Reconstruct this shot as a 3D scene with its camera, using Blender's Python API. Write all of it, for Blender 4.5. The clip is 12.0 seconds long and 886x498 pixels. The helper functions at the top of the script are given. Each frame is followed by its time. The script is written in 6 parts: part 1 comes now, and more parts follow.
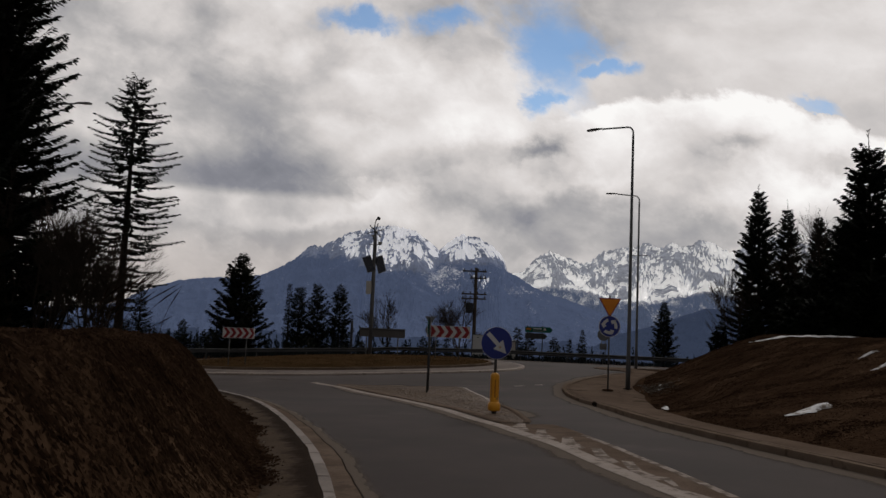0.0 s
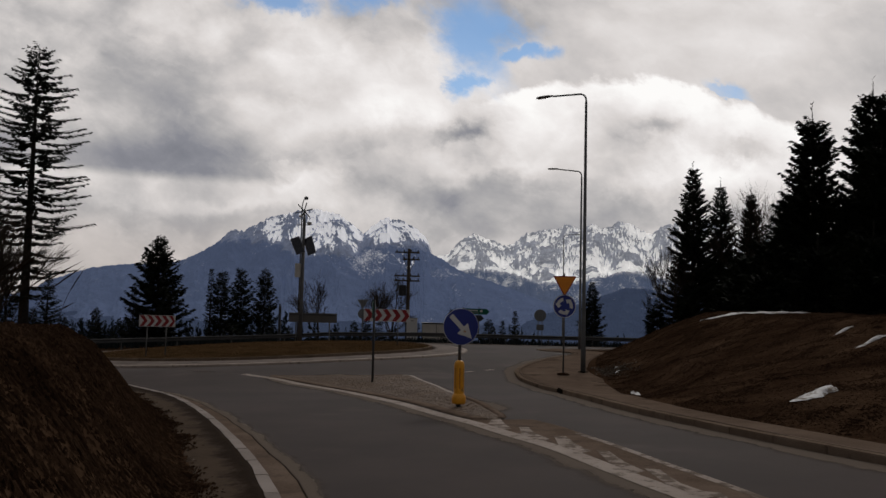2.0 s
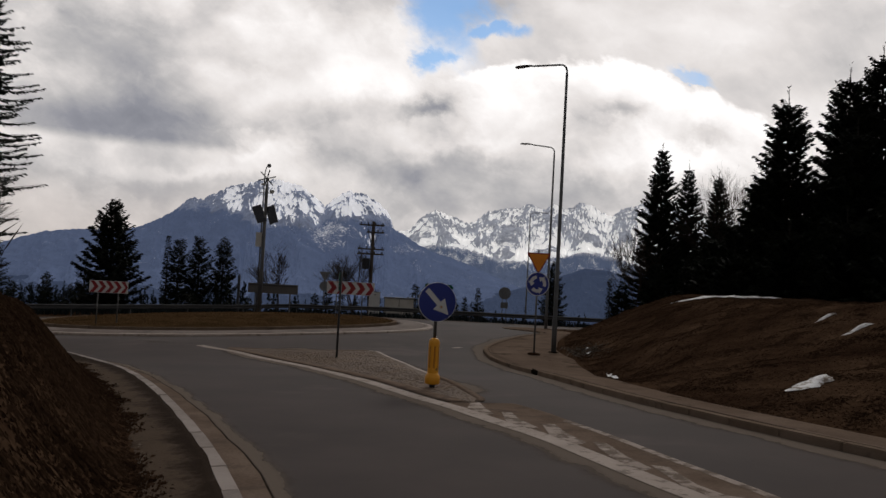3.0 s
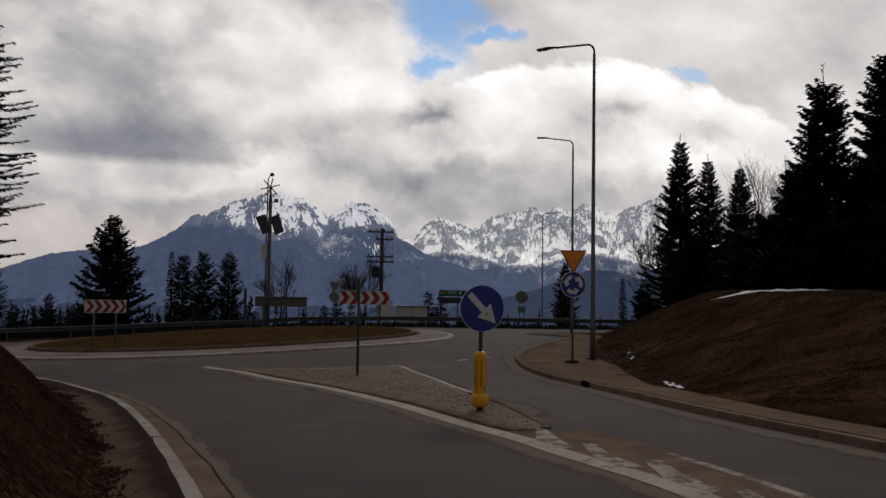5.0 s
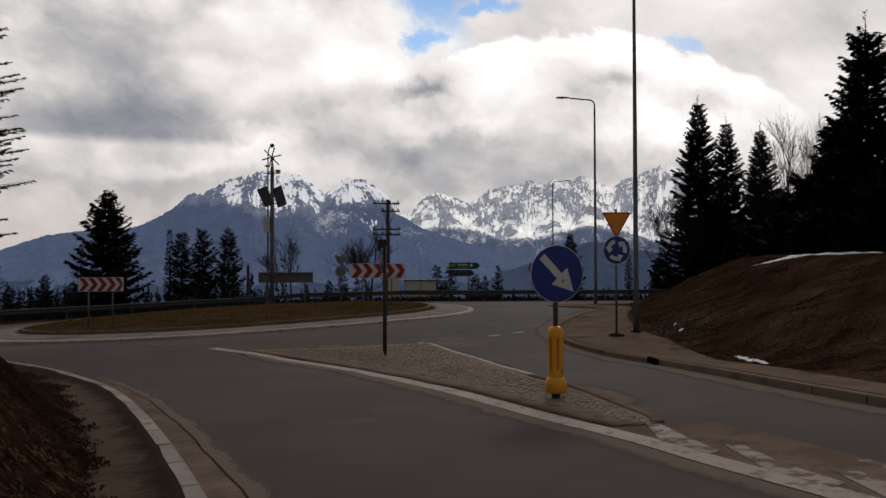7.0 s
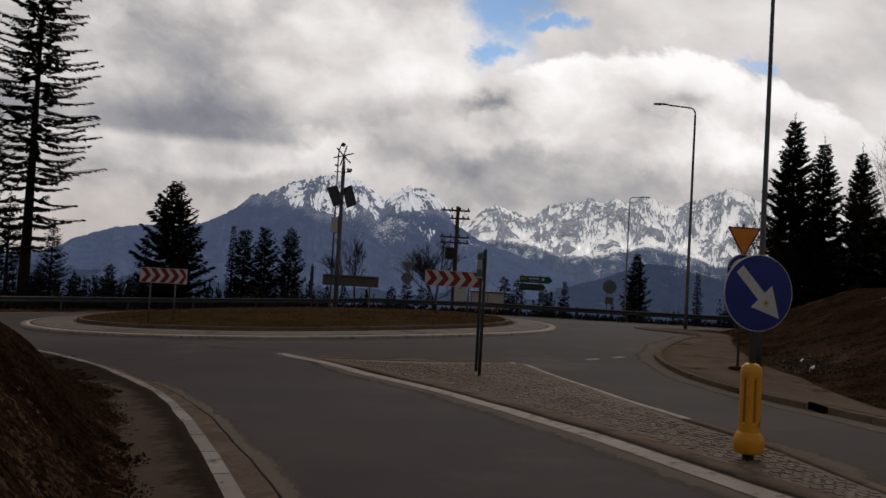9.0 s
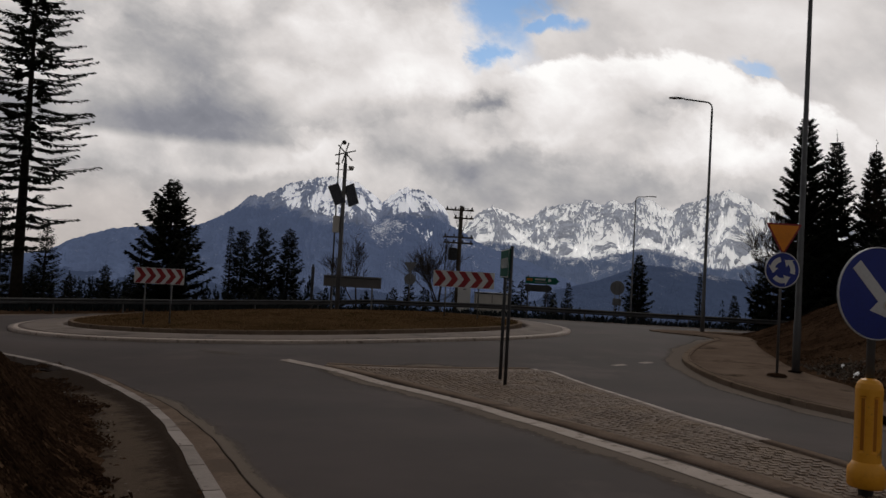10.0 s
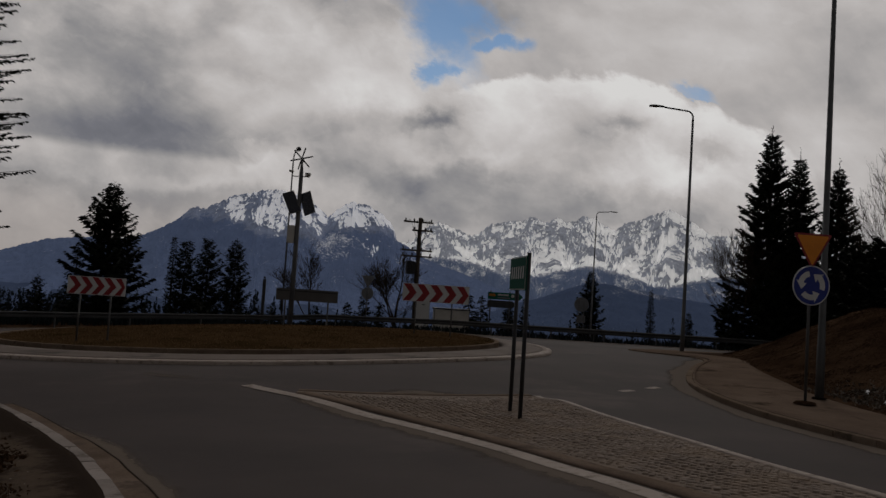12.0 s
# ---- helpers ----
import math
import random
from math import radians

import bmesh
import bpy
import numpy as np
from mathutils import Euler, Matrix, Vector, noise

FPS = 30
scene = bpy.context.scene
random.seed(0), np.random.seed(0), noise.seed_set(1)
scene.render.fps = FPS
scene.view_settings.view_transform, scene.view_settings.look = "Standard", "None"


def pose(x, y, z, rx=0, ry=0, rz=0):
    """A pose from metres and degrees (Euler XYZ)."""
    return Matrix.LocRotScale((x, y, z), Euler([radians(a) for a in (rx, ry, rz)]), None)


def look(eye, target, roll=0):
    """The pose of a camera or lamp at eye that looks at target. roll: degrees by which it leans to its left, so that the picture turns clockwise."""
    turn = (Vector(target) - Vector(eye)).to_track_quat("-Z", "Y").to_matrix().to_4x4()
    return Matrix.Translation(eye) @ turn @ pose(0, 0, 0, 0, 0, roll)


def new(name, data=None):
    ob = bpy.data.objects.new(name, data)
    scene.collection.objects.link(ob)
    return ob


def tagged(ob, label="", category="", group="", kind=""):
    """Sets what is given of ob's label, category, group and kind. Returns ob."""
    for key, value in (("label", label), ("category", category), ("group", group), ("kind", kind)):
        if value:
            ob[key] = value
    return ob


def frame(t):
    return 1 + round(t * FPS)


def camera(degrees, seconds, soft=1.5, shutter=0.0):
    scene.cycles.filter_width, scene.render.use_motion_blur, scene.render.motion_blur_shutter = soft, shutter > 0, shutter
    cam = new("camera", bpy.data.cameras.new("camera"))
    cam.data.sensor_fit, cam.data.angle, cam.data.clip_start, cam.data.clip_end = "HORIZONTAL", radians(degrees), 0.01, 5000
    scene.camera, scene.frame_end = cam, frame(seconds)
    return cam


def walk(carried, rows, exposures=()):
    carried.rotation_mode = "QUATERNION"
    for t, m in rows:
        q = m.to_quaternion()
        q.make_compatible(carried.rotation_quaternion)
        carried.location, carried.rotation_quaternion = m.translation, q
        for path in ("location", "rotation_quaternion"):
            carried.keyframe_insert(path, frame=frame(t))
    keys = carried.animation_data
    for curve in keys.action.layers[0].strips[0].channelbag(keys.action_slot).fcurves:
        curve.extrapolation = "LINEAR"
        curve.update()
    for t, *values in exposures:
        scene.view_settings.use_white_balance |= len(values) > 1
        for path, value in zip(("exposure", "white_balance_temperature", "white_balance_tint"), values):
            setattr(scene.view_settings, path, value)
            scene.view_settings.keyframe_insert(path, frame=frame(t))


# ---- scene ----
cam = camera(58.63, 12.0)
PATH = [
    (0, (0.096, -1.163, 2.165), (-0.162, 0.813, 2.342), 2.45),
    (0.5, (-0.202, -0.387, 2.103), (-0.459, 1.595, 2.190), 2.32),
    (1, (-0.468, 0.250, 2.112), (-0.720, 2.232, 2.200), 2.20),
    (1.5, (-0.676, 0.656, 2.124), (-0.840, 2.646, 2.238), 1.89),
    (2, (-0.897, 1.317, 2.098), (-0.963, 3.311, 2.239), 1.42),
    (2.5, (-1.092, 1.910, 2.064), (-1.139, 3.904, 2.202), 1.62),
    (3, (-1.253, 2.532, 2.037), (-1.219, 4.530, 2.121), 3.14),
    (3.2, (-1.330, 2.627, 2.068), (-1.286, 4.623, 2.196), 1.04),
    (4.8, (-1.807, 4.803, 1.969), (-1.780, 6.799, 2.082), 1.03),
    (5, (-1.865, 5.104, 1.951), (-1.843, 7.101, 2.052), 0.88),
    (5.5, (-2.072, 5.675, 1.911), (-2.082, 7.672, 2.013), 1.09),
    (6, (-2.303, 6.275, 1.883), (-2.274, 8.272, 1.999), -0.37),
    (6.5, (-2.535, 6.963, 1.796), (-2.503, 8.960, 1.900), -0.19),
    (7, (-2.782, 7.605, 1.775), (-2.753, 9.605, 1.812), -0.17),
    (7.2, (-2.877, 7.777, 1.751), (-2.849, 9.776, 1.786), -0.07),
    (8.8, (-3.736, 9.957, 1.666), (-3.851, 11.953, 1.729), 3.31),
    (9, (-3.860, 10.203, 1.645), (-3.974, 12.199, 1.708), 3.22),
    (9.5, (-4.136, 10.924, 1.627), (-4.247, 12.920, 1.693), 3.25),
    (10, (-4.414, 11.625, 1.577), (-4.521, 13.621, 1.644), 3.20),
    (10.5, (-4.675, 12.216, 1.522), (-4.788, 14.211, 1.585), 3.28),
    (11, (-4.967, 12.905, 1.515), (-5.072, 14.901, 1.588), 2.39),
    (11.5, (-5.214, 13.424, 1.499), (-5.316, 15.417, 1.634), 1.91),
    (12, (-5.474, 14.102, 1.448), (-5.446, 16.098, 1.563), 3.77),
]
EXPOSURE = [(0, 0.05), (1.0, 0.26), (1.5, 0.22), (2, 0.08), (2.5, 0.12), (3, 0.29), (6, 0.12), (7, 0.33), (9, 0.10), (11, 0.12), (11.5, 0.04), (12, -0.50)]
walk(cam, [(t, look(eye, target, roll)) for t, eye, target, roll in PATH], EXPOSURE)


# ---- world, sun ----
SUN_AZ, SUN_EL = radians(14), radians(34)
sun_data = bpy.data.lights.new("sun", "SUN")
sun_data.energy, sun_data.angle, sun_data.color = 0.5, radians(14), (1.0, 0.95, 0.88)
sun = new("sun", sun_data)
sun.matrix_world = look((0, 0, 0), (-math.sin(SUN_AZ) * math.cos(SUN_EL), -math.cos(SUN_AZ) * math.cos(SUN_EL), -math.sin(SUN_EL)))


class Nodes:
    """A short way to write node trees."""

    def __init__(self, tree):
        self.tree = tree
        tree.nodes.clear()

    def add(self, kind, **values):
        n = self.tree.nodes.new(kind)
        if "operation" in values:
            n.operation = values["operation"]
        if "data_type" in values:
            n.data_type = values["data_type"]
        if "sky_type" in values:
            n.sky_type = values["sky_type"]
        return n

    def link(self, socket, value):
        if isinstance(value, (int, float)):
            socket.default_value = value
        elif isinstance(value, (tuple, list)):
            socket.default_value = (*value, 1.0)[:len(socket.default_value)]
        else:
            self.tree.links.new(value, socket)

    def m(self, op, a, b=0.0, c=0.0):
        n = self.add("ShaderNodeMath", operation=op)
        for s, v in zip(n.inputs, (a, b, c)):
            self.link(s, v)
        return n.outputs[0]

    def ramp(self, fac, stops, smooth=False):
        n = self.add("ShaderNodeValToRGB")
        r = n.color_ramp
        r.interpolation = "EASE" if smooth else "LINEAR"
        while len(r.elements) < len(stops):
            r.elements.new(0.5)
        for e, (p, c) in zip(r.elements, stops):
            e.position = p
            e.color = (*c, 1.0) if isinstance(c, (tuple, list)) else (c, c, c, 1.0)
        self.link(n.inputs[0], fac)
        return n.outputs[0]

    def mix(self, fac, a, b):
        n = self.add("ShaderNodeMix", data_type="RGBA")
        self.link(n.inputs[0], fac)
        self.link(n.inputs[6], a)
        self.link(n.inputs[7], b)
        return n.outputs[2]

    def noise(self, vector, scale, detail=4.0, rough=0.55, distortion=0.0):
        n = self.add("ShaderNodeTexNoise")
        if vector is not None:
            self.tree.links.new(vector, n.inputs["Vector"])
        n.inputs["Scale"].default_value, n.inputs["Detail"].default_value = scale, detail
        n.inputs["Roughness"].default_value, n.inputs["Distortion"].default_value = rough, distortion
        return n.outputs[0]

    def xyz(self, x, y, z):
        n = self.add("ShaderNodeCombineXYZ")
        for s, v in zip(n.inputs, (x, y, z)):
            self.link(s, v)
        return n.outputs[0]

    def split(self, v):
        n = self.add("ShaderNodeSeparateXYZ")
        self.tree.links.new(v, n.inputs[0])
        return n.outputs


def build_sky():
    world = bpy.data.worlds.new("sky")
    scene.world = world
    world.use_nodes = True
    N = Nodes(world.node_tree)
    way = N.add("ShaderNodeTexCoord").outputs["Generated"]
    x, y, z = N.split(way)
    depth = N.m("MAXIMUM", N.m("ABSOLUTE", y), 0.12)
    u, v = N.m("DIVIDE", x, depth), N.m("DIVIDE", z, depth)
    plane = N.xyz(N.m("ADD", u, N.m("MULTIPLY", v, 0.5)), N.m("MULTIPLY", v, 1.15), N.m("MULTIPLY", N.m("SIGN", y), 3.0))
    # the noise bends the cloud shapes
    w1 = N.m("MULTIPLY", N.m("SUBTRACT", N.noise(plane, 6.5, 7.0, 0.62), 0.5), 0.20)
    w2 = N.m("MULTIPLY", N.m("SUBTRACT", N.noise(N.xyz(v, u, 7.3), 6.0, 7.0, 0.62), 0.5), 0.13)
    uu, vv = N.m("ADD", u, w1), N.m("ADD", v, w2)

    def blob(cu, cv, su, sv, lean=0.0):
        a, b = N.m("SUBTRACT", uu, cu), N.m("SUBTRACT", vv, cv)
        a2 = N.m("DIVIDE", N.m("ADD", a, N.m("MULTIPLY", b, lean)), su)
        b2 = N.m("DIVIDE", N.m("SUBTRACT", b, N.m("MULTIPLY", a, lean * 0.3)), sv)
        q = N.m("ADD", N.m("MULTIPLY", a2, a2), N.m("MULTIPLY", b2, b2))
        return N.m("POWER", 2.718, N.m("MULTIPLY", q, -1.0))

    billow = N.noise(plane, 3.2, 9.0, 0.60, 0.6)
    fine = N.noise(plane, 12.0, 7.0, 0.62, 0.4)
    light = N.m("ADD", 0.585, N.m("MULTIPLY", N.m("SUBTRACT", billow, 0.5), 0.52))
    light = N.m("ADD", light, N.m("MULTIPLY", N.m("SUBTRACT", fine, 0.5), 0.16))
    # billows lit along their upper edges
    shift = N.xyz(N.m("ADD", u, -0.012), N.m("MULTIPLY", N.m("ADD", v, 0.024), 1.35), N.m("MULTIPLY", N.m("SIGN", y), 3.0))
    for size, deep_by in ((4.2, 0.65), (9.0, 0.42)):
        emboss = N.m("SUBTRACT", N.noise(plane, size, 8.0, 0.5, 0.3), N.noise(shift, size, 8.0, 0.5, 0.3))
        light = N.m("ADD", light, N.m("MULTIPLY", emboss, deep_by))
    shred = N.noise(N.xyz(N.m("MULTIPLY", uu, 1.0), N.m("MULTIPLY", vv, 1.6), 4.0), 9.0, 8.0, 0.6, 0.8)
    light = N.m("ADD", light, N.m("MULTIPLY", N.ramp(shred, [(0.50, 0.0), (0.62, 1.0)]), 0.05))
    light = N.m("SUBTRACT", light, N.m("MULTIPLY", N.ramp(shred, [(0.36, 1.0), (0.48, 0.0)]), 0.03))
    # lighter puffs and darker banks of the broken cover
    for cu, cv, su, sv, lean, gain in (
            (-0.44, 0.375, 0.05, 0.030, 0.5, 0.18), (-0.33, 0.345, 0.05, 0.025, 0.5, 0.20), (-0.20, 0.315, 0.08, 0.035, 0.4, 0.16), 
            (-0.10, 0.270, 0.09, 0.035, 0.5, 0.14), (-0.04, 0.310, 0.05, 0.050, 0.0, 0.16), (-0.68, 0.255, 0.05, 0.035, 0.0, 0.16),
            (-0.23, 0.155, 0.05, 0.022, 0.4, 0.30), (0.03, 0.175, 0.06, 0.015, 0.2, 0.16), (0.30, 0.165, 0.09, 0.020, 0.0, 0.26),
             (-0.10, 0.215, 0.09, 0.022, 0.35, -0.22),
            (-0.025, 0.222, 0.040, 0.013, 0.7, -0.34), (-0.06, 0.150, 0.10, 0.025, 0.0, -0.12),
            (0.23, 0.220, 0.045, 0.012, 0.3, -0.26), (0.33, 0.200, 0.060, 0.014, -0.2, -0.26), (-0.62, 0.150, 0.12, 0.03, 0.0, -0.12),
            (0.55, 0.33, 0.12, 0.08, 0.0, -0.16), (0.14, 0.105, 0.20, 0.050, 0.0, -0.26), (-0.05, 0.135, 0.14, 0.022, 0.0, -0.12), (-0.30, 0.125, 0.12, 0.012, 0.1, 0.16),  (-0.16, 0.19, 0.10, 0.03, 0.3, -0.10), (-0.45, 0.105, 0.16, 0.03, 0.0, -0.14), (0.50, 0.20, 0.10, 0.06, 0.0, 0.10), (-0.5, 0.30, 0.2, 0.05, 0.0, -0.08)):
        light = N.m("ADD", light, N.m("MULTIPLY", blob(cu, cv, su, sv, lean), gain))
    # the long blue-grey bank with a level underside
    base_v = N.m("ADD", N.m("SUBTRACT", v, 0.150), N.m("ADD", N.m("MULTIPLY", w2, 0.16), N.m("MULTIPLY", N.m("ADD", u, 0.38), 0.05)))
    bank = N.m("MULTIPLY", N.ramp(base_v, [(0.0, 0.0), (0.018, 1.0), (0.03, 1.0), (0.085, 0.0)], True), N.ramp(N.m("ADD", N.m("ADD", u, 0.7), N.m("MULTIPLY", w1, 0.3)), [(0.02, 0.5), (0.15, 1.0), (0.38, 1.0), (0.52, 0.0)], True))
    light = N.m("SUBTRACT", light, N.m("MULTIPLY", bank, 0.34))
    # the tall white cloud that hides the sun: a billowed crown, brightest along its upper rim
    du = N.m("SUBTRACT", u, 0.18)
    crown = N.m("SUBTRACT", 0.300, N.m("MULTIPLY", N.m("MULTIPLY", du, du), 1.15))
    puff = N.m("MULTIPLY", N.m("SUBTRACT", N.noise(plane, 17.0, 7.0, 0.62), 0.5), 0.060)
    depth_in = N.m("ADD", N.m("SUBTRACT", crown, v), N.m("ADD", puff, N.m("MULTIPLY", w2, 0.22)))
    inside = N.ramp(depth_in, [(0.0, 0.0), (0.010, 1.0)])
    span = N.ramp(N.m("ADD", u, N.m("MULTIPLY", w1, 0.6)), [(0.0, 0.0), (0.06, 1.0), (0.42, 1.0), (0.50, 0.0)])
    body = N.m("MULTIPLY", N.m("MULTIPLY", inside, span), N.m("POWER", 2.718, N.m("MULTIPLY", depth_in, -11.0)))
    light = N.m("ADD", light, N.m("MULTIPLY", body, 0.50))
    # a smooth grey sheet above it
    sheet = N.m("MULTIPLY", N.m("SUBTRACT", 1.0, inside), N.ramp(N.m("ADD", u, N.m("MULTIPLY", w1, 0.5)), [(0.055, 0.0), (0.10, 1.0)]))
    light = N.m("ADD", light, N.m("MULTIPLY", sheet, N.m("SUBTRACT", 0.30, N.m("MULTIPLY", light, 0.38))))
    cloud = N.ramp(light, [(0.0, (0.15, 0.157, 0.185)), (0.25, (0.235, 0.238, 0.268)), (0.45, (0.405, 0.393, 0.396)),
                           (0.65, (0.63, 0.596, 0.582)), (0.85, (0.81, 0.778, 0.767)), (1.0, (0.93, 0.915, 0.90))])
    low = N.ramp(N.m("ADD", v, N.m("MULTIPLY", w2, 0.6)), [(0.0, 1.0), (0.07, 0.6), (0.12, 0.0)])
    low = N.m("MULTIPLY", low, N.ramp(N.m("ADD", u, 0.5), [(0.15, 0.6), (0.45, 0.12)]))
    cloud = N.mix(low, cloud, (0.50, 0.435, 0.40))
    # the cover is thinnest round the hidden sun, thicker overhead and behind
    sx, sy, sz = math.sin(SUN_AZ) * math.cos(SUN_EL), math.cos(SUN_AZ) * math.cos(SUN_EL), math.sin(SUN_EL)
    near = N.m("ADD", N.m("MULTIPLY", x, sx), N.m("ADD", N.m("MULTIPLY", y, sy), N.m("MULTIPLY", z, sz)))
    thin = N.ramp(N.m("MULTIPLY_ADD", near, 0.5, 0.5), [(0.0, 0.30), (0.5, 0.40), (0.74, 0.80), (0.86, 1.0), (1.0, 1.05)])
    thin = N.m("MULTIPLY", thin, N.ramp(z, [(0.40, 1.0), (0.75, 0.60), (1.0, 0.55)]))
    cloud = N.mix(thin, (0.0, 0.0, 0.0), cloud)
    gap = blob(0.010, 0.350, 0.060, 0.080, 0.15)
    for cu, cv, su, sv, lean in ((-0.25, 0.385, 0.060, 0.018, -0.2), (0.062, 0.322, 0.050, 0.013, 0.0), (-0.12, 0.385, 0.06, 0.020, 0.0), (-0.005, 0.285, 0.022, 0.022, 0.0)):
        gap = N.m("MAXIMUM", gap, blob(cu, cv, su, sv, lean))
    rim = N.m("MULTIPLY", N.ramp(N.m("MULTIPLY_ADD", depth_in, 10.0, 0.5), [(0.30, 0.0), (0.40, 1.0), (0.49, 1.0), (0.53, 0.0)]), N.ramp(N.m("ADD", u, N.m("MULTIPLY", w1, 0.3)), [(0.26, 0.0), (0.30, 0.62), (0.34, 0.62), (0.375, 0.0)]))
    gap = N.m("MAXIMUM", gap, rim)
    gap = N.m("ADD", gap, N.m("MULTIPLY", N.m("SUBTRACT", fine, 0.5), 0.9))
    gap = N.m("MULTIPLY", N.ramp(gap, [(0.22, 0.0), (0.95, 0.92)], True), N.m("SUBTRACT", 1.0, N.m("MULTIPLY", inside, span)))
    sky = N.add("ShaderNodeTexSky", sky_type="NISHITA")
    sky.sun_disc, sky.sun_elevation, sky.sun_rotation = False, SUN_EL, SUN_AZ
    sky.dust_density, sky.ozone_density = 0.0, 2.0
    blue, grey = N.add("ShaderNodeBackground"), N.add("ShaderNodeBackground")
    deep = N.add("ShaderNodeHueSaturation")
    deep.inputs["Saturation"].default_value, deep.inputs["Value"].default_value = 1.05, 1.75
    N.link(deep.inputs["Color"], sky.outputs[0])
    N.link(blue.inputs[0], deep.outputs[0])
    blue.inputs[1].default_value = 0.05
    N.link(grey.inputs[0], cloud)
    grey.inputs[1].default_value = 1.0
    both = N.add("ShaderNodeMixShader")
    N.link(both.inputs[0], gap)
    N.tree.links.new(grey.outputs[0], both.inputs[1])
    N.tree.links.new(blue.outputs[0], both.inputs[2])
    N.tree.links.new(both.outputs[0], N.add("ShaderNodeOutputWorld").inputs[0])


build_sky()


# ---- materials ----
def surface(name, stops, scale=4.0, fine=40.0, rough=0.8, metal=0.0, bump=0.3, size=0.01, spots=None, island=0.0, each=0.0, coat=0.0, thin=0.0):
    """Two scales of noise over a ramp of colours, with relief. spots: colour, share, scale. island, each: how much pieces differ."""
    mat = bpy.data.materials.new(name)
    mat.use_nodes = True
    N = Nodes(mat.node_tree)
    place = N.add("ShaderNodeNewGeometry").outputs["Position"]
    big, small = N.noise(place, scale, 5.0, 0.6), N.noise(place, fine, 4.0, 0.6)
    fac = N.m("ADD", N.m("MULTIPLY", big, 0.62), N.m("MULTIPLY", small, 0.38))
    if island:
        r = N.add("ShaderNodeNewGeometry").outputs["Random Per Island"]
        fac = N.m("ADD", fac, N.m("MULTIPLY", N.m("SUBTRACT", r, 0.5), island))
    if each:
        r = N.add("ShaderNodeObjectInfo").outputs["Random"]
        fac = N.m("ADD", fac, N.m("MULTIPLY", N.m("SUBTRACT", r, 0.5), each))
    n = len(stops) - 1
    colour = N.ramp(fac, [(0.3 + 0.4 * i / max(n, 1), c) for i, c in enumerate(stops)])
    if spots:
        c, share, s = spots
        mask = N.ramp(N.noise(place, s, 6.0, 0.65), [(1 - share - 0.06, 0.0), (1 - share + 0.03, 1.0)])
        colour = N.mix(mask, colour, c)
    bs = N.add("ShaderNodeBsdfPrincipled")
    N.link(bs.inputs["Base Color"], colour)
    N.link(bs.inputs["Roughness"], N.ramp(small, [(0.2, max(rough - 0.12, 0.03)), (0.8, min(rough + 0.1, 1.0))]))
    bs.inputs["Metallic"].default_value = metal
    bs.inputs["Specular IOR Level"].default_value = 0.0 if rough >= 0.97 else 0.12 if rough > 0.75 else 0.45
    bs.inputs["Coat Weight"].default_value = coat
    if bump:
        b = N.add("ShaderNodeBump")
        b.inputs["Strength"].default_value, b.inputs["Distance"].default_value = bump, size
        N.link(b.inputs["Height"], fac)
        N.tree.links.new(b.outputs[0], bs.inputs["Normal"])
    out = bs.outputs[0]
    if thin:
        # blades that let the light through
        leaf = N.add("ShaderNodeBsdfTranslucent")
        N.link(leaf.inputs[0], colour)
        both = N.add("ShaderNodeMixShader")
        both.inputs[0].default_value = thin
        N.tree.links.new(out, both.inputs[1])
        N.tree.links.new(leaf.outputs[0], both.inputs[2])
        out = both.outputs[0]
    N.tree.links.new(out, N.add("ShaderNodeOutputMaterial").inputs[0])
    return mat


ASPHALT = surface("asphalt", [(0.03852, 0.02891, 0.0266), (0.05671, 0.04253, 0.03895), (0.07811, 0.05831, 0.0532)], 0.35, 55, 0.85, bump=0.5, size=0.006,
                  spots=((0.08132, 0.06174, 0.05605), 0.38, 0.22))
DUST = surface("road_dust", [(0.1017, 0.07448, 0.057), (0.1658, 0.1225, 0.095), (0.2301, 0.1744, 0.1387)], 1.2, 30, 0.98, bump=0.4, size=0.01,
               spots=((0.1231, 0.09408, 0.076), 0.40, 1.6))


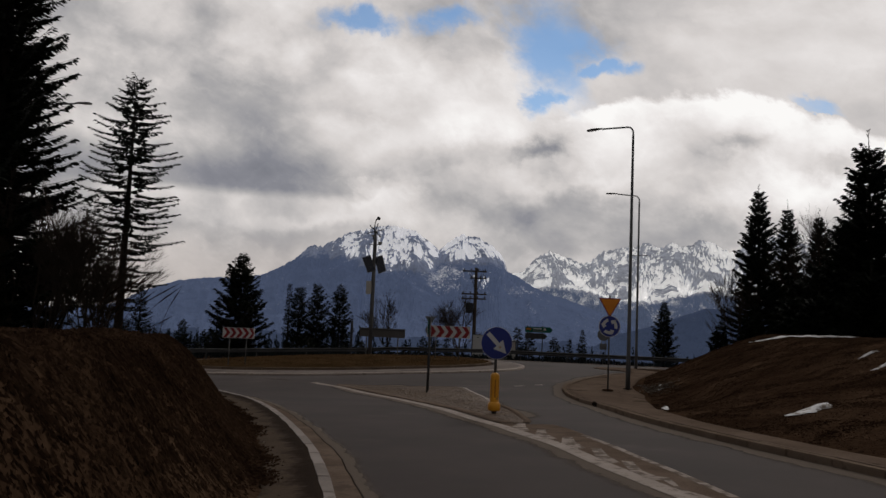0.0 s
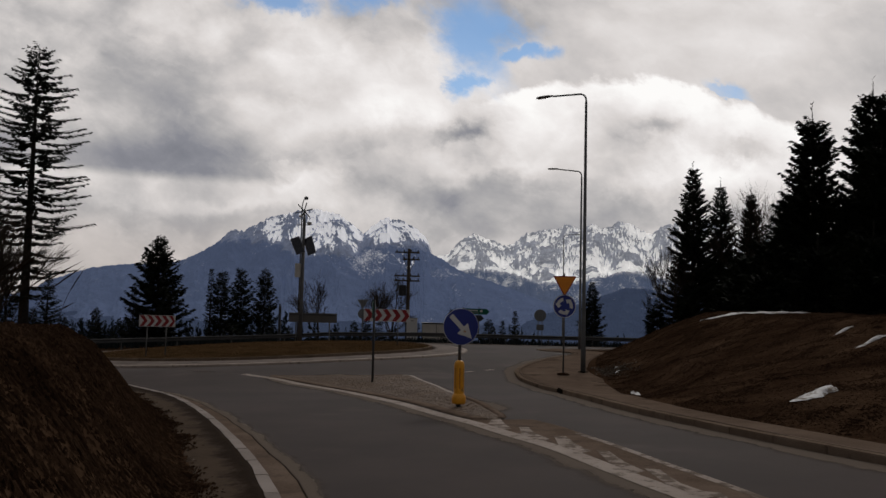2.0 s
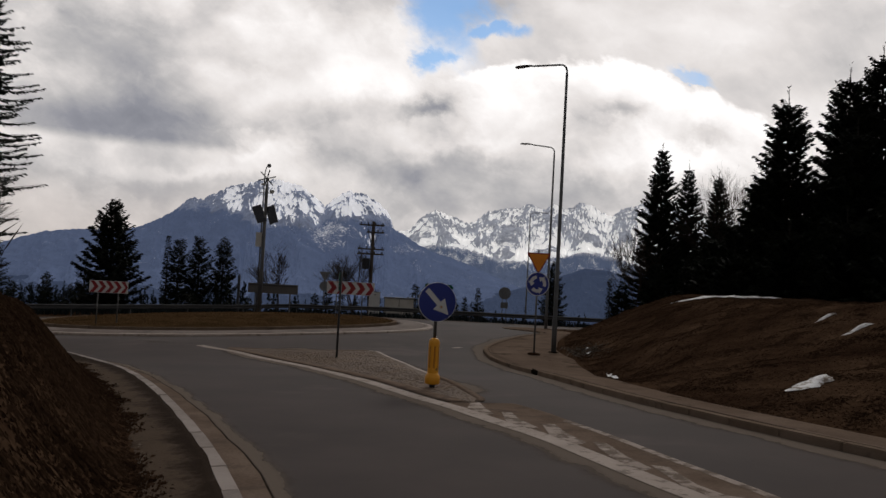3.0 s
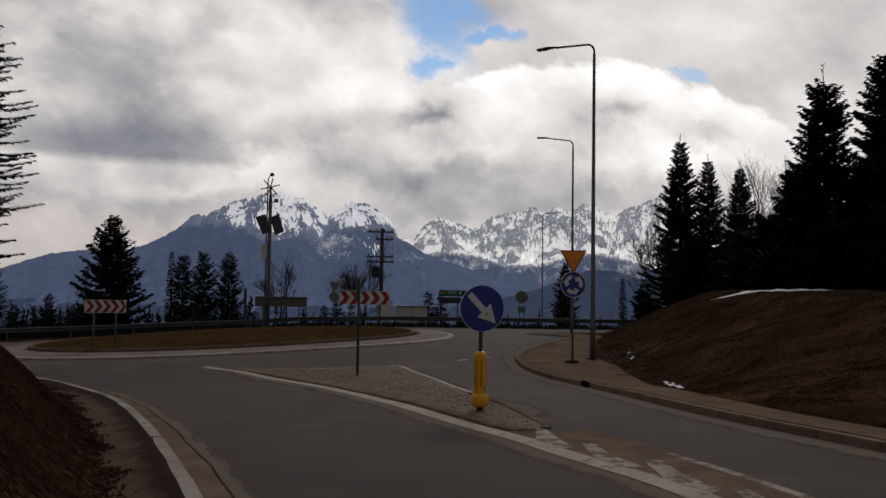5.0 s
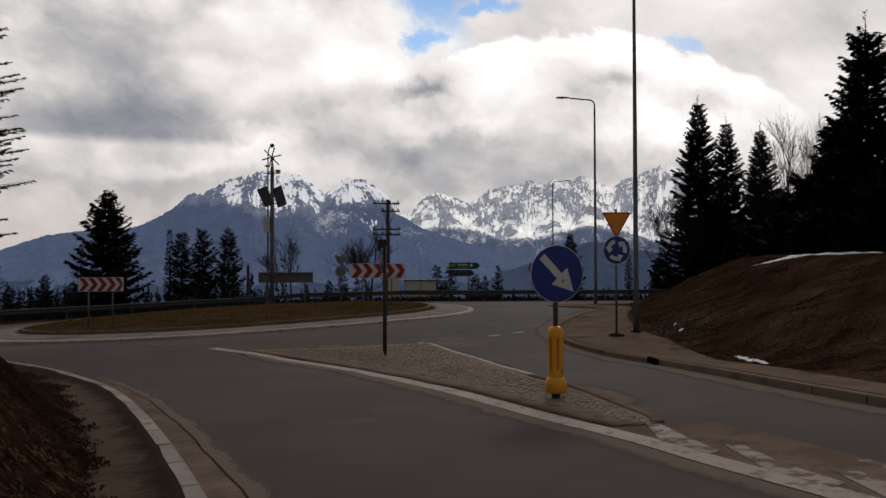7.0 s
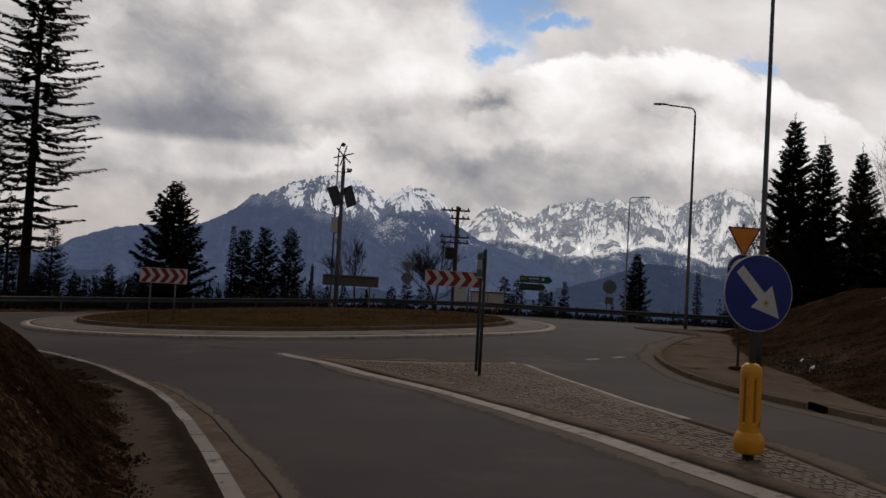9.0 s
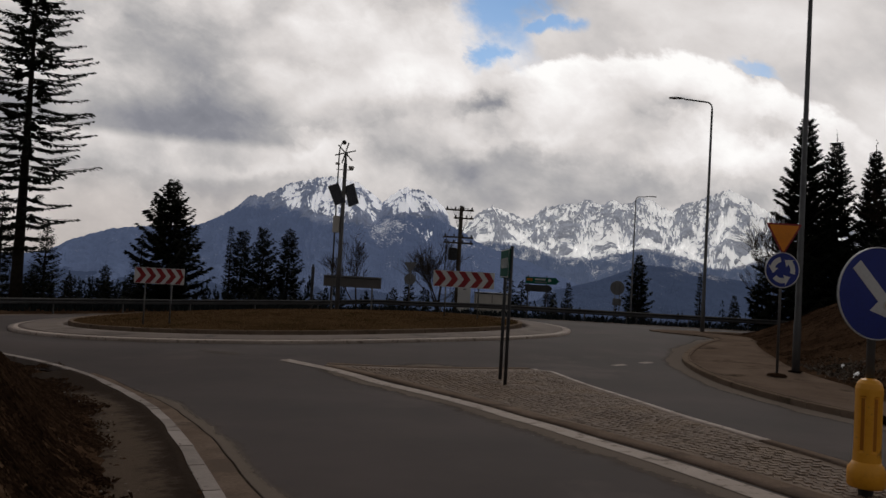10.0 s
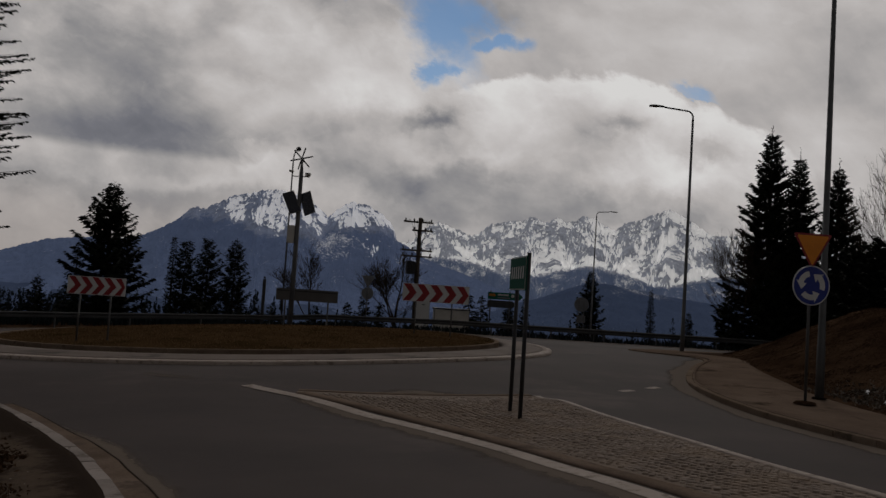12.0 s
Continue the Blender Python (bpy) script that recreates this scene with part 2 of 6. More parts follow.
def trodden(name, soil, bare):
    """Dark soil worn down to pale gritty dirt along a band."""
    mat = bpy.data.materials.new(name)
    mat.use_nodes = True
    N = Nodes(mat.node_tree)
    place = N.add("ShaderNodeNewGeometry").outputs["Position"]
    cover = N.add("ShaderNodeAttribute")
    cover.attribute_name = "cover"
    a, b, c = N.noise(place, 1.6, 6, 0.65), N.noise(place, 9.0, 5, 0.7), N.noise(place, 70.0, 3, 0.6)
    lay = N.m("ADD", cover.outputs["Fac"], N.m("ADD", N.m("MULTIPLY", N.m("SUBTRACT", a, 0.5), 2.2), N.m("MULTIPLY", N.m("SUBTRACT", b, 0.5), 1.6)))
    lay = N.ramp(lay, [(0.0, 0.0), (1.0, 1.0)], True)
    tone = N.mix(lay, N.mix(c, tuple(q * 0.6 for q in soil), tuple(q * 1.5 for q in soil)), N.mix(c, tuple(q * 0.65 for q in bare), tuple(q * 1.3 for q in bare)))
    bs = N.add("ShaderNodeBsdfPrincipled")
    N.link(bs.inputs["Base Color"], tone)
    bs.inputs["Roughness"].default_value, bs.inputs["Specular IOR Level"].default_value = 0.97, 0.02
    bump = N.add("ShaderNodeBump")
    bump.inputs["Strength"].default_value, bump.inputs["Distance"].default_value = 0.9, 0.02
    N.link(bump.inputs["Height"], N.m("ADD", b, N.m("MULTIPLY", c, 0.6)))
    N.tree.links.new(bump.outputs[0], bs.inputs["Normal"])
    N.tree.links.new(bs.outputs[0], N.add("ShaderNodeOutputMaterial").inputs[0])
    return mat


def thin_dust(name, dust):
    """Dust that thins out over the asphalt towards the rim of its band."""
    mat = bpy.data.materials.new(name)
    mat.use_nodes = True
    N = Nodes(mat.node_tree)
    place = N.add("ShaderNodeNewGeometry").outputs["Position"]
    cover = N.add("ShaderNodeAttribute")
    cover.attribute_name = "cover"
    a, b, c = N.noise(place, 1.1, 6, 0.65), N.noise(place, 7.0, 5, 0.7), N.noise(place, 60.0, 3, 0.6)
    lay = N.m("ADD", cover.outputs["Fac"], N.m("ADD", N.m("MULTIPLY", N.m("SUBTRACT", a, 0.5), 1.7), N.m("MULTIPLY", N.m("SUBTRACT", b, 0.5), 0.7)))
    lay = N.ramp(lay, [(-0.25, 0.0), (1.7, 0.92)], True)
    tone = N.mix(c, tuple(q * 0.75 for q in dust), tuple(q * 1.2 for q in dust))
    bs = N.add("ShaderNodeBsdfPrincipled")
    N.link(bs.inputs["Base Color"], tone)
    bs.inputs["Roughness"].default_value, bs.inputs["Specular IOR Level"].default_value = 0.95, 0.02
    bump = N.add("ShaderNodeBump")
    bump.inputs["Strength"].default_value, bump.inputs["Distance"].default_value = 0.4, 0.008
    N.link(bump.inputs["Height"], c)
    N.tree.links.new(bump.outputs[0], bs.inputs["Normal"])
    both = N.add("ShaderNodeMixShader")
    N.link(both.inputs[0], lay)
    N.tree.links.new(N.add("ShaderNodeBsdfTransparent").outputs[0], both.inputs[1])
    N.tree.links.new(bs.outputs[0], both.inputs[2])
    N.tree.links.new(both.outputs[0], N.add("ShaderNodeOutputMaterial").inputs[0])
    return mat


FADING = thin_dust("fading_dust", (0.176, 0.142, 0.116))
CRACK = surface("joint_tar", [(0.012, 0.009, 0.007), (0.040, 0.031, 0.024), (0.09, 0.070, 0.054)], 4, 40, 0.97)
CONCRETE = surface("kerb_concrete", [(0.2033, 0.1715, 0.152), (0.2996, 0.2548, 0.228), (0.3638, 0.3136, 0.285)], 1.6, 45, 0.9, bump=0.5, size=0.006,
                   spots=((0.1284, 0.1029, 0.0855), 0.36, 2.2), each=0.25)
DARK_KERB = surface("weathered_kerb", [(0.135, 0.098, 0.072), (0.185, 0.138, 0.103), (0.235, 0.182, 0.140)], 1.4, 45, 0.97, bump=0.5, size=0.006,
                    spots=((0.095, 0.074, 0.056), 0.36, 1.8), each=0.12)
PAINT = surface("worn_white_paint", [(0.2515, 0.2009, 0.1691), (0.3585, 0.294, 0.2517), (0.4387, 0.3675, 0.323)], 1.0, 60, 0.8, bump=0.2, size=0.003,
                spots=((0.1819, 0.1421, 0.114), 0.40, 6.0))
WORN_PAINT = surface("dusty_worn_paint", [(0.2354, 0.1862, 0.152), (0.3317, 0.2695, 0.228), (0.4173, 0.3479, 0.304)], 1.3, 50, 0.85, bump=0.2, size=0.003,
                     spots=((0.1284, 0.09114, 0.0665), 0.46, 3.2))
SETT = surface("granite_setts", [(0.145, 0.1092, 0.086), (0.195, 0.1492, 0.1187), (0.25, 0.1947, 0.1565)], 0.8, 60, 0.85, bump=0.4, size=0.008,
               spots=((0.22, 0.1638, 0.1221), 0.45, 1.1), island=0.25)
SETT_PIECE = surface("granite_sett", [(0.145, 0.1092, 0.086), (0.195, 0.1492, 0.1187), (0.25, 0.1947, 0.1565)], 0.8, 60, 0.85, bump=0.4, size=0.008,
                     spots=((0.22, 0.1638, 0.1221), 0.45, 1.1), each=0.25)
JOINT = surface("sandy_joint", [(0.1605, 0.1196, 0.0912), (0.2247, 0.1686, 0.1292)], 2, 50, 0.95, bump=0.4, size=0.008)
APRON = surface("apron_paving", [(0.1231, 0.09604, 0.08075), (0.1766, 0.1401, 0.1187), (0.2193, 0.1764, 0.152)], 0.6, 40, 0.9, bump=0.5, size=0.01,
                spots=((0.0963, 0.0784, 0.0665), 0.38, 0.8))
PAVING = surface("dusty_paving", [(0.1049, 0.07546, 0.057), (0.1584, 0.1156, 0.08835), (0.2087, 0.1568, 0.1216)], 0.9, 30, 0.98, bump=0.5, size=0.012,
                 spots=((0.0642, 0.04704, 0.0342), 0.36, 0.7))
IRON = surface("rusty_iron", [(0.012, 0.009, 0.007), (0.024, 0.017, 0.013)], 3, 40, 0.97)
PEBBLE = surface("pale_gravel", [(0.06, 0.047, 0.036), (0.12, 0.098, 0.078), (0.21, 0.18, 0.15)], 2, 30, 0.95, bump=0.2, island=0.6)
DIRT = trodden("trodden_dirt", (0.030, 0.020, 0.014), (0.105, 0.077, 0.056))
EARTH = surface("earth_and_dry_turf", [(0.016, 0.0088, 0.0054), (0.038, 0.0215, 0.0130), (0.068, 0.0410, 0.0250), (0.112, 0.0715, 0.0450)], 0.45, 9, 0.98, bump=0.9, size=0.08,
                spots=((0.01498, 0.00882, 0.0057), 0.34, 1.6))
TURF = surface("dry_lawn", [(0.034, 0.020, 0.0095), (0.062, 0.037, 0.018), (0.095, 0.059, 0.030)], 0.5, 14, 0.98, bump=0.8, size=0.04,
               spots=((0.026, 0.018, 0.006), 0.38, 0.7))
GRASS = surface("dry_grass", [(0.020, 0.0112, 0.0070), (0.044, 0.0255, 0.0156), (0.090, 0.0545, 0.0345)], 0.6, 25, 0.98, bump=0, island=0.30, thin=0.4)
LAWN_BLADE = surface("lawn_blade", [(0.056, 0.032, 0.015), (0.104, 0.062, 0.030), (0.168, 0.106, 0.056)], 0.6, 25, 0.98, bump=0, island=0.5, thin=0.4)
NEEDLE = surface("fir_needles", [(0.004, 0.006, 0.004), (0.008, 0.011, 0.007), (0.014, 0.019, 0.011)], 0.7, 12, 0.8, bump=0, island=0.5)
BARK = surface("bark", [(0.010, 0.008, 0.007), (0.020, 0.016, 0.013), (0.035, 0.029, 0.024)], 3, 25, 0.95, bump=0.8, size=0.02)
TWIG = surface("bare_twigs", [(0.028, 0.020, 0.015), (0.050, 0.038, 0.029)], 3, 25, 0.9, bump=0.2)
SNOW = surface("old_snow", [(0.45, 0.44, 0.44), (0.66, 0.66, 0.67), (0.78, 0.78, 0.80)], 1.5, 22, 0.7, bump=0.7, size=0.03,
               spots=((0.20, 0.16, 0.12), 0.42, 4.5))
STEEL = surface("galvanised_steel", [(0.075, 0.077, 0.08), (0.115, 0.118, 0.12), (0.155, 0.157, 0.16)], 2, 60, 0.6, 0.6, bump=0.1, size=0.003)
DULL_STEEL = surface("weathered_steel", [(0.08, 0.08, 0.08), (0.13, 0.13, 0.13), (0.18, 0.178, 0.17)], 1.5, 50, 0.65, 0.6, bump=0.15, size=0.003)
DARK_STEEL = surface("dark_painted_steel", [(0.022, 0.023, 0.025), (0.036, 0.037, 0.04), (0.05, 0.05, 0.053)], 2, 60, 0.6, 0.3, bump=0.1, size=0.003)
# the backlit rail's shade is put into this darker steel
RAIL_STEEL = surface("shaded_rail_steel", [(0.035, 0.036, 0.037), (0.06, 0.06, 0.061), (0.085, 0.084, 0.082)], 1.2, 40, 0.7, 0.35, bump=0.15, size=0.003)
LENS = surface("lamp_glass", [(0.45, 0.46, 0.48), (0.6, 0.61, 0.62)], 4, 60, 0.15, bump=0)
BLUE = surface("blue_sheeting", [(0.006, 0.016, 0.14), (0.009, 0.023, 0.20), (0.012, 0.03, 0.24)], 1.5, 30, 0.45, bump=0)
WHITE = surface("white_sheeting", [(0.42, 0.42, 0.42), (0.55, 0.55, 0.55), (0.62, 0.62, 0.61)], 2, 40, 0.5, bump=0)
ORANGE = surface("yellow_sheeting", [(0.62, 0.19, 0.004), (0.76, 0.25, 0.006), (0.80, 0.28, 0.01)], 1.5, 30, 0.5, bump=0)
RED = surface("red_sheeting", [(0.17, 0.010, 0.014), (0.24, 0.015, 0.019), (0.29, 0.021, 0.024)], 1.5, 30, 0.5, bump=0)
YELLOW = surface("yellow_plastic", [(0.60, 0.25, 0.012), (0.76, 0.34, 0.018), (0.80, 0.38, 0.03)], 1.5, 25, 0.5, bump=0.15, size=0.004,
                 spots=((0.30, 0.14, 0.03), 0.30, 6.0))
YELLOW_DEEP = surface("yellow_plastic_groove", [(0.36, 0.12, 0.006), (0.46, 0.17, 0.01)], 1.5, 25, 0.6, bump=0.1)
GREEN = surface("green_sheeting", [(0.010, 0.085, 0.058), (0.016, 0.115, 0.08)], 1.5, 30, 0.8, bump=0)
PANEL = surface("solar_cells", [(0.012, 0.014, 0.022), (0.022, 0.025, 0.036)], 2, 30, 0.25, 0.2, bump=0)
BEIGE = surface("pale_board", [(0.36, 0.34, 0.30), (0.46, 0.44, 0.40), (0.52, 0.50, 0.46)], 1.2, 20, 0.7, bump=0.1)
CREAM = surface("cabinet_paint", [(0.46, 0.46, 0.45), (0.56, 0.56, 0.55)], 1.5, 25, 0.6, bump=0.05)
TIMBER = surface("weathered_timber", [(0.035, 0.028, 0.022), (0.065, 0.053, 0.043), (0.095, 0.08, 0.066)], 2, 30, 0.9, bump=0.5, size=0.01)
BROWN = surface("brown_board", [(0.095, 0.088, 0.083), (0.125, 0.117, 0.11)], 1.5, 25, 0.8, bump=0.15)
FAR_TREE = surface("far_forest", [(0.008, 0.012, 0.013), (0.014, 0.020, 0.022), (0.022, 0.030, 0.032)], 0.2, 3, 0.95, bump=0, island=0.4)
RIM = surface("grey_sign_back", [(0.14, 0.145, 0.15), (0.20, 0.205, 0.21)], 2, 50, 0.55, 0.6, bump=0.05)


def rock_and_snow(name, forest, rock, snow, haze_glow, grain):
    """Mountain sides: forest, bare rock and snow, by the cover laid on the slopes, broken up by fine noise; they glow
    in their own colour to look hazy.
    """
    mat = bpy.data.materials.new(name)
    mat.use_nodes = True
    N = Nodes(mat.node_tree)
    place = N.add("ShaderNodeNewGeometry").outputs["Position"]

    def cover(key):
        a = N.add("ShaderNodeAttribute")
        a.attribute_name = key
        return a.outputs["Fac"]

    n1, n2, n3 = N.noise(place, 0.014, 6, 0.62), N.noise(place, 0.05, 5, 0.68), N.noise(place, 0.16, 4, 0.72)
    rough = N.m("ADD", N.m("MULTIPLY", N.m("SUBTRACT", n2, 0.5), 0.9), N.m("MULTIPLY", N.m("SUBTRACT", n3, 0.5), grain))
    white = N.ramp(N.m("ADD", cover("snow"), rough), [(0.38, 0.0), (0.62, 1.0)])
    wood = N.ramp(N.m("ADD", cover("wood"), N.m("MULTIPLY", rough, 0.9)), [(0.42, 0.0), (0.58, 1.0)])
    glade = N.ramp(N.m("ADD", cover("glade"), N.m("MULTIPLY", N.m("SUBTRACT", n3, 0.5), 2.4)), [(0.42, 0.0), (0.75, 1.0)])
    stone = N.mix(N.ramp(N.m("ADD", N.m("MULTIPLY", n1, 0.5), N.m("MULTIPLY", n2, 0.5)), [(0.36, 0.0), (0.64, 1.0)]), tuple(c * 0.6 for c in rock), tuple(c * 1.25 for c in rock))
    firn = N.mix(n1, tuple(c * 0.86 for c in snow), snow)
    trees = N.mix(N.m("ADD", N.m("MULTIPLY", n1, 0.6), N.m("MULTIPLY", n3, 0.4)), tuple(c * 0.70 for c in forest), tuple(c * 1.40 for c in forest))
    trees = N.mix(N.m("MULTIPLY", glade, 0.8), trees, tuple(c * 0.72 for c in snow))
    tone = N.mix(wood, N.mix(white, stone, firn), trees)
    bs = N.add("ShaderNodeBsdfDiffuse")
    N.link(bs.inputs[0], tone)
    # hazy distance put in as emission of the slope's own colour
    own_glow = N.add("ShaderNodeEmission")
    N.link(own_glow.inputs[0], tone)
    own_glow.inputs[1].default_value = haze_glow
    b = N.add("ShaderNodeBump")
    b.inputs["Strength"].default_value, b.inputs["Distance"].default_value = 0.8, 12.0
    N.link(b.inputs["Height"], N.m("ADD", n2, N.m("MULTIPLY", n3, 0.4)))
    N.tree.links.new(b.outputs[0], bs.inputs["Normal"])
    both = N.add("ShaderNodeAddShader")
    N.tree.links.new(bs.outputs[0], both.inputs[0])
    N.tree.links.new(own_glow.outputs[0], both.inputs[1])
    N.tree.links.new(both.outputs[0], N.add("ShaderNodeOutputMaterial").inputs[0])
    return mat


# the hazy blue of distance is put into forest and rock colours too
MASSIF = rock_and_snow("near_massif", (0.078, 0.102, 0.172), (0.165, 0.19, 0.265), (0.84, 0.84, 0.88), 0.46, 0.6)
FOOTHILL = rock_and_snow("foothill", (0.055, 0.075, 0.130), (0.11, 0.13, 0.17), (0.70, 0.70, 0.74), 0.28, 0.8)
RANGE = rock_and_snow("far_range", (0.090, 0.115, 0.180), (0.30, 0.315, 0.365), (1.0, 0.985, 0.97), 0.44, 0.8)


# ---- mesh helpers ----
def mesh_of(name, verts, faces, mat, smooth=False):
    me = bpy.data.meshes.new(name)
    me.from_pydata([tuple(v) for v in verts], [], [tuple(f) for f in faces])
    me.materials.append(mat)
    if smooth:
        me.polygons.foreach_set("use_smooth", [True] * len(me.polygons))
    me.update()
    return me


def quick_mesh(name, verts, tris, mat):
    """Many triangles or quads at once, from arrays."""
    k = tris.shape[1]
    me = bpy.data.meshes.new(name)
    me.vertices.add(len(verts))
    me.vertices.foreach_set("co", np.asarray(verts, np.float32).ravel())
    me.loops.add(tris.size)
    me.loops.foreach_set("vertex_index", tris.astype(np.int32).ravel())
    me.polygons.add(len(tris))
    me.polygons.foreach_set("loop_start", np.arange(0, tris.size, k, dtype=np.int32))
    me.materials.append(mat)
    me.update(calc_edges=True)
    me.validate()
    return me


def part(name, bm, material, parent=None, label="", smooth=False):
    me = bpy.data.meshes.new(name)
    bm.to_mesh(me)
    bm.free()
    me.materials.append(material)
    if smooth:
        me.polygons.foreach_set("use_smooth", [True] * len(me.polygons))
    ob = new(name, me)
    if parent is not None:
        ob.parent = parent
    if label:
        tagged(ob, label)
    return ob


def part_mesh(name, me, parent=None, label=""):
    ob = new(name, me)
    if parent is not None:
        ob.parent = parent
    if label:
        tagged(ob, label)
    return ob


def base(name, x, y, z, turn=0.0, label="", category="", group="", kind=""):
    ob = new(name)
    ob.empty_display_size = 0.2
    ob.matrix_basis = pose(x, y, z, 0, 0, turn)
    return tagged(ob, label, category, group, kind)


def box(sx, sy, sz, at=(0, 0, 0), bevel=0.0, turn=None):
    bm = bmesh.new()
    bmesh.ops.create_cube(bm, size=1.0)
    bmesh.ops.scale(bm, vec=(sx, sy, sz), verts=bm.verts)
    if bevel:
        bmesh.ops.bevel(bm, geom=bm.edges[:], offset=bevel, segments=2, affect="EDGES")
    if turn is not None:
        bmesh.ops.transform(bm, matrix=turn, verts=bm.verts)
    bmesh.ops.translate(bm, vec=at, verts=bm.verts)
    return bm


def lathe(rows, sides=20):
    """A turned shape from (radius, height) rows, closed at both ends."""
    bm = bmesh.new()
    rings = [[bm.verts.new((r * math.cos(2 * math.pi * i / sides), r * math.sin(2 * math.pi * i / sides), z)) for i in range(sides)] for r, z in rows]
    for a, b in zip(rings, rings[1:]):
        for i in range(sides):
            bm.faces.new((a[i], a[(i + 1) % sides], b[(i + 1) % sides], b[i]))
    bm.faces.new(rings[0][::-1])
    bm.faces.new(rings[-1])
    return bm


def tube(points, radii, sides=10):
    """A round bar along points."""
    bm = bmesh.new()
    pts = [Vector(p) for p in points]
    rings = []
    for i, p in enumerate(pts):
        d = (pts[min(i + 1, len(pts) - 1)] - pts[max(i - 1, 0)]).normalized()
        a = d.orthogonal().normalized() if i == 0 else (axis - d * axis.dot(d)).normalized()
        axis = a
        b = d.cross(a)
        r = radii[i] if isinstance(radii, (list, tuple)) else radii
        rings.append([bm.verts.new(p + r * (math.cos(2 * math.pi * k / sides) * a + math.sin(2 * math.pi * k / sides) * b)) for k in range(sides)])
    for a, b in zip(rings, rings[1:]):
        for i in range(sides):
            bm.faces.new((a[i], a[(i + 1) % sides], b[(i + 1) % sides], b[i]))
    bm.faces.new(rings[0][::-1])
    bm.faces.new(rings[-1])
    return bm


def plate(outline, thick, y=0.0):
    """An upright plate in the x-z plane that faces -y, its front at y."""
    bm = bmesh.new()
    front = [bm.verts.new((x, y, z)) for x, z in outline]
    back = [bm.verts.new((x, y + thick, z)) for x, z in outline]
    n = len(outline)
    bm.faces.new(front)
    bm.faces.new(back[::-1])
    for i in range(n):
        bm.faces.new((front[i], back[i], back[(i + 1) % n], front[(i + 1) % n]))
    bmesh.ops.recalc_face_normals(bm, faces=bm.faces[:])
    return bm


def disc(r, n=48, cx=0.0, cz=0.0):
    return [(cx + r * math.cos(2 * math.pi * i / n), cz + r * math.sin(2 * math.pi * i / n)) for i in range(n)]


def spline(points, step):
    """A smooth line through points, cut at even steps."""
    P = [Vector((*p, 0)) for p in points]
    out = []
    for i in range(len(P) - 1):
        a, b, c, d = P[max(i - 1, 0)], P[i], P[i + 1], P[min(i + 2, len(P) - 1)]
        for k in range(40):
            t = k / 40
            out.append(0.5 * ((2 * b) + (c - a) * t + (2 * a - 5 * b + 4 * c - d) * t * t + (3 * b - a - 3 * c + d) * t ** 3))
    out.append(P[-1])
    line, left = [out[0]], step
    for a, b in zip(out, out[1:]):
        seg = (b - a).length
        while seg >= left > 0:
            a = a + (b - a) * (left / seg)
            line.append(a)
            seg -= left
            left = step
        left -= seg
    return np.array([(p.x, p.y) for p in line])


# ---- the lie of the land ----
CX, CY = -11.61, 43.85        # middle of the roundabout
R_LAWN, R_APRON, R_RING = 8.85, 10.75, 16.4
KERB_LEFT = spline([(1.9, -12), (1.1, -6), (0.25, -1), (-0.27, 1), (-0.82, 3), (-1.42, 5.2), (-2.02, 7.22), (-3.14, 10.46), (-4.38, 13.42), (-5.54, 16.02), (-6.33, 17.66),
                    (-7.18, 19.4), (-8.14, 21.2), (-8.9, 22.5), (-9.73, 23.7), (-10.4, 24.55), (-11.25, 25.6), (-12.4, 26.7), (-13.85, 27.6), (-16.2, 28.75), (-19.5, 30.0),
                    (-25, 31.2), (-45, 32)], 0.5)
KERB_RIGHT = spline([(8.6, -12), (8.1, -5), (7.2, 2), (6.0, 7), (4.72, 10.85), (4.1, 12.2), (3.52, 13.8), (3.12, 15.1), (2.75, 16.3), (2.4, 17.8), (2.15, 19.2), (2.0, 20.5),
                     (1.85, 22), (1.76, 23.6), (1.66, 24.7), (1.5, 25.8), (1.3, 27.2), (1.12, 28.3), (0.97, 29.5), (0.93, 30.8), (0.98, 32.2), (1.1, 33.4), (1.32, 34.5),
                     (1.85, 36.2), (2.85, 38.8), (3.95, 41.2), (4.75, 43.0), (4.72, 44.2), (4.15, 45.1), (3.5, 45.9), (3.05, 46.9), (3.4, 48.4), (4.9, 50.2),
                     (7.5, 51.6), (11, 52.6), (20, 54), (45, 55)], 0.5)


def smooth(t):
    t = np.clip(t, 0, 1)
    return t * t * (3 - 2 * t)


MARKS = np.arange(-40, 80.1, 0.5)


def along(ys, vs):
    """Values at even marks along the road, with the corners rounded off."""
    k = np.exp(-0.5 * (np.arange(-8, 9) * 0.5 / 1.3) ** 2)
    return np.convolve(np.pad(np.interp(MARKS, ys, vs), 8, mode="edge"), k / k.sum(), "valid")


ROAD_Z = along([-40, -2, 8, 14, 20, 26, 29, 32, 36, 40, 45, 50], [1.1, 0.31, 0.096, -0.033, -0.217, -0.543, -0.531, -0.50, -0.391, -0.31, -0.34, -0.42])
ROAD_FALL = along([-2, 8, 14, 20, 23, 26, 29, 32, 36, 40], [0.0215, 0.0233, 0.0315, 0.0348, 0.031, 0.0194, 0.0105, 0.0068, 0.002, 0])


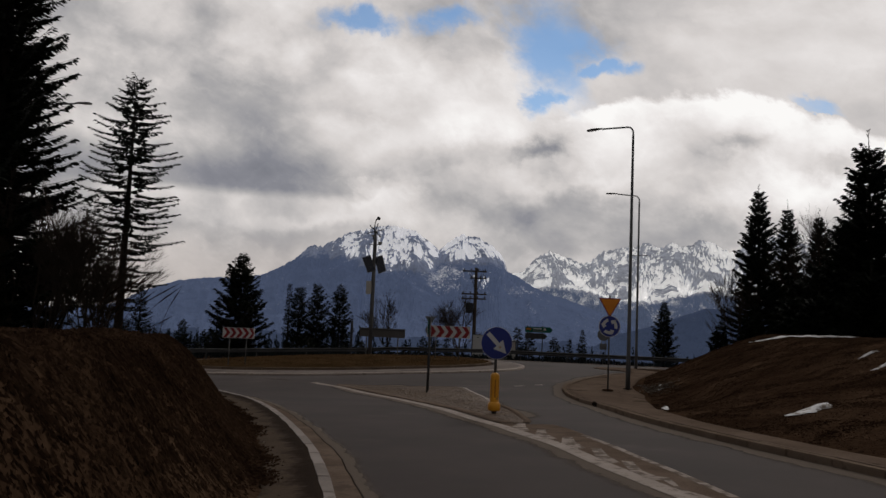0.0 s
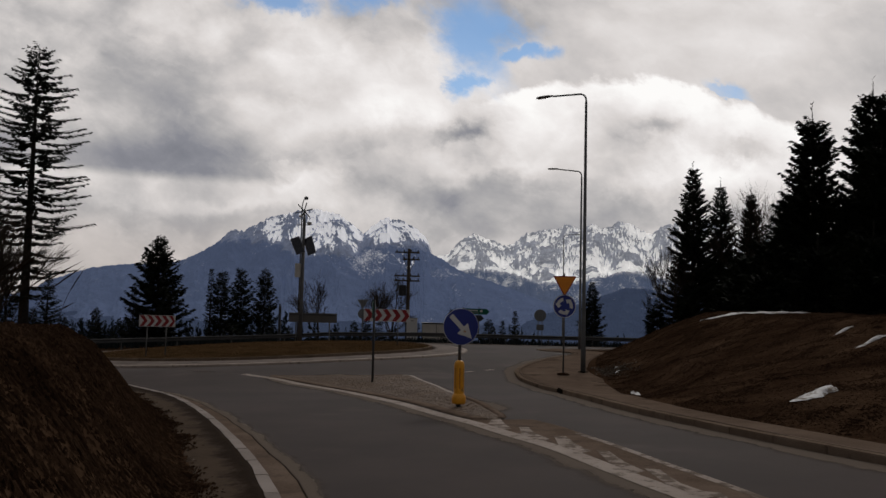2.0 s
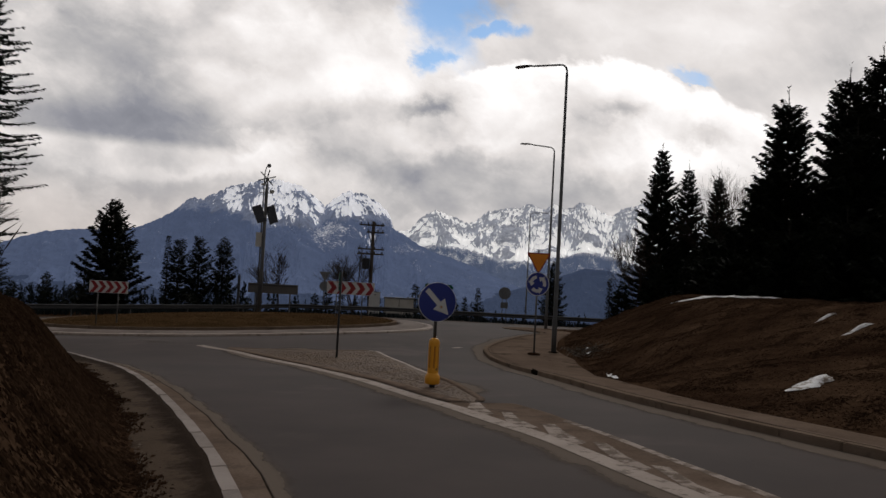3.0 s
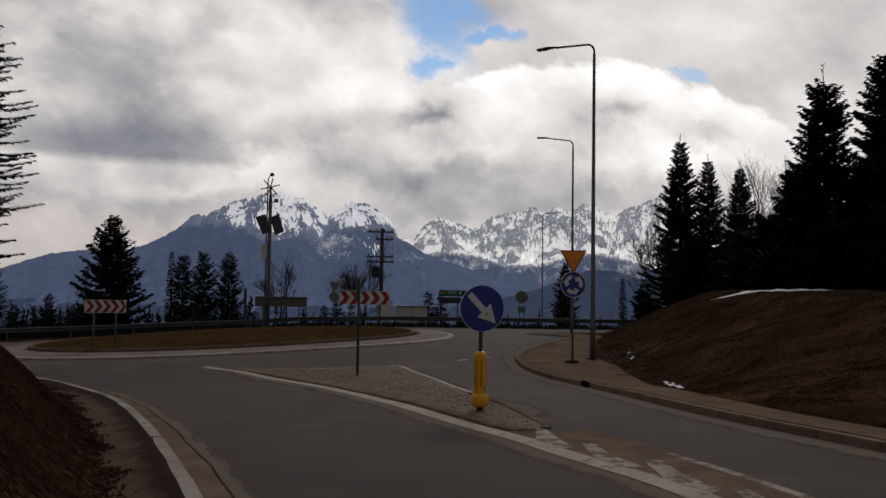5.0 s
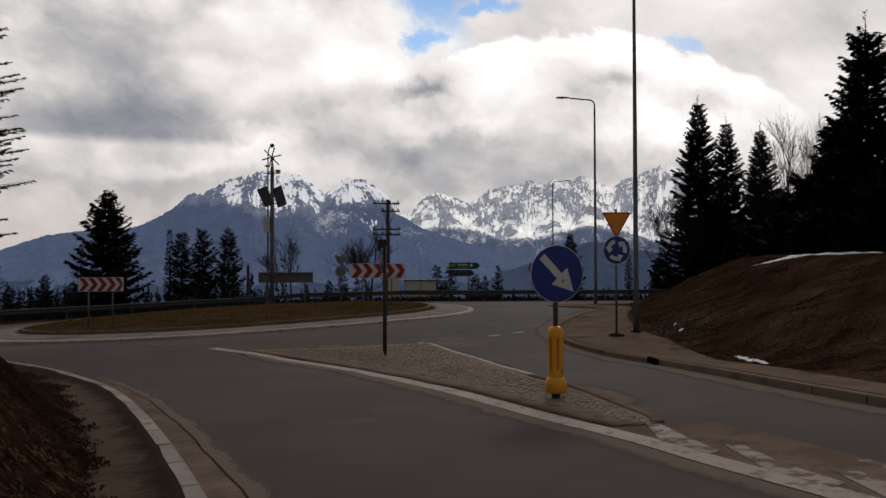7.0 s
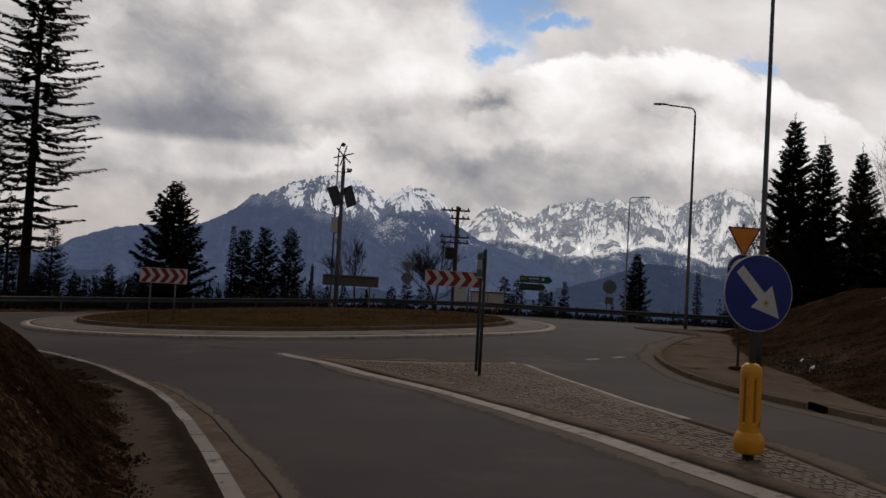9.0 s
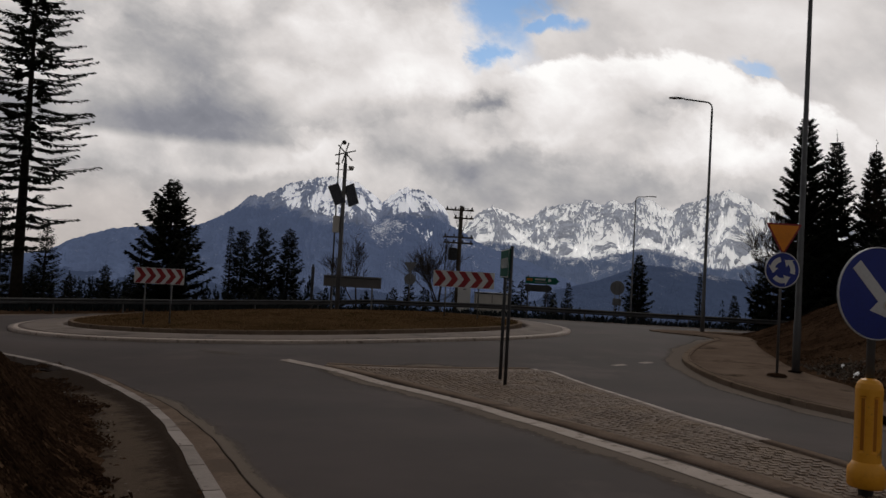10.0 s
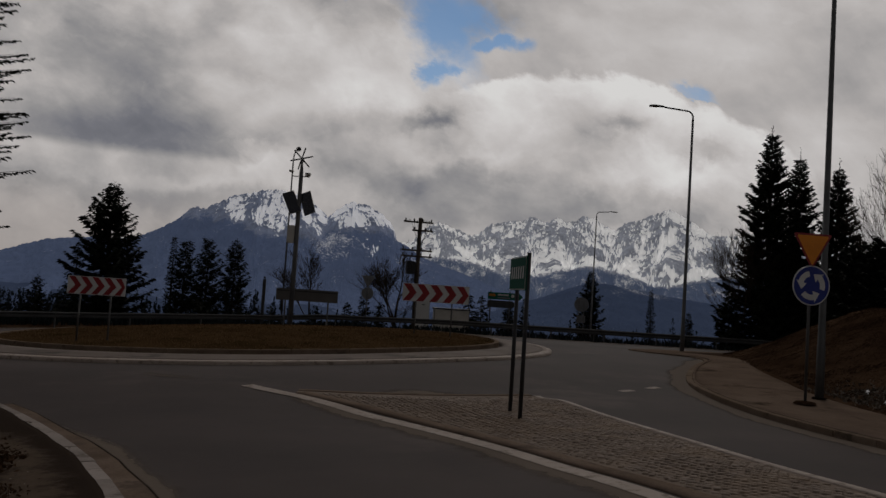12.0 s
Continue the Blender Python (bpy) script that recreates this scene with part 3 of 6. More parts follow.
def level(x, y):
    """The height of the road, which falls to the roundabout, leans with it and falls on past it."""
    x, y = np.asarray(x, float), np.asarray(y, float)
    z = np.interp(y, MARKS, ROAD_Z) + np.interp(y, MARKS, ROAD_FALL) * np.clip(x + 2.5, -10, 9)
    far = -0.42 - 0.022 * np.clip(y - 44, 0, 30) - 0.025 * np.clip(-4.5 - x, 0, 26)
    f = np.maximum(smooth((y - 46) / 12), smooth((-17 - x) / 8) * smooth((y - 27) / 5))
    z = z * (1 - f) + far * f
    d = x - CX
    ring = -0.66 + 0.047 * d - 0.0045 * np.clip(d - 4.5, 0, 6) ** 2 - 0.006 * (y - 36) - 0.025 * np.clip(y - 47, 0, 12) * smooth((CX + 4 - x) / 8)
    reach = 15.2 + 7.0 * smooth((y - 40) / 6) * smooth((CX + 9 - x) / 12)
    w = smooth((reach - np.hypot(x - CX, y - CY)) / 4.2)
    return z * (1 - w) + ring * w


def offset(line, x, y):
    """The distance from a line, positive on its left as it runs, of arrays of points."""
    x, y = np.asarray(x, float).ravel(), np.asarray(y, float).ravel()
    best, out = np.full(x.shape, 1e9), np.zeros(x.shape)
    for (ax, ay), (bx, by) in zip(line, line[1:]):
        dx, dy = bx - ax, by - ay
        L = dx * dx + dy * dy
        t = np.clip(((x - ax) * dx + (y - ay) * dy) / L, 0, 1)
        ex, ey = x - ax - t * dx, y - ay - t * dy
        d = np.hypot(ex, ey)
        side = np.sign(dx * (y - ay) - dy * (x - ax))
        hit = d < best
        best[hit], out[hit] = d[hit], (d * side)[hit]
    return out


def ripple(x, y, s, seed=0.0):
    """Cheap rolling noise."""
    return (np.sin(x * s + 1.7 * np.sin(y * s * 0.7 + seed)) + np.sin(y * s * 1.3 + 2.1 * np.sin(x * s * 0.6 + seed * 2))) * 0.5


def bank_foot(y):
    """Where the bank beside the footway begins."""
    return np.interp(y, [0, 6, 10, 12.6, 14.2, 15.8, 17, 18.5, 20.5, 24, 29, 32, 36, 39, 44, 51], [9.5, 8.2, 6.7, 5.55, 4.65, 4.0, 3.6, 3.35, 3.3, 3.7, 4.0, 4.25, 4.6, 5.1, 6.3, 8.0])


def ditch(x, y):
    """A shallow hollow between the footway and the bank."""
    return 0.22 * np.exp(-((y - 25.5) / 3.6) ** 2) * smooth((x - 2.4) / 1.4) * smooth((6.8 - x) / 1.8)


def land(x, y):
    """The height of the ground, with the banks on both sides and the valley behind."""
    x, y = np.asarray(x, float), np.asarray(y, float)
    shape = x.shape
    x, y = x.ravel(), y.ravel()
    z = level(x, y)
    near = (np.abs(x) < 120) & (y < 120) & (y > -80)
    dl, dr = np.full(x.shape, -50.0), np.full(x.shape, -50.0)
    dl[near] = offset(KERB_LEFT, x[near], y[near])
    dr[near] = -offset(KERB_RIGHT, x[near], y[near])
    rc = np.hypot(x - CX, y - CY)
    # the road bed lies under the asphalt
    bed = np.where((dl < 0.35) & (dr < 0.35), -0.12, 0.03)
    # left bank
    top = np.interp(y, [-20, 4, 8, 12, 15, 18, 20, 22, 24, 27, 32], [2.2, 1.92, 1.74, 1.60, 1.38, 1.02, 0.68, 0.30, -0.05, -0.55, -1.0])
    rise = smooth((dl - 0.70) / 1.8)
    zl = z + bed + np.maximum(top - z, 0.0) * rise + 0.05 * ripple(x, y, 1.9) * rise + 0.018 * ripple(x, y, 6.0, 2.0) * rise
    zl = zl - 0.03 * np.clip(dl - 6, 0, 40) * smooth((y - 12) / 10)
    # right bank
    foot = bank_foot(y)
    crest = np.interp(y, [0, 13, 18, 21, 25, 30, 40, 46, 52], [16.0, 14.6, 13.3, 12.4, 11.4, 11.1, 11.4, 12.6, 15.2])
    run = np.clip((x - foot) / (crest - foot), 0, 1)
    late = smooth((28 - y) / 8)
    rise = ((0.50 * run + 0.30 * smooth(run) + 0.20 * np.sin(1.5708 * run)) * (1 - late) + (0.55 * run + 0.45 * run * run) * late) * smooth((53.5 - y) / 7.5)
    lump = smooth((x - foot) / 0.9)
    zr = z + bed + 2.35 * rise + 0.05 * ripple(x, y, 1.1, 1.0) * rise + lump * (0.030 * ripple(x + 0.4 * y, y, 2.9, 3.0) + 0.022 * ripple(x, y - 0.5 * x, 5.3, 1.5))
    zr = zr - ditch(x, y)
    zr = zr + 0.03 * np.clip(x - 12, 0, 40) * smooth((50 - y) / 10)
    out = np.where(dl > -0.2, zl, np.where(dr > -0.2, zr, z - 0.12))
    # the valley
    edge = np.maximum(y - 69.0, np.maximum((rc - 25.0) * smooth((y - 40) / 10) * smooth((-4 - x) / 6), 0))
    edge = np.where((y > 32) | (rc < 25), edge, 0)
    out = out - 0.16 * np.clip(edge, 0, 300) - 0.02 * np.clip(edge - 300, 0, 900)
    out = out + np.where(edge > 3, 0.5 * ripple(x, y, 0.11), 0)
    return out.reshape(shape)


def build_ground():
    def axis(lo, hi, step, far):
        a = list(np.arange(lo, hi, step))
        s = step
        while a[-1] < far:
            s *= 1.22
            a.append(a[-1] + s)
        s = step
        while a[0] > -far:
            s *= 1.22
            a.insert(0, a[0] - s)
        return np.array(a)

    xs, ys = axis(-24, 22, 0.22, 4400), axis(-4, 66, 0.22, 4400)
    X, Y = np.meshgrid(xs, ys)
    Z = land(X, Y)
    V = np.stack([X, Y, Z], -1).reshape(-1, 3)
    nx, ny = len(xs), len(ys)
    i = (np.arange(ny - 1)[:, None] * nx + np.arange(nx - 1)[None, :]).ravel()
    ob = new("ground", quick_mesh("ground", V, np.stack([i, i + 1, i + nx + 1, i + nx], -1), EARTH))
    ob.data.polygons.foreach_set("use_smooth", [True] * len(ob.data.polygons))
    tagged(ob, "brown earth and dry winter turf on the roadside banks", "ground", kind="structure")


def build_road():
    step = 0.3
    xs, ys = np.arange(-45, 45, step), np.arange(-12, 64, step)
    X, Y = np.meshgrid(xs, ys)
    mx, my = X + step / 2, Y + step / 2
    dl, dr = offset(KERB_LEFT, mx, my).reshape(X.shape), -offset(KERB_RIGHT, mx, my).reshape(X.shape)
    rc = np.hypot(mx - CX, my - CY)
    ring = rc < R_RING
    keep = (dl < 0.25) & (dr < 0.25) & ((my < CY) & (mx > -14) & (mx < 10) | ring | (mx < CX) & (my < 41) | (mx > CX) & (my > 48) & (my < 60.5))
    keep &= rc > R_LAWN - 0.3
    V = np.stack([X, Y, level(X, Y)], -1).reshape(-1, 3)
    nx = len(xs)
    j, i = np.nonzero(keep[:-1, :-1])
    a = j * nx + i
    ob = new("road", quick_mesh("road", V, np.stack([a, a + 1, a + nx + 1, a + nx], -1), ASPHALT))
    ob.data.polygons.foreach_set("use_smooth", [True] * len(ob.data.polygons))
    tagged(ob, "dark grey asphalt road running into a roundabout", "road", kind="structure")


def strip(name, line, d0, d1, lift, mat, parent=None, label="", kind="", cross=2, skirt=0.0, lift_end=None, fade=None):
    """A band beside a line, from d0 to d1 metres on its left."""
    line = np.asarray(line)
    t = np.gradient(line, axis=0)
    t /= np.hypot(t[:, 0], t[:, 1])[:, None]
    nrm = np.stack([-t[:, 1], t[:, 0]], -1)
    rows = []
    for k in range(cross + 1):
        f = k / cross
        a0 = d0 if np.isscalar(d0) else d0[:, None]
        a1 = d1 if np.isscalar(d1) else d1[:, None]
        p = line + nrm * (a0 + (a1 - a0) * f)
        up = lift if lift_end is None else lift + (lift_end - lift) * f
        rows.append(np.column_stack([p, level(p[:, 0], p[:, 1]) + up]))
    if skirt:
        rows.insert(0, rows[0] - (0, 0, skirt))
        rows.append(rows[-1] - (0, 0, skirt))
    n, m = len(line), len(rows)
    V = np.concatenate(rows)
    i = (np.arange(m - 1)[:, None] * n + np.arange(n - 1)[None, :]).ravel()
    q = np.stack([i, i + 1, i + n + 1, i + n], -1)
    me = quick_mesh(name, V, q, mat)
    if fade is not None:
        cover = np.interp(np.linspace(0, 1, m), np.linspace(0, 1, len(fade)), fade)[:, None]
        # the band thins out at both ends
        ends = smooth(np.minimum(np.arange(n), n - 1 - np.arange(n)) / 9.0)[None, :]
        me.attributes.new("cover", "FLOAT", "POINT").data.foreach_set("value", (cover * ends - 0.9 * (1 - ends)).ravel().astype(np.float32))
    ob = part_mesh(name, me, parent)
    if label:
        tagged(ob, label, "", kind=kind)
    return ob


def ring_line(r, step, a0=0.0, a1=360.0):
    n = max(int(math.radians(a1 - a0) * r / step), 3)
    a = np.radians(np.linspace(a0, a1, n + 1))
    return np.stack([CX + r * np.cos(a), CY + r * np.sin(a)], -1)


def kerb_stones(parent, line, length, width, height, drop, mat, side=1.0, jitter=0.004, sunk=None):
    """Kerb stones end to end along a line, each a piece of its own on one mesh."""
    rnd = random.Random(7)
    bm = box(length - 0.006, width, height + drop, (0, side * width / 2, (height - drop) / 2), 0.014)
    me = bpy.data.meshes.new("kerb_stone")
    bm.to_mesh(me)
    bm.free()
    me.materials.append(mat)
    for a, b in zip(line, line[1:]):
        c, d = (a + b) / 2, b - a
        za, zb = level(a[0], a[1]), level(b[0], b[1])
        ob = new("kerb_stone", me)
        ob.parent = parent
        ob.matrix_basis = pose(c[0], c[1], float(za + zb) / 2 + rnd.uniform(-jitter, jitter) - (0.0 if sunk is None else float(sunk(c[1]))), 0,
                               -math.degrees(math.atan2(float(zb - za), math.hypot(*d))), math.degrees(math.atan2(d[1], d[0])) + rnd.uniform(-0.9, 0.9))


build_ground()
build_road()


# ---- mountains ----
def lattice_noise(x, y, seed):
    """Smooth gradient noise over arrays, about -0.7 to 0.7."""
    rng = np.random.default_rng(seed)
    perm = rng.permutation(256)
    turn = rng.uniform(0, 2 * np.pi, 256)
    xi, yi = np.floor(x).astype(int), np.floor(y).astype(int)
    fx, fy = x - xi, y - yi
    ux, uy = fx ** 3 * (fx * (fx * 6 - 15) + 10), fy ** 3 * (fy * (fy * 6 - 15) + 10)

    def corner(a, b):
        t = turn[perm[(xi + a + perm[(yi + b) & 255]) & 255]]
        return np.cos(t) * (fx - a) + np.sin(t) * (fy - b)

    low = corner(0, 0) * (1 - ux) + corner(1, 0) * ux
    high = corner(0, 1) * (1 - ux) + corner(1, 1) * ux
    return low * (1 - uy) + high * uy


def layered(x, y, seed, octaves=5, fall=0.5, ridged=False):
    """Several octaves of noise; ridged: sharp crests between rounded hollows, 0 to 1."""
    total, weight, gain = 0.0, 0.0, 1.0
    for k in range(octaves):
        n = lattice_noise(x * 2.03 ** k + 17.3 * k, y * 2.03 ** k - 9.1 * k, seed + k)
        if ridged:
            n = (1 - np.minimum(np.abs(n) * 2.2, 1.0)) ** 1.5
        total, weight, gain = total + n * gain, weight + gain, gain * fall
    return total / weight


def mountain(name, mat, skyline, near, far, foot, seed, spur, covers, label, cols=900, rows=200, ribs=26.0):
    """A range between two distances: its crest follows a line of (sideways, upward) slopes seen from the valley, with spurs and gullies that run down from it.
    covers: gives the snow, the wood and the glades from the sideways slope, the upward slope, the share of the height, the ribs and the roughness."""
    su, sv = np.array(skyline).T
    u = np.interp(np.linspace(0, 1, cols), np.linspace(0, 1, len(su)), su)
    s = np.linspace(0, 1, rows)
    U, S = np.meshgrid(u, s)
    down = 1 - S
    # ribs spread from the crest to both sides as they run down
    lean = (0.045 * (np.abs(((U * 11.0 + seed) % 2) - 1) - 0.5) + 0.018 * (np.abs(((U * 37.0 + seed) % 2) - 1) - 0.5)) * 2 * down
    W = U + lean + 0.012 * layered(U * 16, S * 3.0, seed + 50, 3)
    big = layered(W * ribs * 0.55, S * 2.2, seed, 2, 0.5, True)
    mid = layered(W * ribs * 1.4, S * 4.5, seed + 11, 3, 0.55, True)
    tiny = layered(W * ribs * 5.0, S * 15.0, seed + 23, 4, 0.6, True)
    rib = 0.24 * big + 0.38 * mid + 0.38 * tiny
    C = np.interp(U, su, sv) * far
    D = near + (far - near) * S
    gain = np.sin(np.pi * np.clip(S, 0.02, 0.98) ** 0.9) ** 0.8
    H = foot + (C - foot) * (0.72 * S + 0.28 * S * S)
    H = H + spur * ((big - 0.45) * 1.0 + (mid - 0.42) * 0.50 * np.minimum(S * 3, 1) + (tiny - 0.4) * 0.22 * np.minimum(S * 2.5, 1)) * gain
    H = H + (tiny - 0.45) * 0.032 * np.abs(C - foot) * S ** 4
    V = np.stack([U * D, D, H], -1).reshape(-1, 3)
    # the far side falls away behind the crest
    last = V[-cols:].copy()
    last[:, 1] += (far - near) * 0.25
    last[:, 0] *= last[:, 1] / far
    last[:, 2] = foot
    V = np.concatenate([V, last])
    i = (np.arange(rows)[:, None] * cols + np.arange(cols - 1)[None, :]).ravel()
    me = quick_mesh(name, V, np.stack([i, i + 1, i + cols + 1, i + cols], -1), mat)
    me.polygons.foreach_set("use_smooth", [True] * len(me.polygons))
    rough = layered(U * 30, S * 10, seed + 70, 4, 0.6)
    steep = np.gradient(H, axis=1) / (np.gradient(U * D, axis=1) + 1e-9)
    for key, value in zip(("snow", "wood", "glade"), covers(U, H / D, S, rib, rough, steep)):
        value = np.concatenate([np.clip(value, -1, 2), np.zeros((1, cols))])
        me.attributes.new(key, "FLOAT", "POINT").data.foreach_set("value", value.ravel().astype(np.float32))
    return tagged(new(name, me), label, "mountain", kind="structure")


def range_covers(U, v, S, rib, rough, steep):
    # broad snow aprons under the walls, rock ribs above them, woods below
    line = 0.038 + 0.012 * rough + 0.008 * np.sin(U * 34 + 1.0)
    apron = smooth((v - line) / 0.004) * smooth((line + 0.014 + 0.055 * rough - v) / 0.012)
    walls = 0.62 + 2.2 * (0.43 - rib) + 0.40 * rough - 0.22 * np.tanh(steep * 1.5) + 0.10 * smooth((S - 0.8) / 0.2)
    snow = np.maximum(walls, apron * 1.3)
    glade = 0.08 + 1.4 * rough + 0.18 * smooth((v - 0.012) / 0.02)
    return snow, 0.5 + (line - v) * 60, glade


def massif_covers(U, v, S, rib, rough, steep):
    # snow on the summits and in the gullies below the main peak, a bare band under the dome
    dome = smooth((U + 0.150) / 0.02) * smooth((-0.045 - U) / 0.01)
    line = (0.083 + 0.010 * rough) * dome + (0.088 + 0.02 * rough - 0.018 * smooth((U + 0.27) / 0.06)) * (1 - dome) + 0.03 * smooth((-0.32 - U) / 0.04)
    snow = 0.58 + (v - line) * 7 + 2.4 * (0.43 - rib) + 0.45 * rough - 0.2 * np.tanh(steep * 1.5)
    snow = snow + 0.22 * dome * smooth((v - line) / 0.004) - 0.4 * smooth((line - v) / 0.006)
    gully = smooth((0.36 - rib) / 0.05) * smooth((v - 0.058) / 0.01) * smooth((U + 0.26) / 0.03) * (1 - dome)
    snow = np.maximum(snow, 0.9 * gully)
    chute = np.exp(-((U + 0.079) / (0.006 + 0.45 * np.clip(v - 0.038, 0, 0.03))) ** 2) * smooth((v - 0.036) / 0.006) * smooth((0.068 - v) / 0.006)
    snow = np.maximum(snow, chute * (0.85 + 2.4 * (0.42 - rib)))
    wood = np.maximum(0.5 + (line - 0.010 - v) * 40, 0) - 1.2 * gully - 1.4 * chute * (rib < 0.46)
    glade = -0.04 + 0.9 * rough + 0.66 * np.exp(-((U + 0.13) / 0.03) ** 2 - ((v - 0.055) / 0.018) ** 2) + 0.30 * np.exp(-((U + 0.03) / 0.03) ** 2 - ((v - 0.04) / 0.012) ** 2)
    return snow, wood, glade


def hill_covers(U, v, S, rib, rough, steep):
    return np.zeros_like(U), np.ones_like(U), -0.08 + 0.9 * rough + 0.42 * smooth((U - 0.20) / 0.04) * smooth((v - 0.006) / 0.015)


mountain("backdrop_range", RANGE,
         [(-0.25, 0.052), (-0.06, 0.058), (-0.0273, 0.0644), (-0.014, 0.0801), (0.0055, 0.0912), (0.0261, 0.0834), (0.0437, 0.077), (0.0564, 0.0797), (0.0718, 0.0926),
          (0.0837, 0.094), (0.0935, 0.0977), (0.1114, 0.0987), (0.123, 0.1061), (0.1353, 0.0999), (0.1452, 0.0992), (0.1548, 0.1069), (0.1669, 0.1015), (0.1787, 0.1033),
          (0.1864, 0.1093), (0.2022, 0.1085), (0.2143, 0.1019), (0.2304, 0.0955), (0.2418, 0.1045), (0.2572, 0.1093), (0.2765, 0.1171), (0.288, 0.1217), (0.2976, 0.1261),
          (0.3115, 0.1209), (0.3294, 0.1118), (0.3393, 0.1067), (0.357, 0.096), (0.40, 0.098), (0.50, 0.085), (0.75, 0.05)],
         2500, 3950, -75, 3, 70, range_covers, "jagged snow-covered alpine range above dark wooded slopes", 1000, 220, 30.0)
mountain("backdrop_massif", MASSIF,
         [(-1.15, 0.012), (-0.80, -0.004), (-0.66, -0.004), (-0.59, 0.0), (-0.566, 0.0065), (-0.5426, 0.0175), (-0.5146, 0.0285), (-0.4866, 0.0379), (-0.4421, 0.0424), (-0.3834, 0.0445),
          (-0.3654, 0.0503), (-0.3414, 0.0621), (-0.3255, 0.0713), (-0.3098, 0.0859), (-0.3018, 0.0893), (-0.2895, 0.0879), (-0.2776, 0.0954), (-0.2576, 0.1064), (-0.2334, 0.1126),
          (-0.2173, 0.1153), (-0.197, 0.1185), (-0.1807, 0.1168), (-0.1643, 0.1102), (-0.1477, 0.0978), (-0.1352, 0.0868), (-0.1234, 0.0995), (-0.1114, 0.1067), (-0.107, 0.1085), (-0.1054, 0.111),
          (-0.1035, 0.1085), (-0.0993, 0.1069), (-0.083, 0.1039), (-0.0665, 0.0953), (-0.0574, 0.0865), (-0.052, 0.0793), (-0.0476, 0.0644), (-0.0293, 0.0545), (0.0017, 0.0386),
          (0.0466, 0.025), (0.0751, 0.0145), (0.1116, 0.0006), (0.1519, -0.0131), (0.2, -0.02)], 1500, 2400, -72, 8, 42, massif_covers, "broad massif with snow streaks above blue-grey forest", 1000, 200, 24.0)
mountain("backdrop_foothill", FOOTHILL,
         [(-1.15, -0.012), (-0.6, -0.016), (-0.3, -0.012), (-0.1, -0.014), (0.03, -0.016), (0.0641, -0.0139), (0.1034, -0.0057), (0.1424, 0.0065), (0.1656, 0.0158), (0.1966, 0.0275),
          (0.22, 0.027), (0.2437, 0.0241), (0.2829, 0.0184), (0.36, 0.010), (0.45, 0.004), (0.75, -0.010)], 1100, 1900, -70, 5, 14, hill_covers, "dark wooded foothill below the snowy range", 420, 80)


# ---- roadside structure ----
# splitter island: its two long sides, from the roundabout to the near tip
EDGE = spline([(-8.9, 29.75), (-8.45, 29.38), (-8.03, 29.04), (-7.58, 28.66), (-6.92, 27.9), (-6.38, 27.15), (-5.72, 26.4), (-4.93, 25.35), (-4.33, 24.3), (-3.84, 23.2),
               (-3.42, 22.3), (-3.05, 21.35), (-2.5, 20.08), (-1.98, 18.72), (-1.55, 17.62), (-1.2, 16.78), (-0.86, 16.08), (-0.57, 15.4), (-0.26, 14.55), (0.06, 13.8),
               (0.36, 13.1), (0.6, 12.4), (0.9, 11.4), (1.22, 10.4), (1.58, 9.4), (2.1, 7.9), (2.6, 5.5), (3.0, 2.5), (3.4, -3)], 0.3)
SIDE_A = spline([(-7.85, 29.1), (-6.72, 27.95), (-5.52, 26.5), (-4.72, 25.4), (-4.12, 24.35), (-3.63, 23.25), (-3.2, 22.35), (-2.83, 21.4), (-2.28, 20.15), (-1.77, 18.8),
                 (-1.34, 17.7), (-1.0, 16.88), (-0.72, 16.3)], 0.25)
SIDE_B = spline([(-3.06, 30.45), (-2.92, 29.7), (-2.68, 28.9), (-2.45, 28.05), (-2.18, 27.1), (-1.92, 26.2), (-1.72, 25.3), (-1.56, 24.3), (-1.45, 23.4), (-1.33, 22.6),
                 (-1.2, 21.9), (-1.1, 21.3), (-0.97, 20.7), (-0.76, 20.0), (-0.55, 19.3), (-0.36, 18.5), (-0.2, 17.6), (-0.1, 16.9), (-0.2, 16.35)], 0.25)
SIDE_C = spline([(-7.85, 29.4), (-6.4, 29.5), (-4.8, 29.85), (-3.15, 30.5)], 0.3)


def island_lift(x, y):
    """The island rises from the lane side to the other."""
    inside = np.minimum(offset(SIDE_A, x, y), -offset(SIDE_C, x, y) + 0.1)
    return 0.022 + 0.11 * smooth((inside - 0.25) / 1.3) * smooth((np.asarray(y) - 17.0) / 3.8)


def build_kerbs():
    kl = tagged(new("kerb_left"), "pale concrete kerb curving along the lane", "kerb", kind="structure")
    line = spline([tuple(p) for p in KERB_LEFT[:110:4]], 1.0)
    kerb_stones(kl, line, 1.0, 0.17, 0.10, 0.12, CONCRETE, 1.0)
    kr = tagged(new("kerb_right"), "weathered concrete kerb with dust along the footway", "kerb", kind="structure")
    line = spline([tuple(p) for p in KERB_RIGHT[:170:4]], 1.0)
    kerb_stones(kr, line, 1.0, 0.17, 0.115, 0.12, DARK_KERB, -1.0, sunk=lambda y: 0.070 * smooth((y - 32) / 3.0))
    kc = tagged(new("kerb_round"), "weathered kerb round the grass island", "kerb", kind="structure")
    kerb_stones(kc, ring_line(R_LAWN, 0.8), 0.8, 0.17, 0.25, 0.1, DARK_KERB, 1.0)


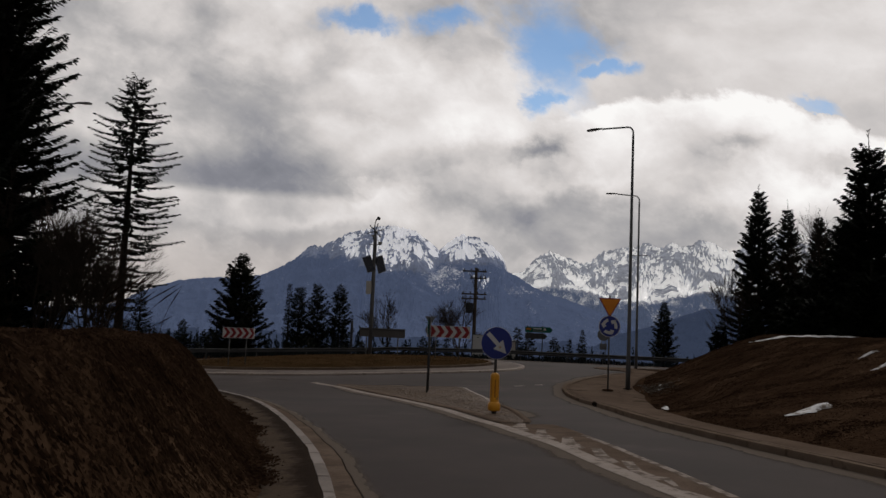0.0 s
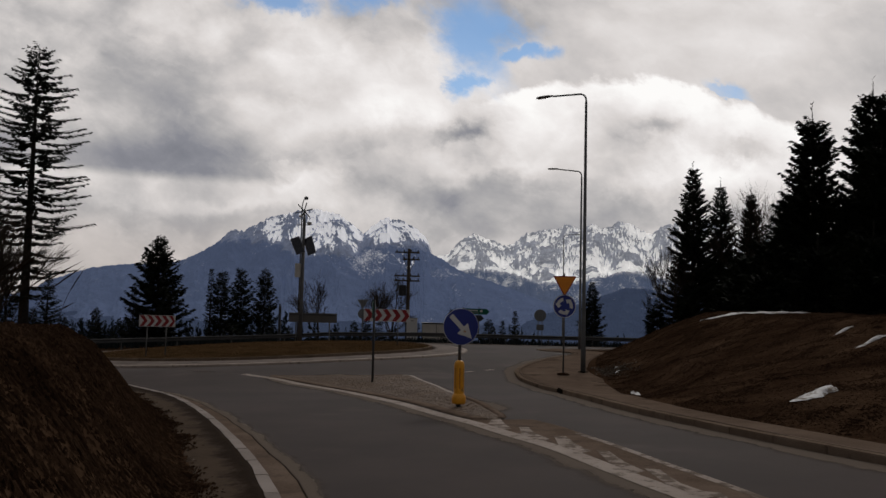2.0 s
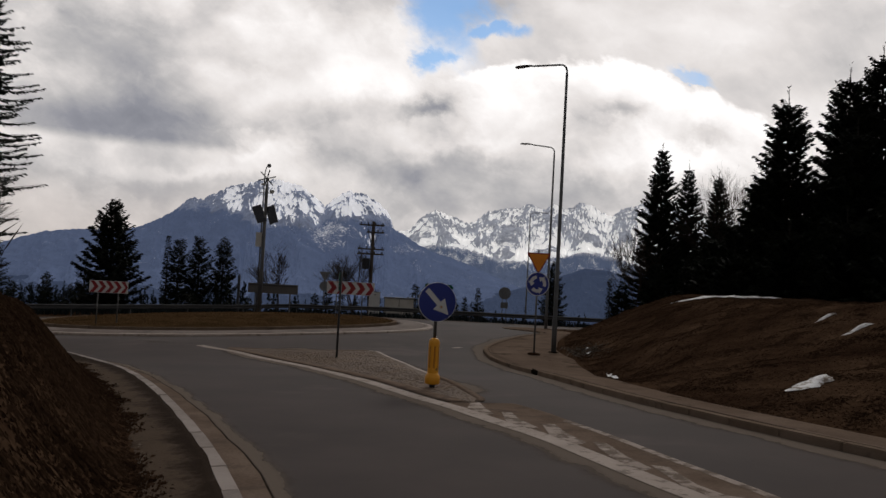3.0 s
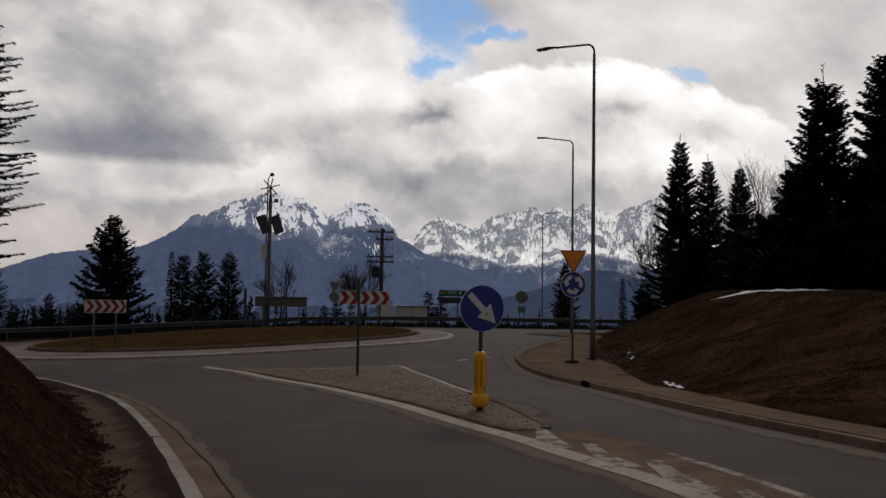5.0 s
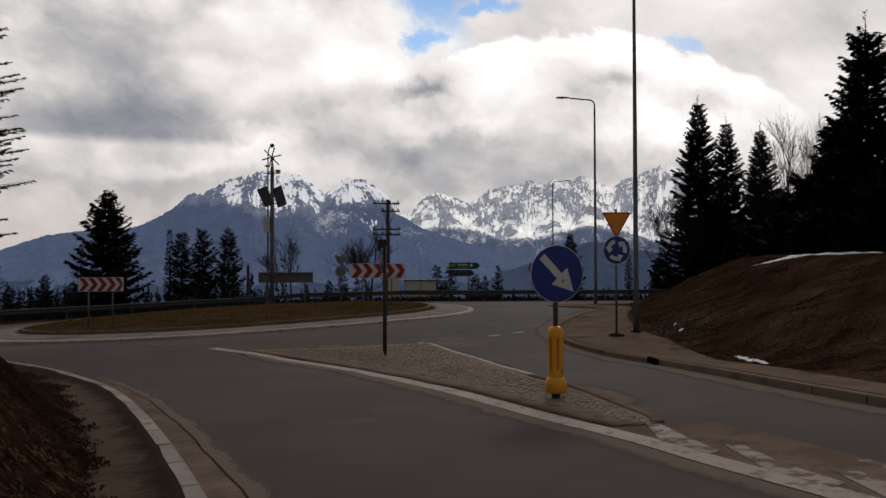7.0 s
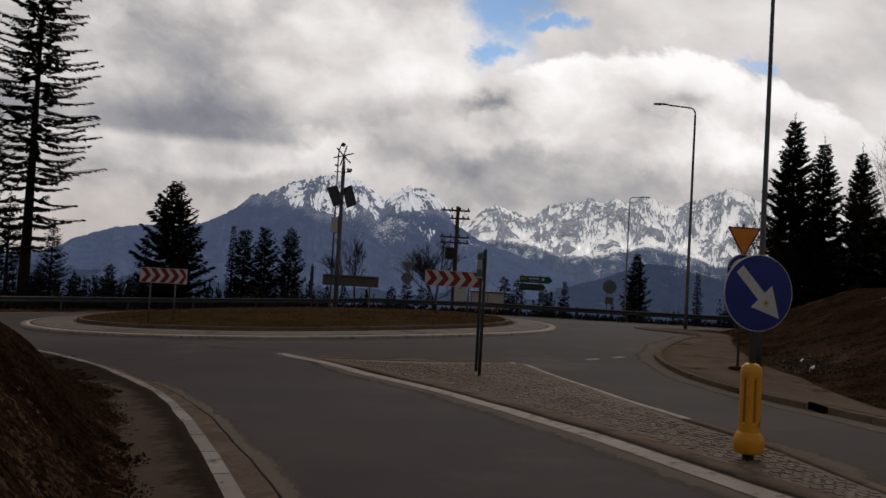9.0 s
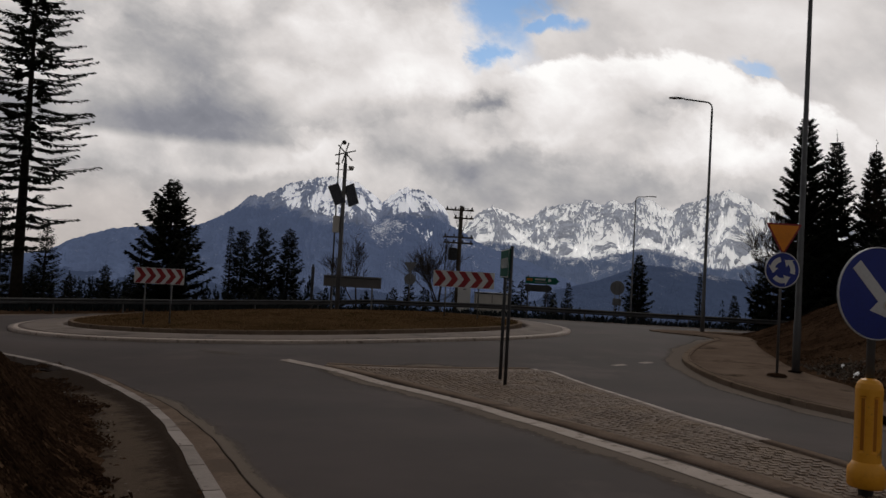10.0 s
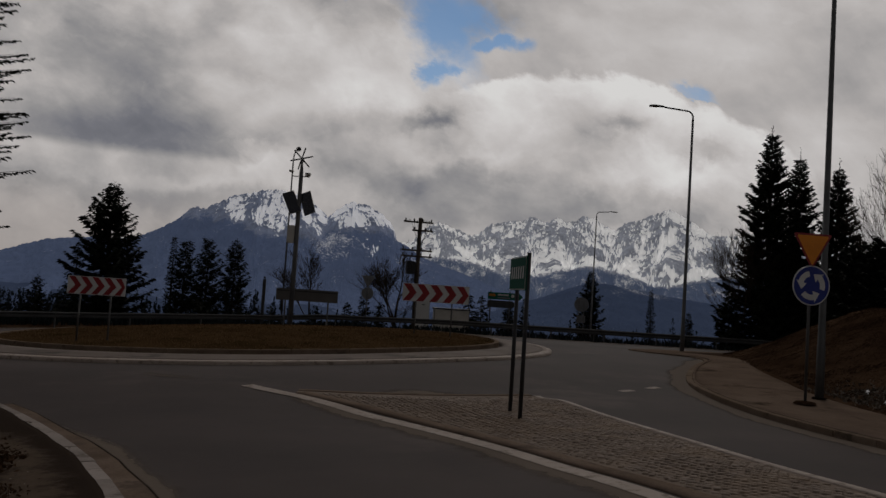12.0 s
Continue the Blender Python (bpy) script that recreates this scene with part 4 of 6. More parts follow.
def build_verges():
    k = np.arange(84)
    crumb = 0.150 + 0.012 * np.sin(k * 1.7) + 0.008 * np.sin(k * 0.6)
    strip("footpath", KERB_LEFT[:84], crumb, np.full(84, 1.15), 0.104, DIRT, None, "trodden dirt path with gravel beside the kerb", "structure", cross=12, skirt=0.15, lift_end=0.05, fade=(-0.5, -0.2, 0.3, 0.75, 0.95, 0.75, 0.1, -0.5, -0.9))
    y = KERB_RIGHT[:, 1]
    wide = np.interp(y, [0, 12, 15.5, 17.5, 20, 24, 30, 36, 42, 50], [1.0, 1.05, 1.0, 1.05, 1.35, 2.1, 3.1, 2.6, 1.5, 2.5])
    fall = np.interp(y, [12, 18, 21, 25.5, 30, 34], [0.085, 0.085, 0.02, -0.10, 0.04, 0.085])
    rise = 0.10 - 0.060 * smooth((y - 32) / 3.0)
    strip("pavement", KERB_RIGHT[:150], -0.165, -wide[:150], rise[:150], PAVING, None, "dusty paved footway behind the kerb", "structure", cross=8, skirt=0.2, lift_end=fall[:150])
    strip("kerb_joint", KERB_RIGHT[:120], -0.168, -0.235, rise[:120] + 0.022, DUST, None, "pale sandy joint along the back of the kerb", "structure", skirt=0.03)
    dust = tagged(new("road_dust"), "pale dust and grit gathered along the kerbs", "dust", kind="structure")
    k = KERB_LEFT[:84]
    wob = 0.05 * np.sin(np.arange(84) * 0.9) + 0.03 * np.sin(np.arange(84) * 2.3)
    strip("gutter_dust", k, -0.005, -0.30 + 0.3 * wob, 0.006, DUST, dust)
    strip("joint", k, -0.30 + 0.3 * wob, -0.318 + 0.25 * wob, 0.007, CRACK, dust)
    strip("gutter_dust", k, -0.325 + 0.3 * wob, -0.80 + 1.0 * wob, 0.006, FADING, dust, cross=10, fade=(1.5, 1.0, 0.35, -0.1, -0.5, -0.8))
    k = KERB_RIGHT[:120]
    wob = 0.07 * np.sin(np.arange(120) * 0.7) + 0.04 * np.sin(np.arange(120) * 1.9)
    strip("gutter_dust", k, 0.005, 0.75 + wob, 0.006, FADING, dust, cross=10, fade=(2.2, 2.0, 1.1, 0.4, -0.1, -0.6))
    strip("gutter_dust", SIDE_B[4:], 0.0, 0.9, 0.007, FADING, dust, cross=10, fade=(1.7, 1.3, 0.6, 0.1, -0.3, -0.7))
    strip("gutter_dust", spline([(-8.2, 29.5), (-9.6, 30.0), (-11.2, 30.7), (-13.0, 31.2)], 0.3), -0.6, 0.6, 0.006, FADING, dust, cross=10, fade=(-0.7, 0.1, 0.6, 0.6, 0.1, -0.7))
    strip("gutter_dust", SIDE_C, 0.0, 1.6, 0.008, FADING, dust, cross=10, fade=(1.6, 1.2, 0.6, 0.1, -0.3, -0.7))


def build_roundabout():
    ring = ring_line(R_LAWN, 0.5)
    strip("apron", ring, -0.175, -(R_APRON - R_LAWN - 0.30), 0.135, APRON, None, "grey paved apron round the central island", "structure", cross=6, skirt=0.16, lift_end=0.10)
    strip("apron_edge", ring, -(R_APRON - R_LAWN - 0.30), -(R_APRON - R_LAWN), 0.098, PAINT, None, "white painted edge of the roundabout apron", "structure",
          cross=2, skirt=0.12, lift_end=0.075)
    # the grass dome inside
    rr, aa = np.meshgrid(np.linspace(0.02, R_LAWN, 34), np.linspace(0, 2 * np.pi, 97))
    X, Y = CX + rr * np.cos(aa), CY + rr * np.sin(aa)
    Z = level(X, Y) + 0.20 + 0.30 * (1 - (rr / R_LAWN) ** 2) + 0.02 * ripple(X, Y, 2.3)
    V = np.stack([X, Y, Z], -1).reshape(-1, 3)
    i = (np.arange(96)[:, None] * 34 + np.arange(33)[None, :]).ravel()
    ob = new("lawn", quick_mesh("lawn", V, np.stack([i, i + 1, i + 35, i + 34], -1), TURF))
    ob.data.polygons.foreach_set("use_smooth", [True] * len(ob.data.polygons))
    tagged(ob, "low mound of dry yellow-brown grass on the roundabout", "lawn", kind="structure")
    return ob


def lawn_z(x, y):
    r = math.hypot(x - CX, y - CY)
    return float(level(x, y)) + 0.20 + 0.30 * (1 - (r / R_LAWN) ** 2) + 0.02 * float(ripple(x, y, 2.3))


def build_splitter():
    isl = tagged(new("traffic_island"), "cobbled splitter island with pale kerb and white painted edge", "traffic island", kind="structure")
    arc = SIDE_C
    outline = np.concatenate([SIDE_A[::-1], arc, SIDE_B])
    # a sandy bed under the setts
    t = np.linspace(0, 1, 60)
    far = np.concatenate([arc, SIDE_B])
    L = np.concatenate([[0], np.cumsum(np.hypot(*np.diff(SIDE_A, axis=0).T))])
    A = np.stack([np.interp(t, L / L[-1], SIDE_A[:, 0]), np.interp(t, L / L[-1], SIDE_A[:, 1])], -1)
    L = np.concatenate([[0], np.cumsum(np.hypot(*np.diff(far, axis=0).T))])
    B = np.stack([np.interp(t, L / L[-1], far[:, 0]), np.interp(t, L / L[-1], far[:, 1])], -1)
    rows = []
    for k in range(13):
        p = A + (B - A) * k / 12
        rows.append(np.column_stack([p, level(p[:, 0], p[:, 1]) + island_lift(p[:, 0], p[:, 1]) - 0.012]))
    V = np.concatenate(rows)
    i = (np.arange(12)[:, None] * 60 + np.arange(59)[None, :]).ravel()
    part_mesh("bed", quick_mesh("bed", V, np.stack([i, i + 1, i + 61, i + 60], -1), JOINT), isl)
    # kerb bands and the painted line on the lane side
    strip("edging", SIDE_A, 0.0, 0.30, 0.020, DUST, isl, "tan weathered kerb band", cross=2, skirt=0.02)
    cut = int(np.argmax(SIDE_B[:, 1] < 21.0))
    for line, mat, words in ((SIDE_B[:cut + 1], PAINT, "white painted kerb band"), (SIDE_B[cut:], DUST, "dusty kerb band round the tip")):
        strip("edging", line, 0.0, -0.15, island_lift(line[:, 0], line[:, 1]), mat, isl, words, cross=2, skirt=0.13)
    strip("edging", arc, 0.0, 0.16, 0.020, DUST, isl, "tan weathered kerb band", cross=2, skirt=0.02)
    # setts in bowed rows
    rnd = np.random.default_rng(5)
    poly = outline
    px, py = np.meshgrid(np.arange(-8.6, 0.6, 0.10), np.arange(16.2, 31.0, 0.10))
    px = px + 0.05 * (np.arange(px.shape[0])[:, None] % 2) + 0.02 * np.sin(py * 3)
    py = py + 0.05 * np.sin(px * 2.6)
    px, py = px.ravel(), py.ravel()
    inside = np.zeros(px.shape, bool)
    for (ax, ay), (bx, by) in zip(poly, np.roll(poly, -1, 0)):
        if ay != by:
            inside ^= ((ay > py) != (by > py)) & (px < (bx - ax) * (py - ay) / (by - ay) + ax)
    gap = np.minimum(np.abs(offset(SIDE_A, px, py)) - 0.37, np.minimum(np.abs(offset(SIDE_B, px, py)) - 0.20, np.abs(offset(arc, px, py)) - 0.20))
    keep = inside & (gap > 0)
    px, py = px[keep], py[keep]
    n = len(px)
    corner = np.array([(-1, -1), (1, -1), (1, 1), (-1, 1)], float)
    half = 0.0445 + rnd.uniform(-0.012, 0.004, (n, 1, 1))
    lo = np.concatenate([corner[None] * half + rnd.uniform(-0.010, 0.010, (n, 4, 2)) + rnd.uniform(-0.012, 0.012, (n, 1, 2)) + np.stack([px, py], -1)[:, None]], 1)
    hi = (lo - np.stack([px, py], -1)[:, None]) * 0.86 + np.stack([px, py], -1)[:, None]
    zz = (level(px, py) + island_lift(px, py) - 0.012)[:, None, None]
    tops = zz + 0.008 + rnd.uniform(-0.005, 0.006, (n, 1, 1)) + rnd.uniform(-0.004, 0.004, (n, 4, 1))
    # those nearest to the tip are pieces of their own, on a few shared meshes
    order = np.argsort(py)
    single, order = order[:300], order[300:]
    shapes = []
    for k in range(6):
        e = rnd.uniform(-0.010, 0.010, (4, 2))
        c0, c1 = corner * 0.043 + e, (corner * 0.043 + e) * 0.86
        top = rnd.uniform(-0.004, 0.004, 4) + 0.008
        v = [(*p, -0.004) for p in c0] + [(*p, h) for p, h in zip(c1, top)]
        shapes.append(mesh_of("sett", v, [(4, 5, 6, 7), (0, 1, 5, 4), (1, 2, 6, 5), (2, 3, 7, 6), (3, 0, 4, 7)], SETT_PIECE))
    for k in single:
        ob = new("sett", shapes[int(rnd.integers(6))])
        ob.parent = isl
        ob.matrix_basis = pose(float(px[k]), float(py[k]), float(zz[k, 0, 0]) + float(rnd.uniform(-0.004, 0.005)), 0, 0, float(rnd.integers(4)) * 90 + float(rnd.uniform(-9, 9)))
    lo, hi, zz, tops = lo[order], hi[order], zz[order], tops[order]
    n = len(order)
    V = np.concatenate([np.concatenate([lo, np.broadcast_to(zz - 0.004, (n, 4, 1))], 2), np.concatenate([hi, tops], 2)], 1).reshape(-1, 3)
    o = (np.arange(n) * 8)[:, None, None]
    q = (np.array([(4, 5, 6, 7), (0, 1, 5, 4), (1, 2, 6, 5), (2, 3, 7, 6), (3, 0, 4, 7)])[None] + o).reshape(-1, 4)
    tagged(part_mesh("setts", quick_mesh("setts", V, q, SETT), isl), "grey granite setts laid in rows", kind="stuff")


def build_markings():
    mk = tagged(new("road_marking"), "worn white painted lines and hatching on the asphalt", "road marking", kind="structure")
    # the line along the lane side of the island, on to the hatched wedge
    edge = EDGE
    strip("edge_line", edge, -0.165, 0.13, 0.012, PAINT, mk)
    strip("edge_dust", edge, -0.95, 0.16, 0.005, FADING, mk, "pale dust along the painted line", cross=10, fade=(-0.7, -0.2, 0.3, 1.1, 1.7, 1.8))
    right = spline([(-0.12, 17.2), (0.2, 16.5), (0.5, 15.8), (0.75, 15.0), (0.97, 14.1), (1.18, 13.4), (1.42, 12.5), (1.64, 11.6), (1.9, 10.7), (2.22, 9.4), (2.65, 7.5), (3.05, 5.0)], 0.3)
    strip("edge_line", right[10:], -0.02, 0.10, 0.012, WORN_PAINT, mk)
    # hatching: slanted bars inside the wedge, blurred by dust
    rnd = random.Random(2)
    for ax, ay in ((-0.33, 16.45), (0.10, 15.2), (0.59, 14.05), (1.03, 12.6), (1.38, 11.3), (1.72, 10.0)):
        foot = [(float(np.interp(q, edge[::-1, 1], edge[::-1, 0])) + 0.11, q) for q in (ay - 1.0, ay - 1.25, ay - 1.6)]
        verts = [(ax - 0.07, ay), (foot[0][0], ay - 0.95), foot[1], (foot[2][0] + 0.02, ay - 1.6), (foot[2][0] + 0.16, ay - 1.5), (ax + 0.14, ay - 0.85), (ax + 0.10, ay - 0.06)]
        verts = [(x + rnd.uniform(-0.02, 0.02), y + rnd.uniform(-0.03, 0.03)) for x, y in verts]
        verts = [(x, y, float(level(x, y)) + 0.014) for x, y in verts]
        part_mesh("hatch_bar", mesh_of("hatch_bar", verts, [tuple(range(7))], WORN_PAINT), mk)
    # give-way dashes at the entry
    for a in (-47.3, -43.0):
        c = ring_line(R_RING - 0.5, 0.1, a - 0.9, a + 0.9)
        strip("dash", c, -0.10, 0.10, 0.014, PAINT, mk)
    inner = tagged(new("dust_wedge"), "pale dust lying on the painted wedge", "dust", kind="structure")
    n = 40
    t = np.linspace(0, 1, n)
    a = np.stack([np.interp(16.35 - 8.5 * t, edge[::-1, 1], edge[::-1, 0]) + 0.04, 16.35 - 8.5 * t], -1)
    b = np.stack([np.interp(16.35 - 8.5 * t, right[::-1, 1], right[::-1, 0]) + 0.10, 16.35 - 8.5 * t], -1)
    V = np.concatenate([np.column_stack([p, level(p[:, 0], p[:, 1]) + 0.009]) for p in (a, b)])
    i = np.arange(n - 1)
    part_mesh("dust", quick_mesh("dust", V, np.stack([i, i + 1, i + n + 1, i + n], -1), DUST), inner)


def build_far_edge():
    """A pale strip of concrete along the far side of the roundabout and its exit."""
    line = spline(
        [(CX + (R_RING + 0.05) * math.cos(radians(a)), CY + (R_RING + 0.05) * math.sin(radians(a))) for a in range(200, 66, -8)] + [(-1.5, 60.0), (4, 60.45), (12, 60.9), (45, 62.5)], 0.6)
    strip("far_kerb", line, -0.1, 0.35, 0.03, APRON, None, "pale concrete edge strip on the far side of the road", "structure", cross=2, skirt=0.1)


def build_drain():
    x, y = 1.755, 23.7
    d = base("storm_drain", x, y, float(level(x, y)), 95, "dark iron drain inlet set into the kerb", "drain")
    part("frame", box(0.62, 0.06, 0.12, (0, 0.0, 0.072), 0.008), IRON, d)
    for k in range(5):
        part("bar", box(0.02, 0.05, 0.09, (-0.22 + 0.11 * k, 0.045, 0.06), 0.004), IRON, d)


def build_guardrail():
    """Posts and a W-shaped beam round the far side."""
    arc = [(CX + 19.2 * math.cos(math.radians(a)), CY + 19.2 * math.sin(math.radians(a))) for a in range(196, 80, -6)]
    line = spline(arc + [(-4.5, 62.9), (0, 62.7), (6, 62.9), (12, 63.6), (20, 65.0), (34, 68)], 0.5)
    gr = tagged(new("guardrail"), "galvanised W-beam guardrail along the outer road edge", "guardrail", kind="structure")
    prof = [(0.0, 0.0), (0.05, 0.03), (0.05, 0.09), (0.0, 0.13), (0.0, 0.18), (0.05, 0.22), (0.05, 0.28), (0.0, 0.31)]

    seg = 8
    top_h = 0.42
    for s in range(0, len(line) - seg, seg):
        pts = line[s:s + seg + 1]
        verts, faces = [], []
        for k, p in enumerate(pts):
            t = pts[min(k + 1, seg)] - pts[max(k - 1, 0)]
            t = t / np.hypot(*t)
            nx, ny = t[1], -t[0]
            g = RAIL_Z(p[0], p[1]) + top_h
            for off in (0.0, 0.006):
                for d, h in prof:
                    verts.append((p[0] + nx * (d - off), p[1] + ny * (d - off), g + h))
        m = len(prof)
        for k in range(seg):
            for side in (0, 1):
                for j in range(m - 1):
                    a = (k * 2 + side) * m + j
                    b = ((k + 1) * 2 + side) * m + j
                    faces.append((a, a + 1, b + 1, b))
        part_mesh("beam", mesh_of("beam", verts, faces, RAIL_STEEL), gr)
        p = pts[0]
        g = RAIL_Z(p[0], p[1])
        part("post", box(0.06, 0.10, top_h + 0.28 + 0.8, (p[0], p[1], g + (top_h + 0.28 - 0.8) / 2), 0.008), RAIL_STEEL, gr)


def RAIL_Z(x, y):
    return float(level(x, y)) + 0.02


build_kerbs()
build_verges()
build_roundabout()
build_splitter()
build_markings()
build_far_edge()
build_drain()
build_guardrail()


# ---- signs and lamps ----
def street_lamp(x, y, turn, height, reach, label, z=None):
    g = float(land(np.array([x]), np.array([y]))[0]) if z is None else z
    lamp = base("street_lamp", x, y, g, turn, label, "street lamp", "street lamps round the junction")
    part("base_plate", box(0.30, 0.30, 0.025, (0, 0, 0.02), 0.006), IRON, lamp)
    part("pole", tube([(0, 0, -0.3), (0, 0, 1.2), (0, 0, 1.25), (0, 0, height - 0.35)], [0.098, 0.093, 0.082, 0.048], 14), STEEL, lamp, smooth=True)
    pts = [(0, 0, height - 0.36)]
    for k in range(9):
        a = radians(90 * k / 8)
        pts.append((-0.28 * (1 - math.cos(a)), 0, height - 0.28 + 0.28 * math.sin(a)))
    pts.append((-reach + 0.5, 0, height + 0.06))
    part("arm", tube(pts, 0.036, 10), STEEL, lamp, smooth=True)
    head = bmesh.new()
    rows = [(-0.50, 0.035, 0.035), (-0.42, 0.07, 0.045), (-0.25, 0.13, 0.06), (0.0, 0.15, 0.055), (0.18, 0.12, 0.04), (0.24, 0.05, 0.02)]
    rings = []
    for d, w, h in rows:
        rings.append([head.verts.new((-reach - d, w * math.cos(2 * math.pi * k / 14), height + 0.075 + (h if math.sin(2 * math.pi * k / 14) > 0 else 0.025) * math.sin(2 * math.pi * k / 14)))
                      for k in range(14)])
    for a, b in zip(rings, rings[1:]):
        for k in range(14):
            head.faces.new((a[k], b[k], b[(k + 1) % 14], a[(k + 1) % 14]))
    head.faces.new(rings[0])
    head.faces.new(rings[-1][::-1])
    bmesh.ops.recalc_face_normals(head, faces=head.faces[:])
    h = part("head", head, DULL_STEEL, lamp, "flat grey lamp head", smooth=True)
    part("lens", box(0.36, 0.2, 0.014, (-reach - 0.04, 0, height + 0.045), 0.004), LENS, h)
    return lamp


street_lamp(3.60, 32.17, -32, 10.95, 1.95, "tall galvanised street lamp with a curved arm beside the footway", -0.37)
street_lamp(5.82, 48.9, 8, 10.78, 1.85, "tall galvanised street lamp on the roundabout corner", -0.42)
street_lamp(9.0, 84.0, 178, 12.3, 1.6, "distant street lamp standing below the junction", -2.6)
street_lamp(-21.5, 29.4, 180, 10.4, 2.1, "street lamp with a curved arm behind the bank", 0.15)


def sign_post(parent, height, r=0.03, name="post", x=0.0, y=0.0, mat=None, sink=0.35):
    return part(name, tube([(x, y, -sink), (x, y, height)], r, 12), mat or STEEL, parent, smooth=True)


def build_yield():
    s = base("yield_sign", 2.70, 30.98, -0.34, 7, "yellow give-way triangle above a blue roundabout disc on a post", "road sign")
    sign_post(s, 3.72, 0.032, mat=DULL_STEEL)
    part("foot", lathe([(0.24, -0.03), (0.19, 0.015), (0.06, 0.035)], 18), EARTH, s, "dark earth collar")
    w = 0.90
    h = w * 0.866

    def tri(k, cz):
        c, r = [], 0.06 * k
        pts = [(-w / 2 * k, h / 3 * k), (0, -2 * h / 3 * k), (w / 2 * k, h / 3 * k)]
        out = []
        for i in range(3):
            p, a, b = Vector(pts[i]), Vector(pts[i - 1]), Vector(pts[(i + 1) % 3])
            d1, d2 = (a - p).normalized(), (b - p).normalized()
            for q in range(5):
                f = q / 4
                out.append(p + d1 * r * (1 - f) ** 2 + d2 * r * f ** 2)
        return [(v.x, v.y + cz) for v in out]

    t = part("triangle", plate(tri(1.0, 3.36), 0.012, -0.062), RED, s, "red-bordered triangle, point down")
    part("field", plate(tri(0.84, 3.36), 0.003, -0.066), ORANGE, t)
    part("backing", plate(tri(0.95, 3.36), 0.02, -0.049), RIM, t)
    d = part("disc", plate(disc(0.43, 48, 0, 2.50), 0.012, -0.062), WHITE, s, "blue disc with three white arrows in a circle")
    part("field", plate(disc(0.405, 48, 0, 2.50), 0.003, -0.066), BLUE, d)
    part("backing", plate(disc(0.42, 48, 0, 2.50), 0.02, -0.049), RIM, d)
    for k in range(3):
        a0 = 90 + 120 * k + 12
        pts = []
        for a in np.linspace(a0, a0 + 62, 9):
            pts.append((0.315 * math.cos(radians(a)), 2.50 + 0.315 * math.sin(radians(a))))
        head = [(0.375, a0 + 60), (0.25, a0 + 98), (0.12, a0 + 60)]
        pts += [(r * math.cos(radians(a)), 2.50 + r * math.sin(radians(a))) for r, a in head]
        for a in np.linspace(a0 + 62, a0, 9):
            pts.append((0.195 * math.cos(radians(a)), 2.50 + 0.195 * math.sin(radians(a))))
        part("arrow", plate(pts, 0.003, -0.070), WHITE, d)
    part("bracket", box(0.10, 0.07, 0.05, (0, -0.012, 3.5), 0.006), DULL_STEEL, s)
    part("bracket", box(0.10, 0.07, 0.05, (0, -0.012, 2.5), 0.006), DULL_STEEL, s)


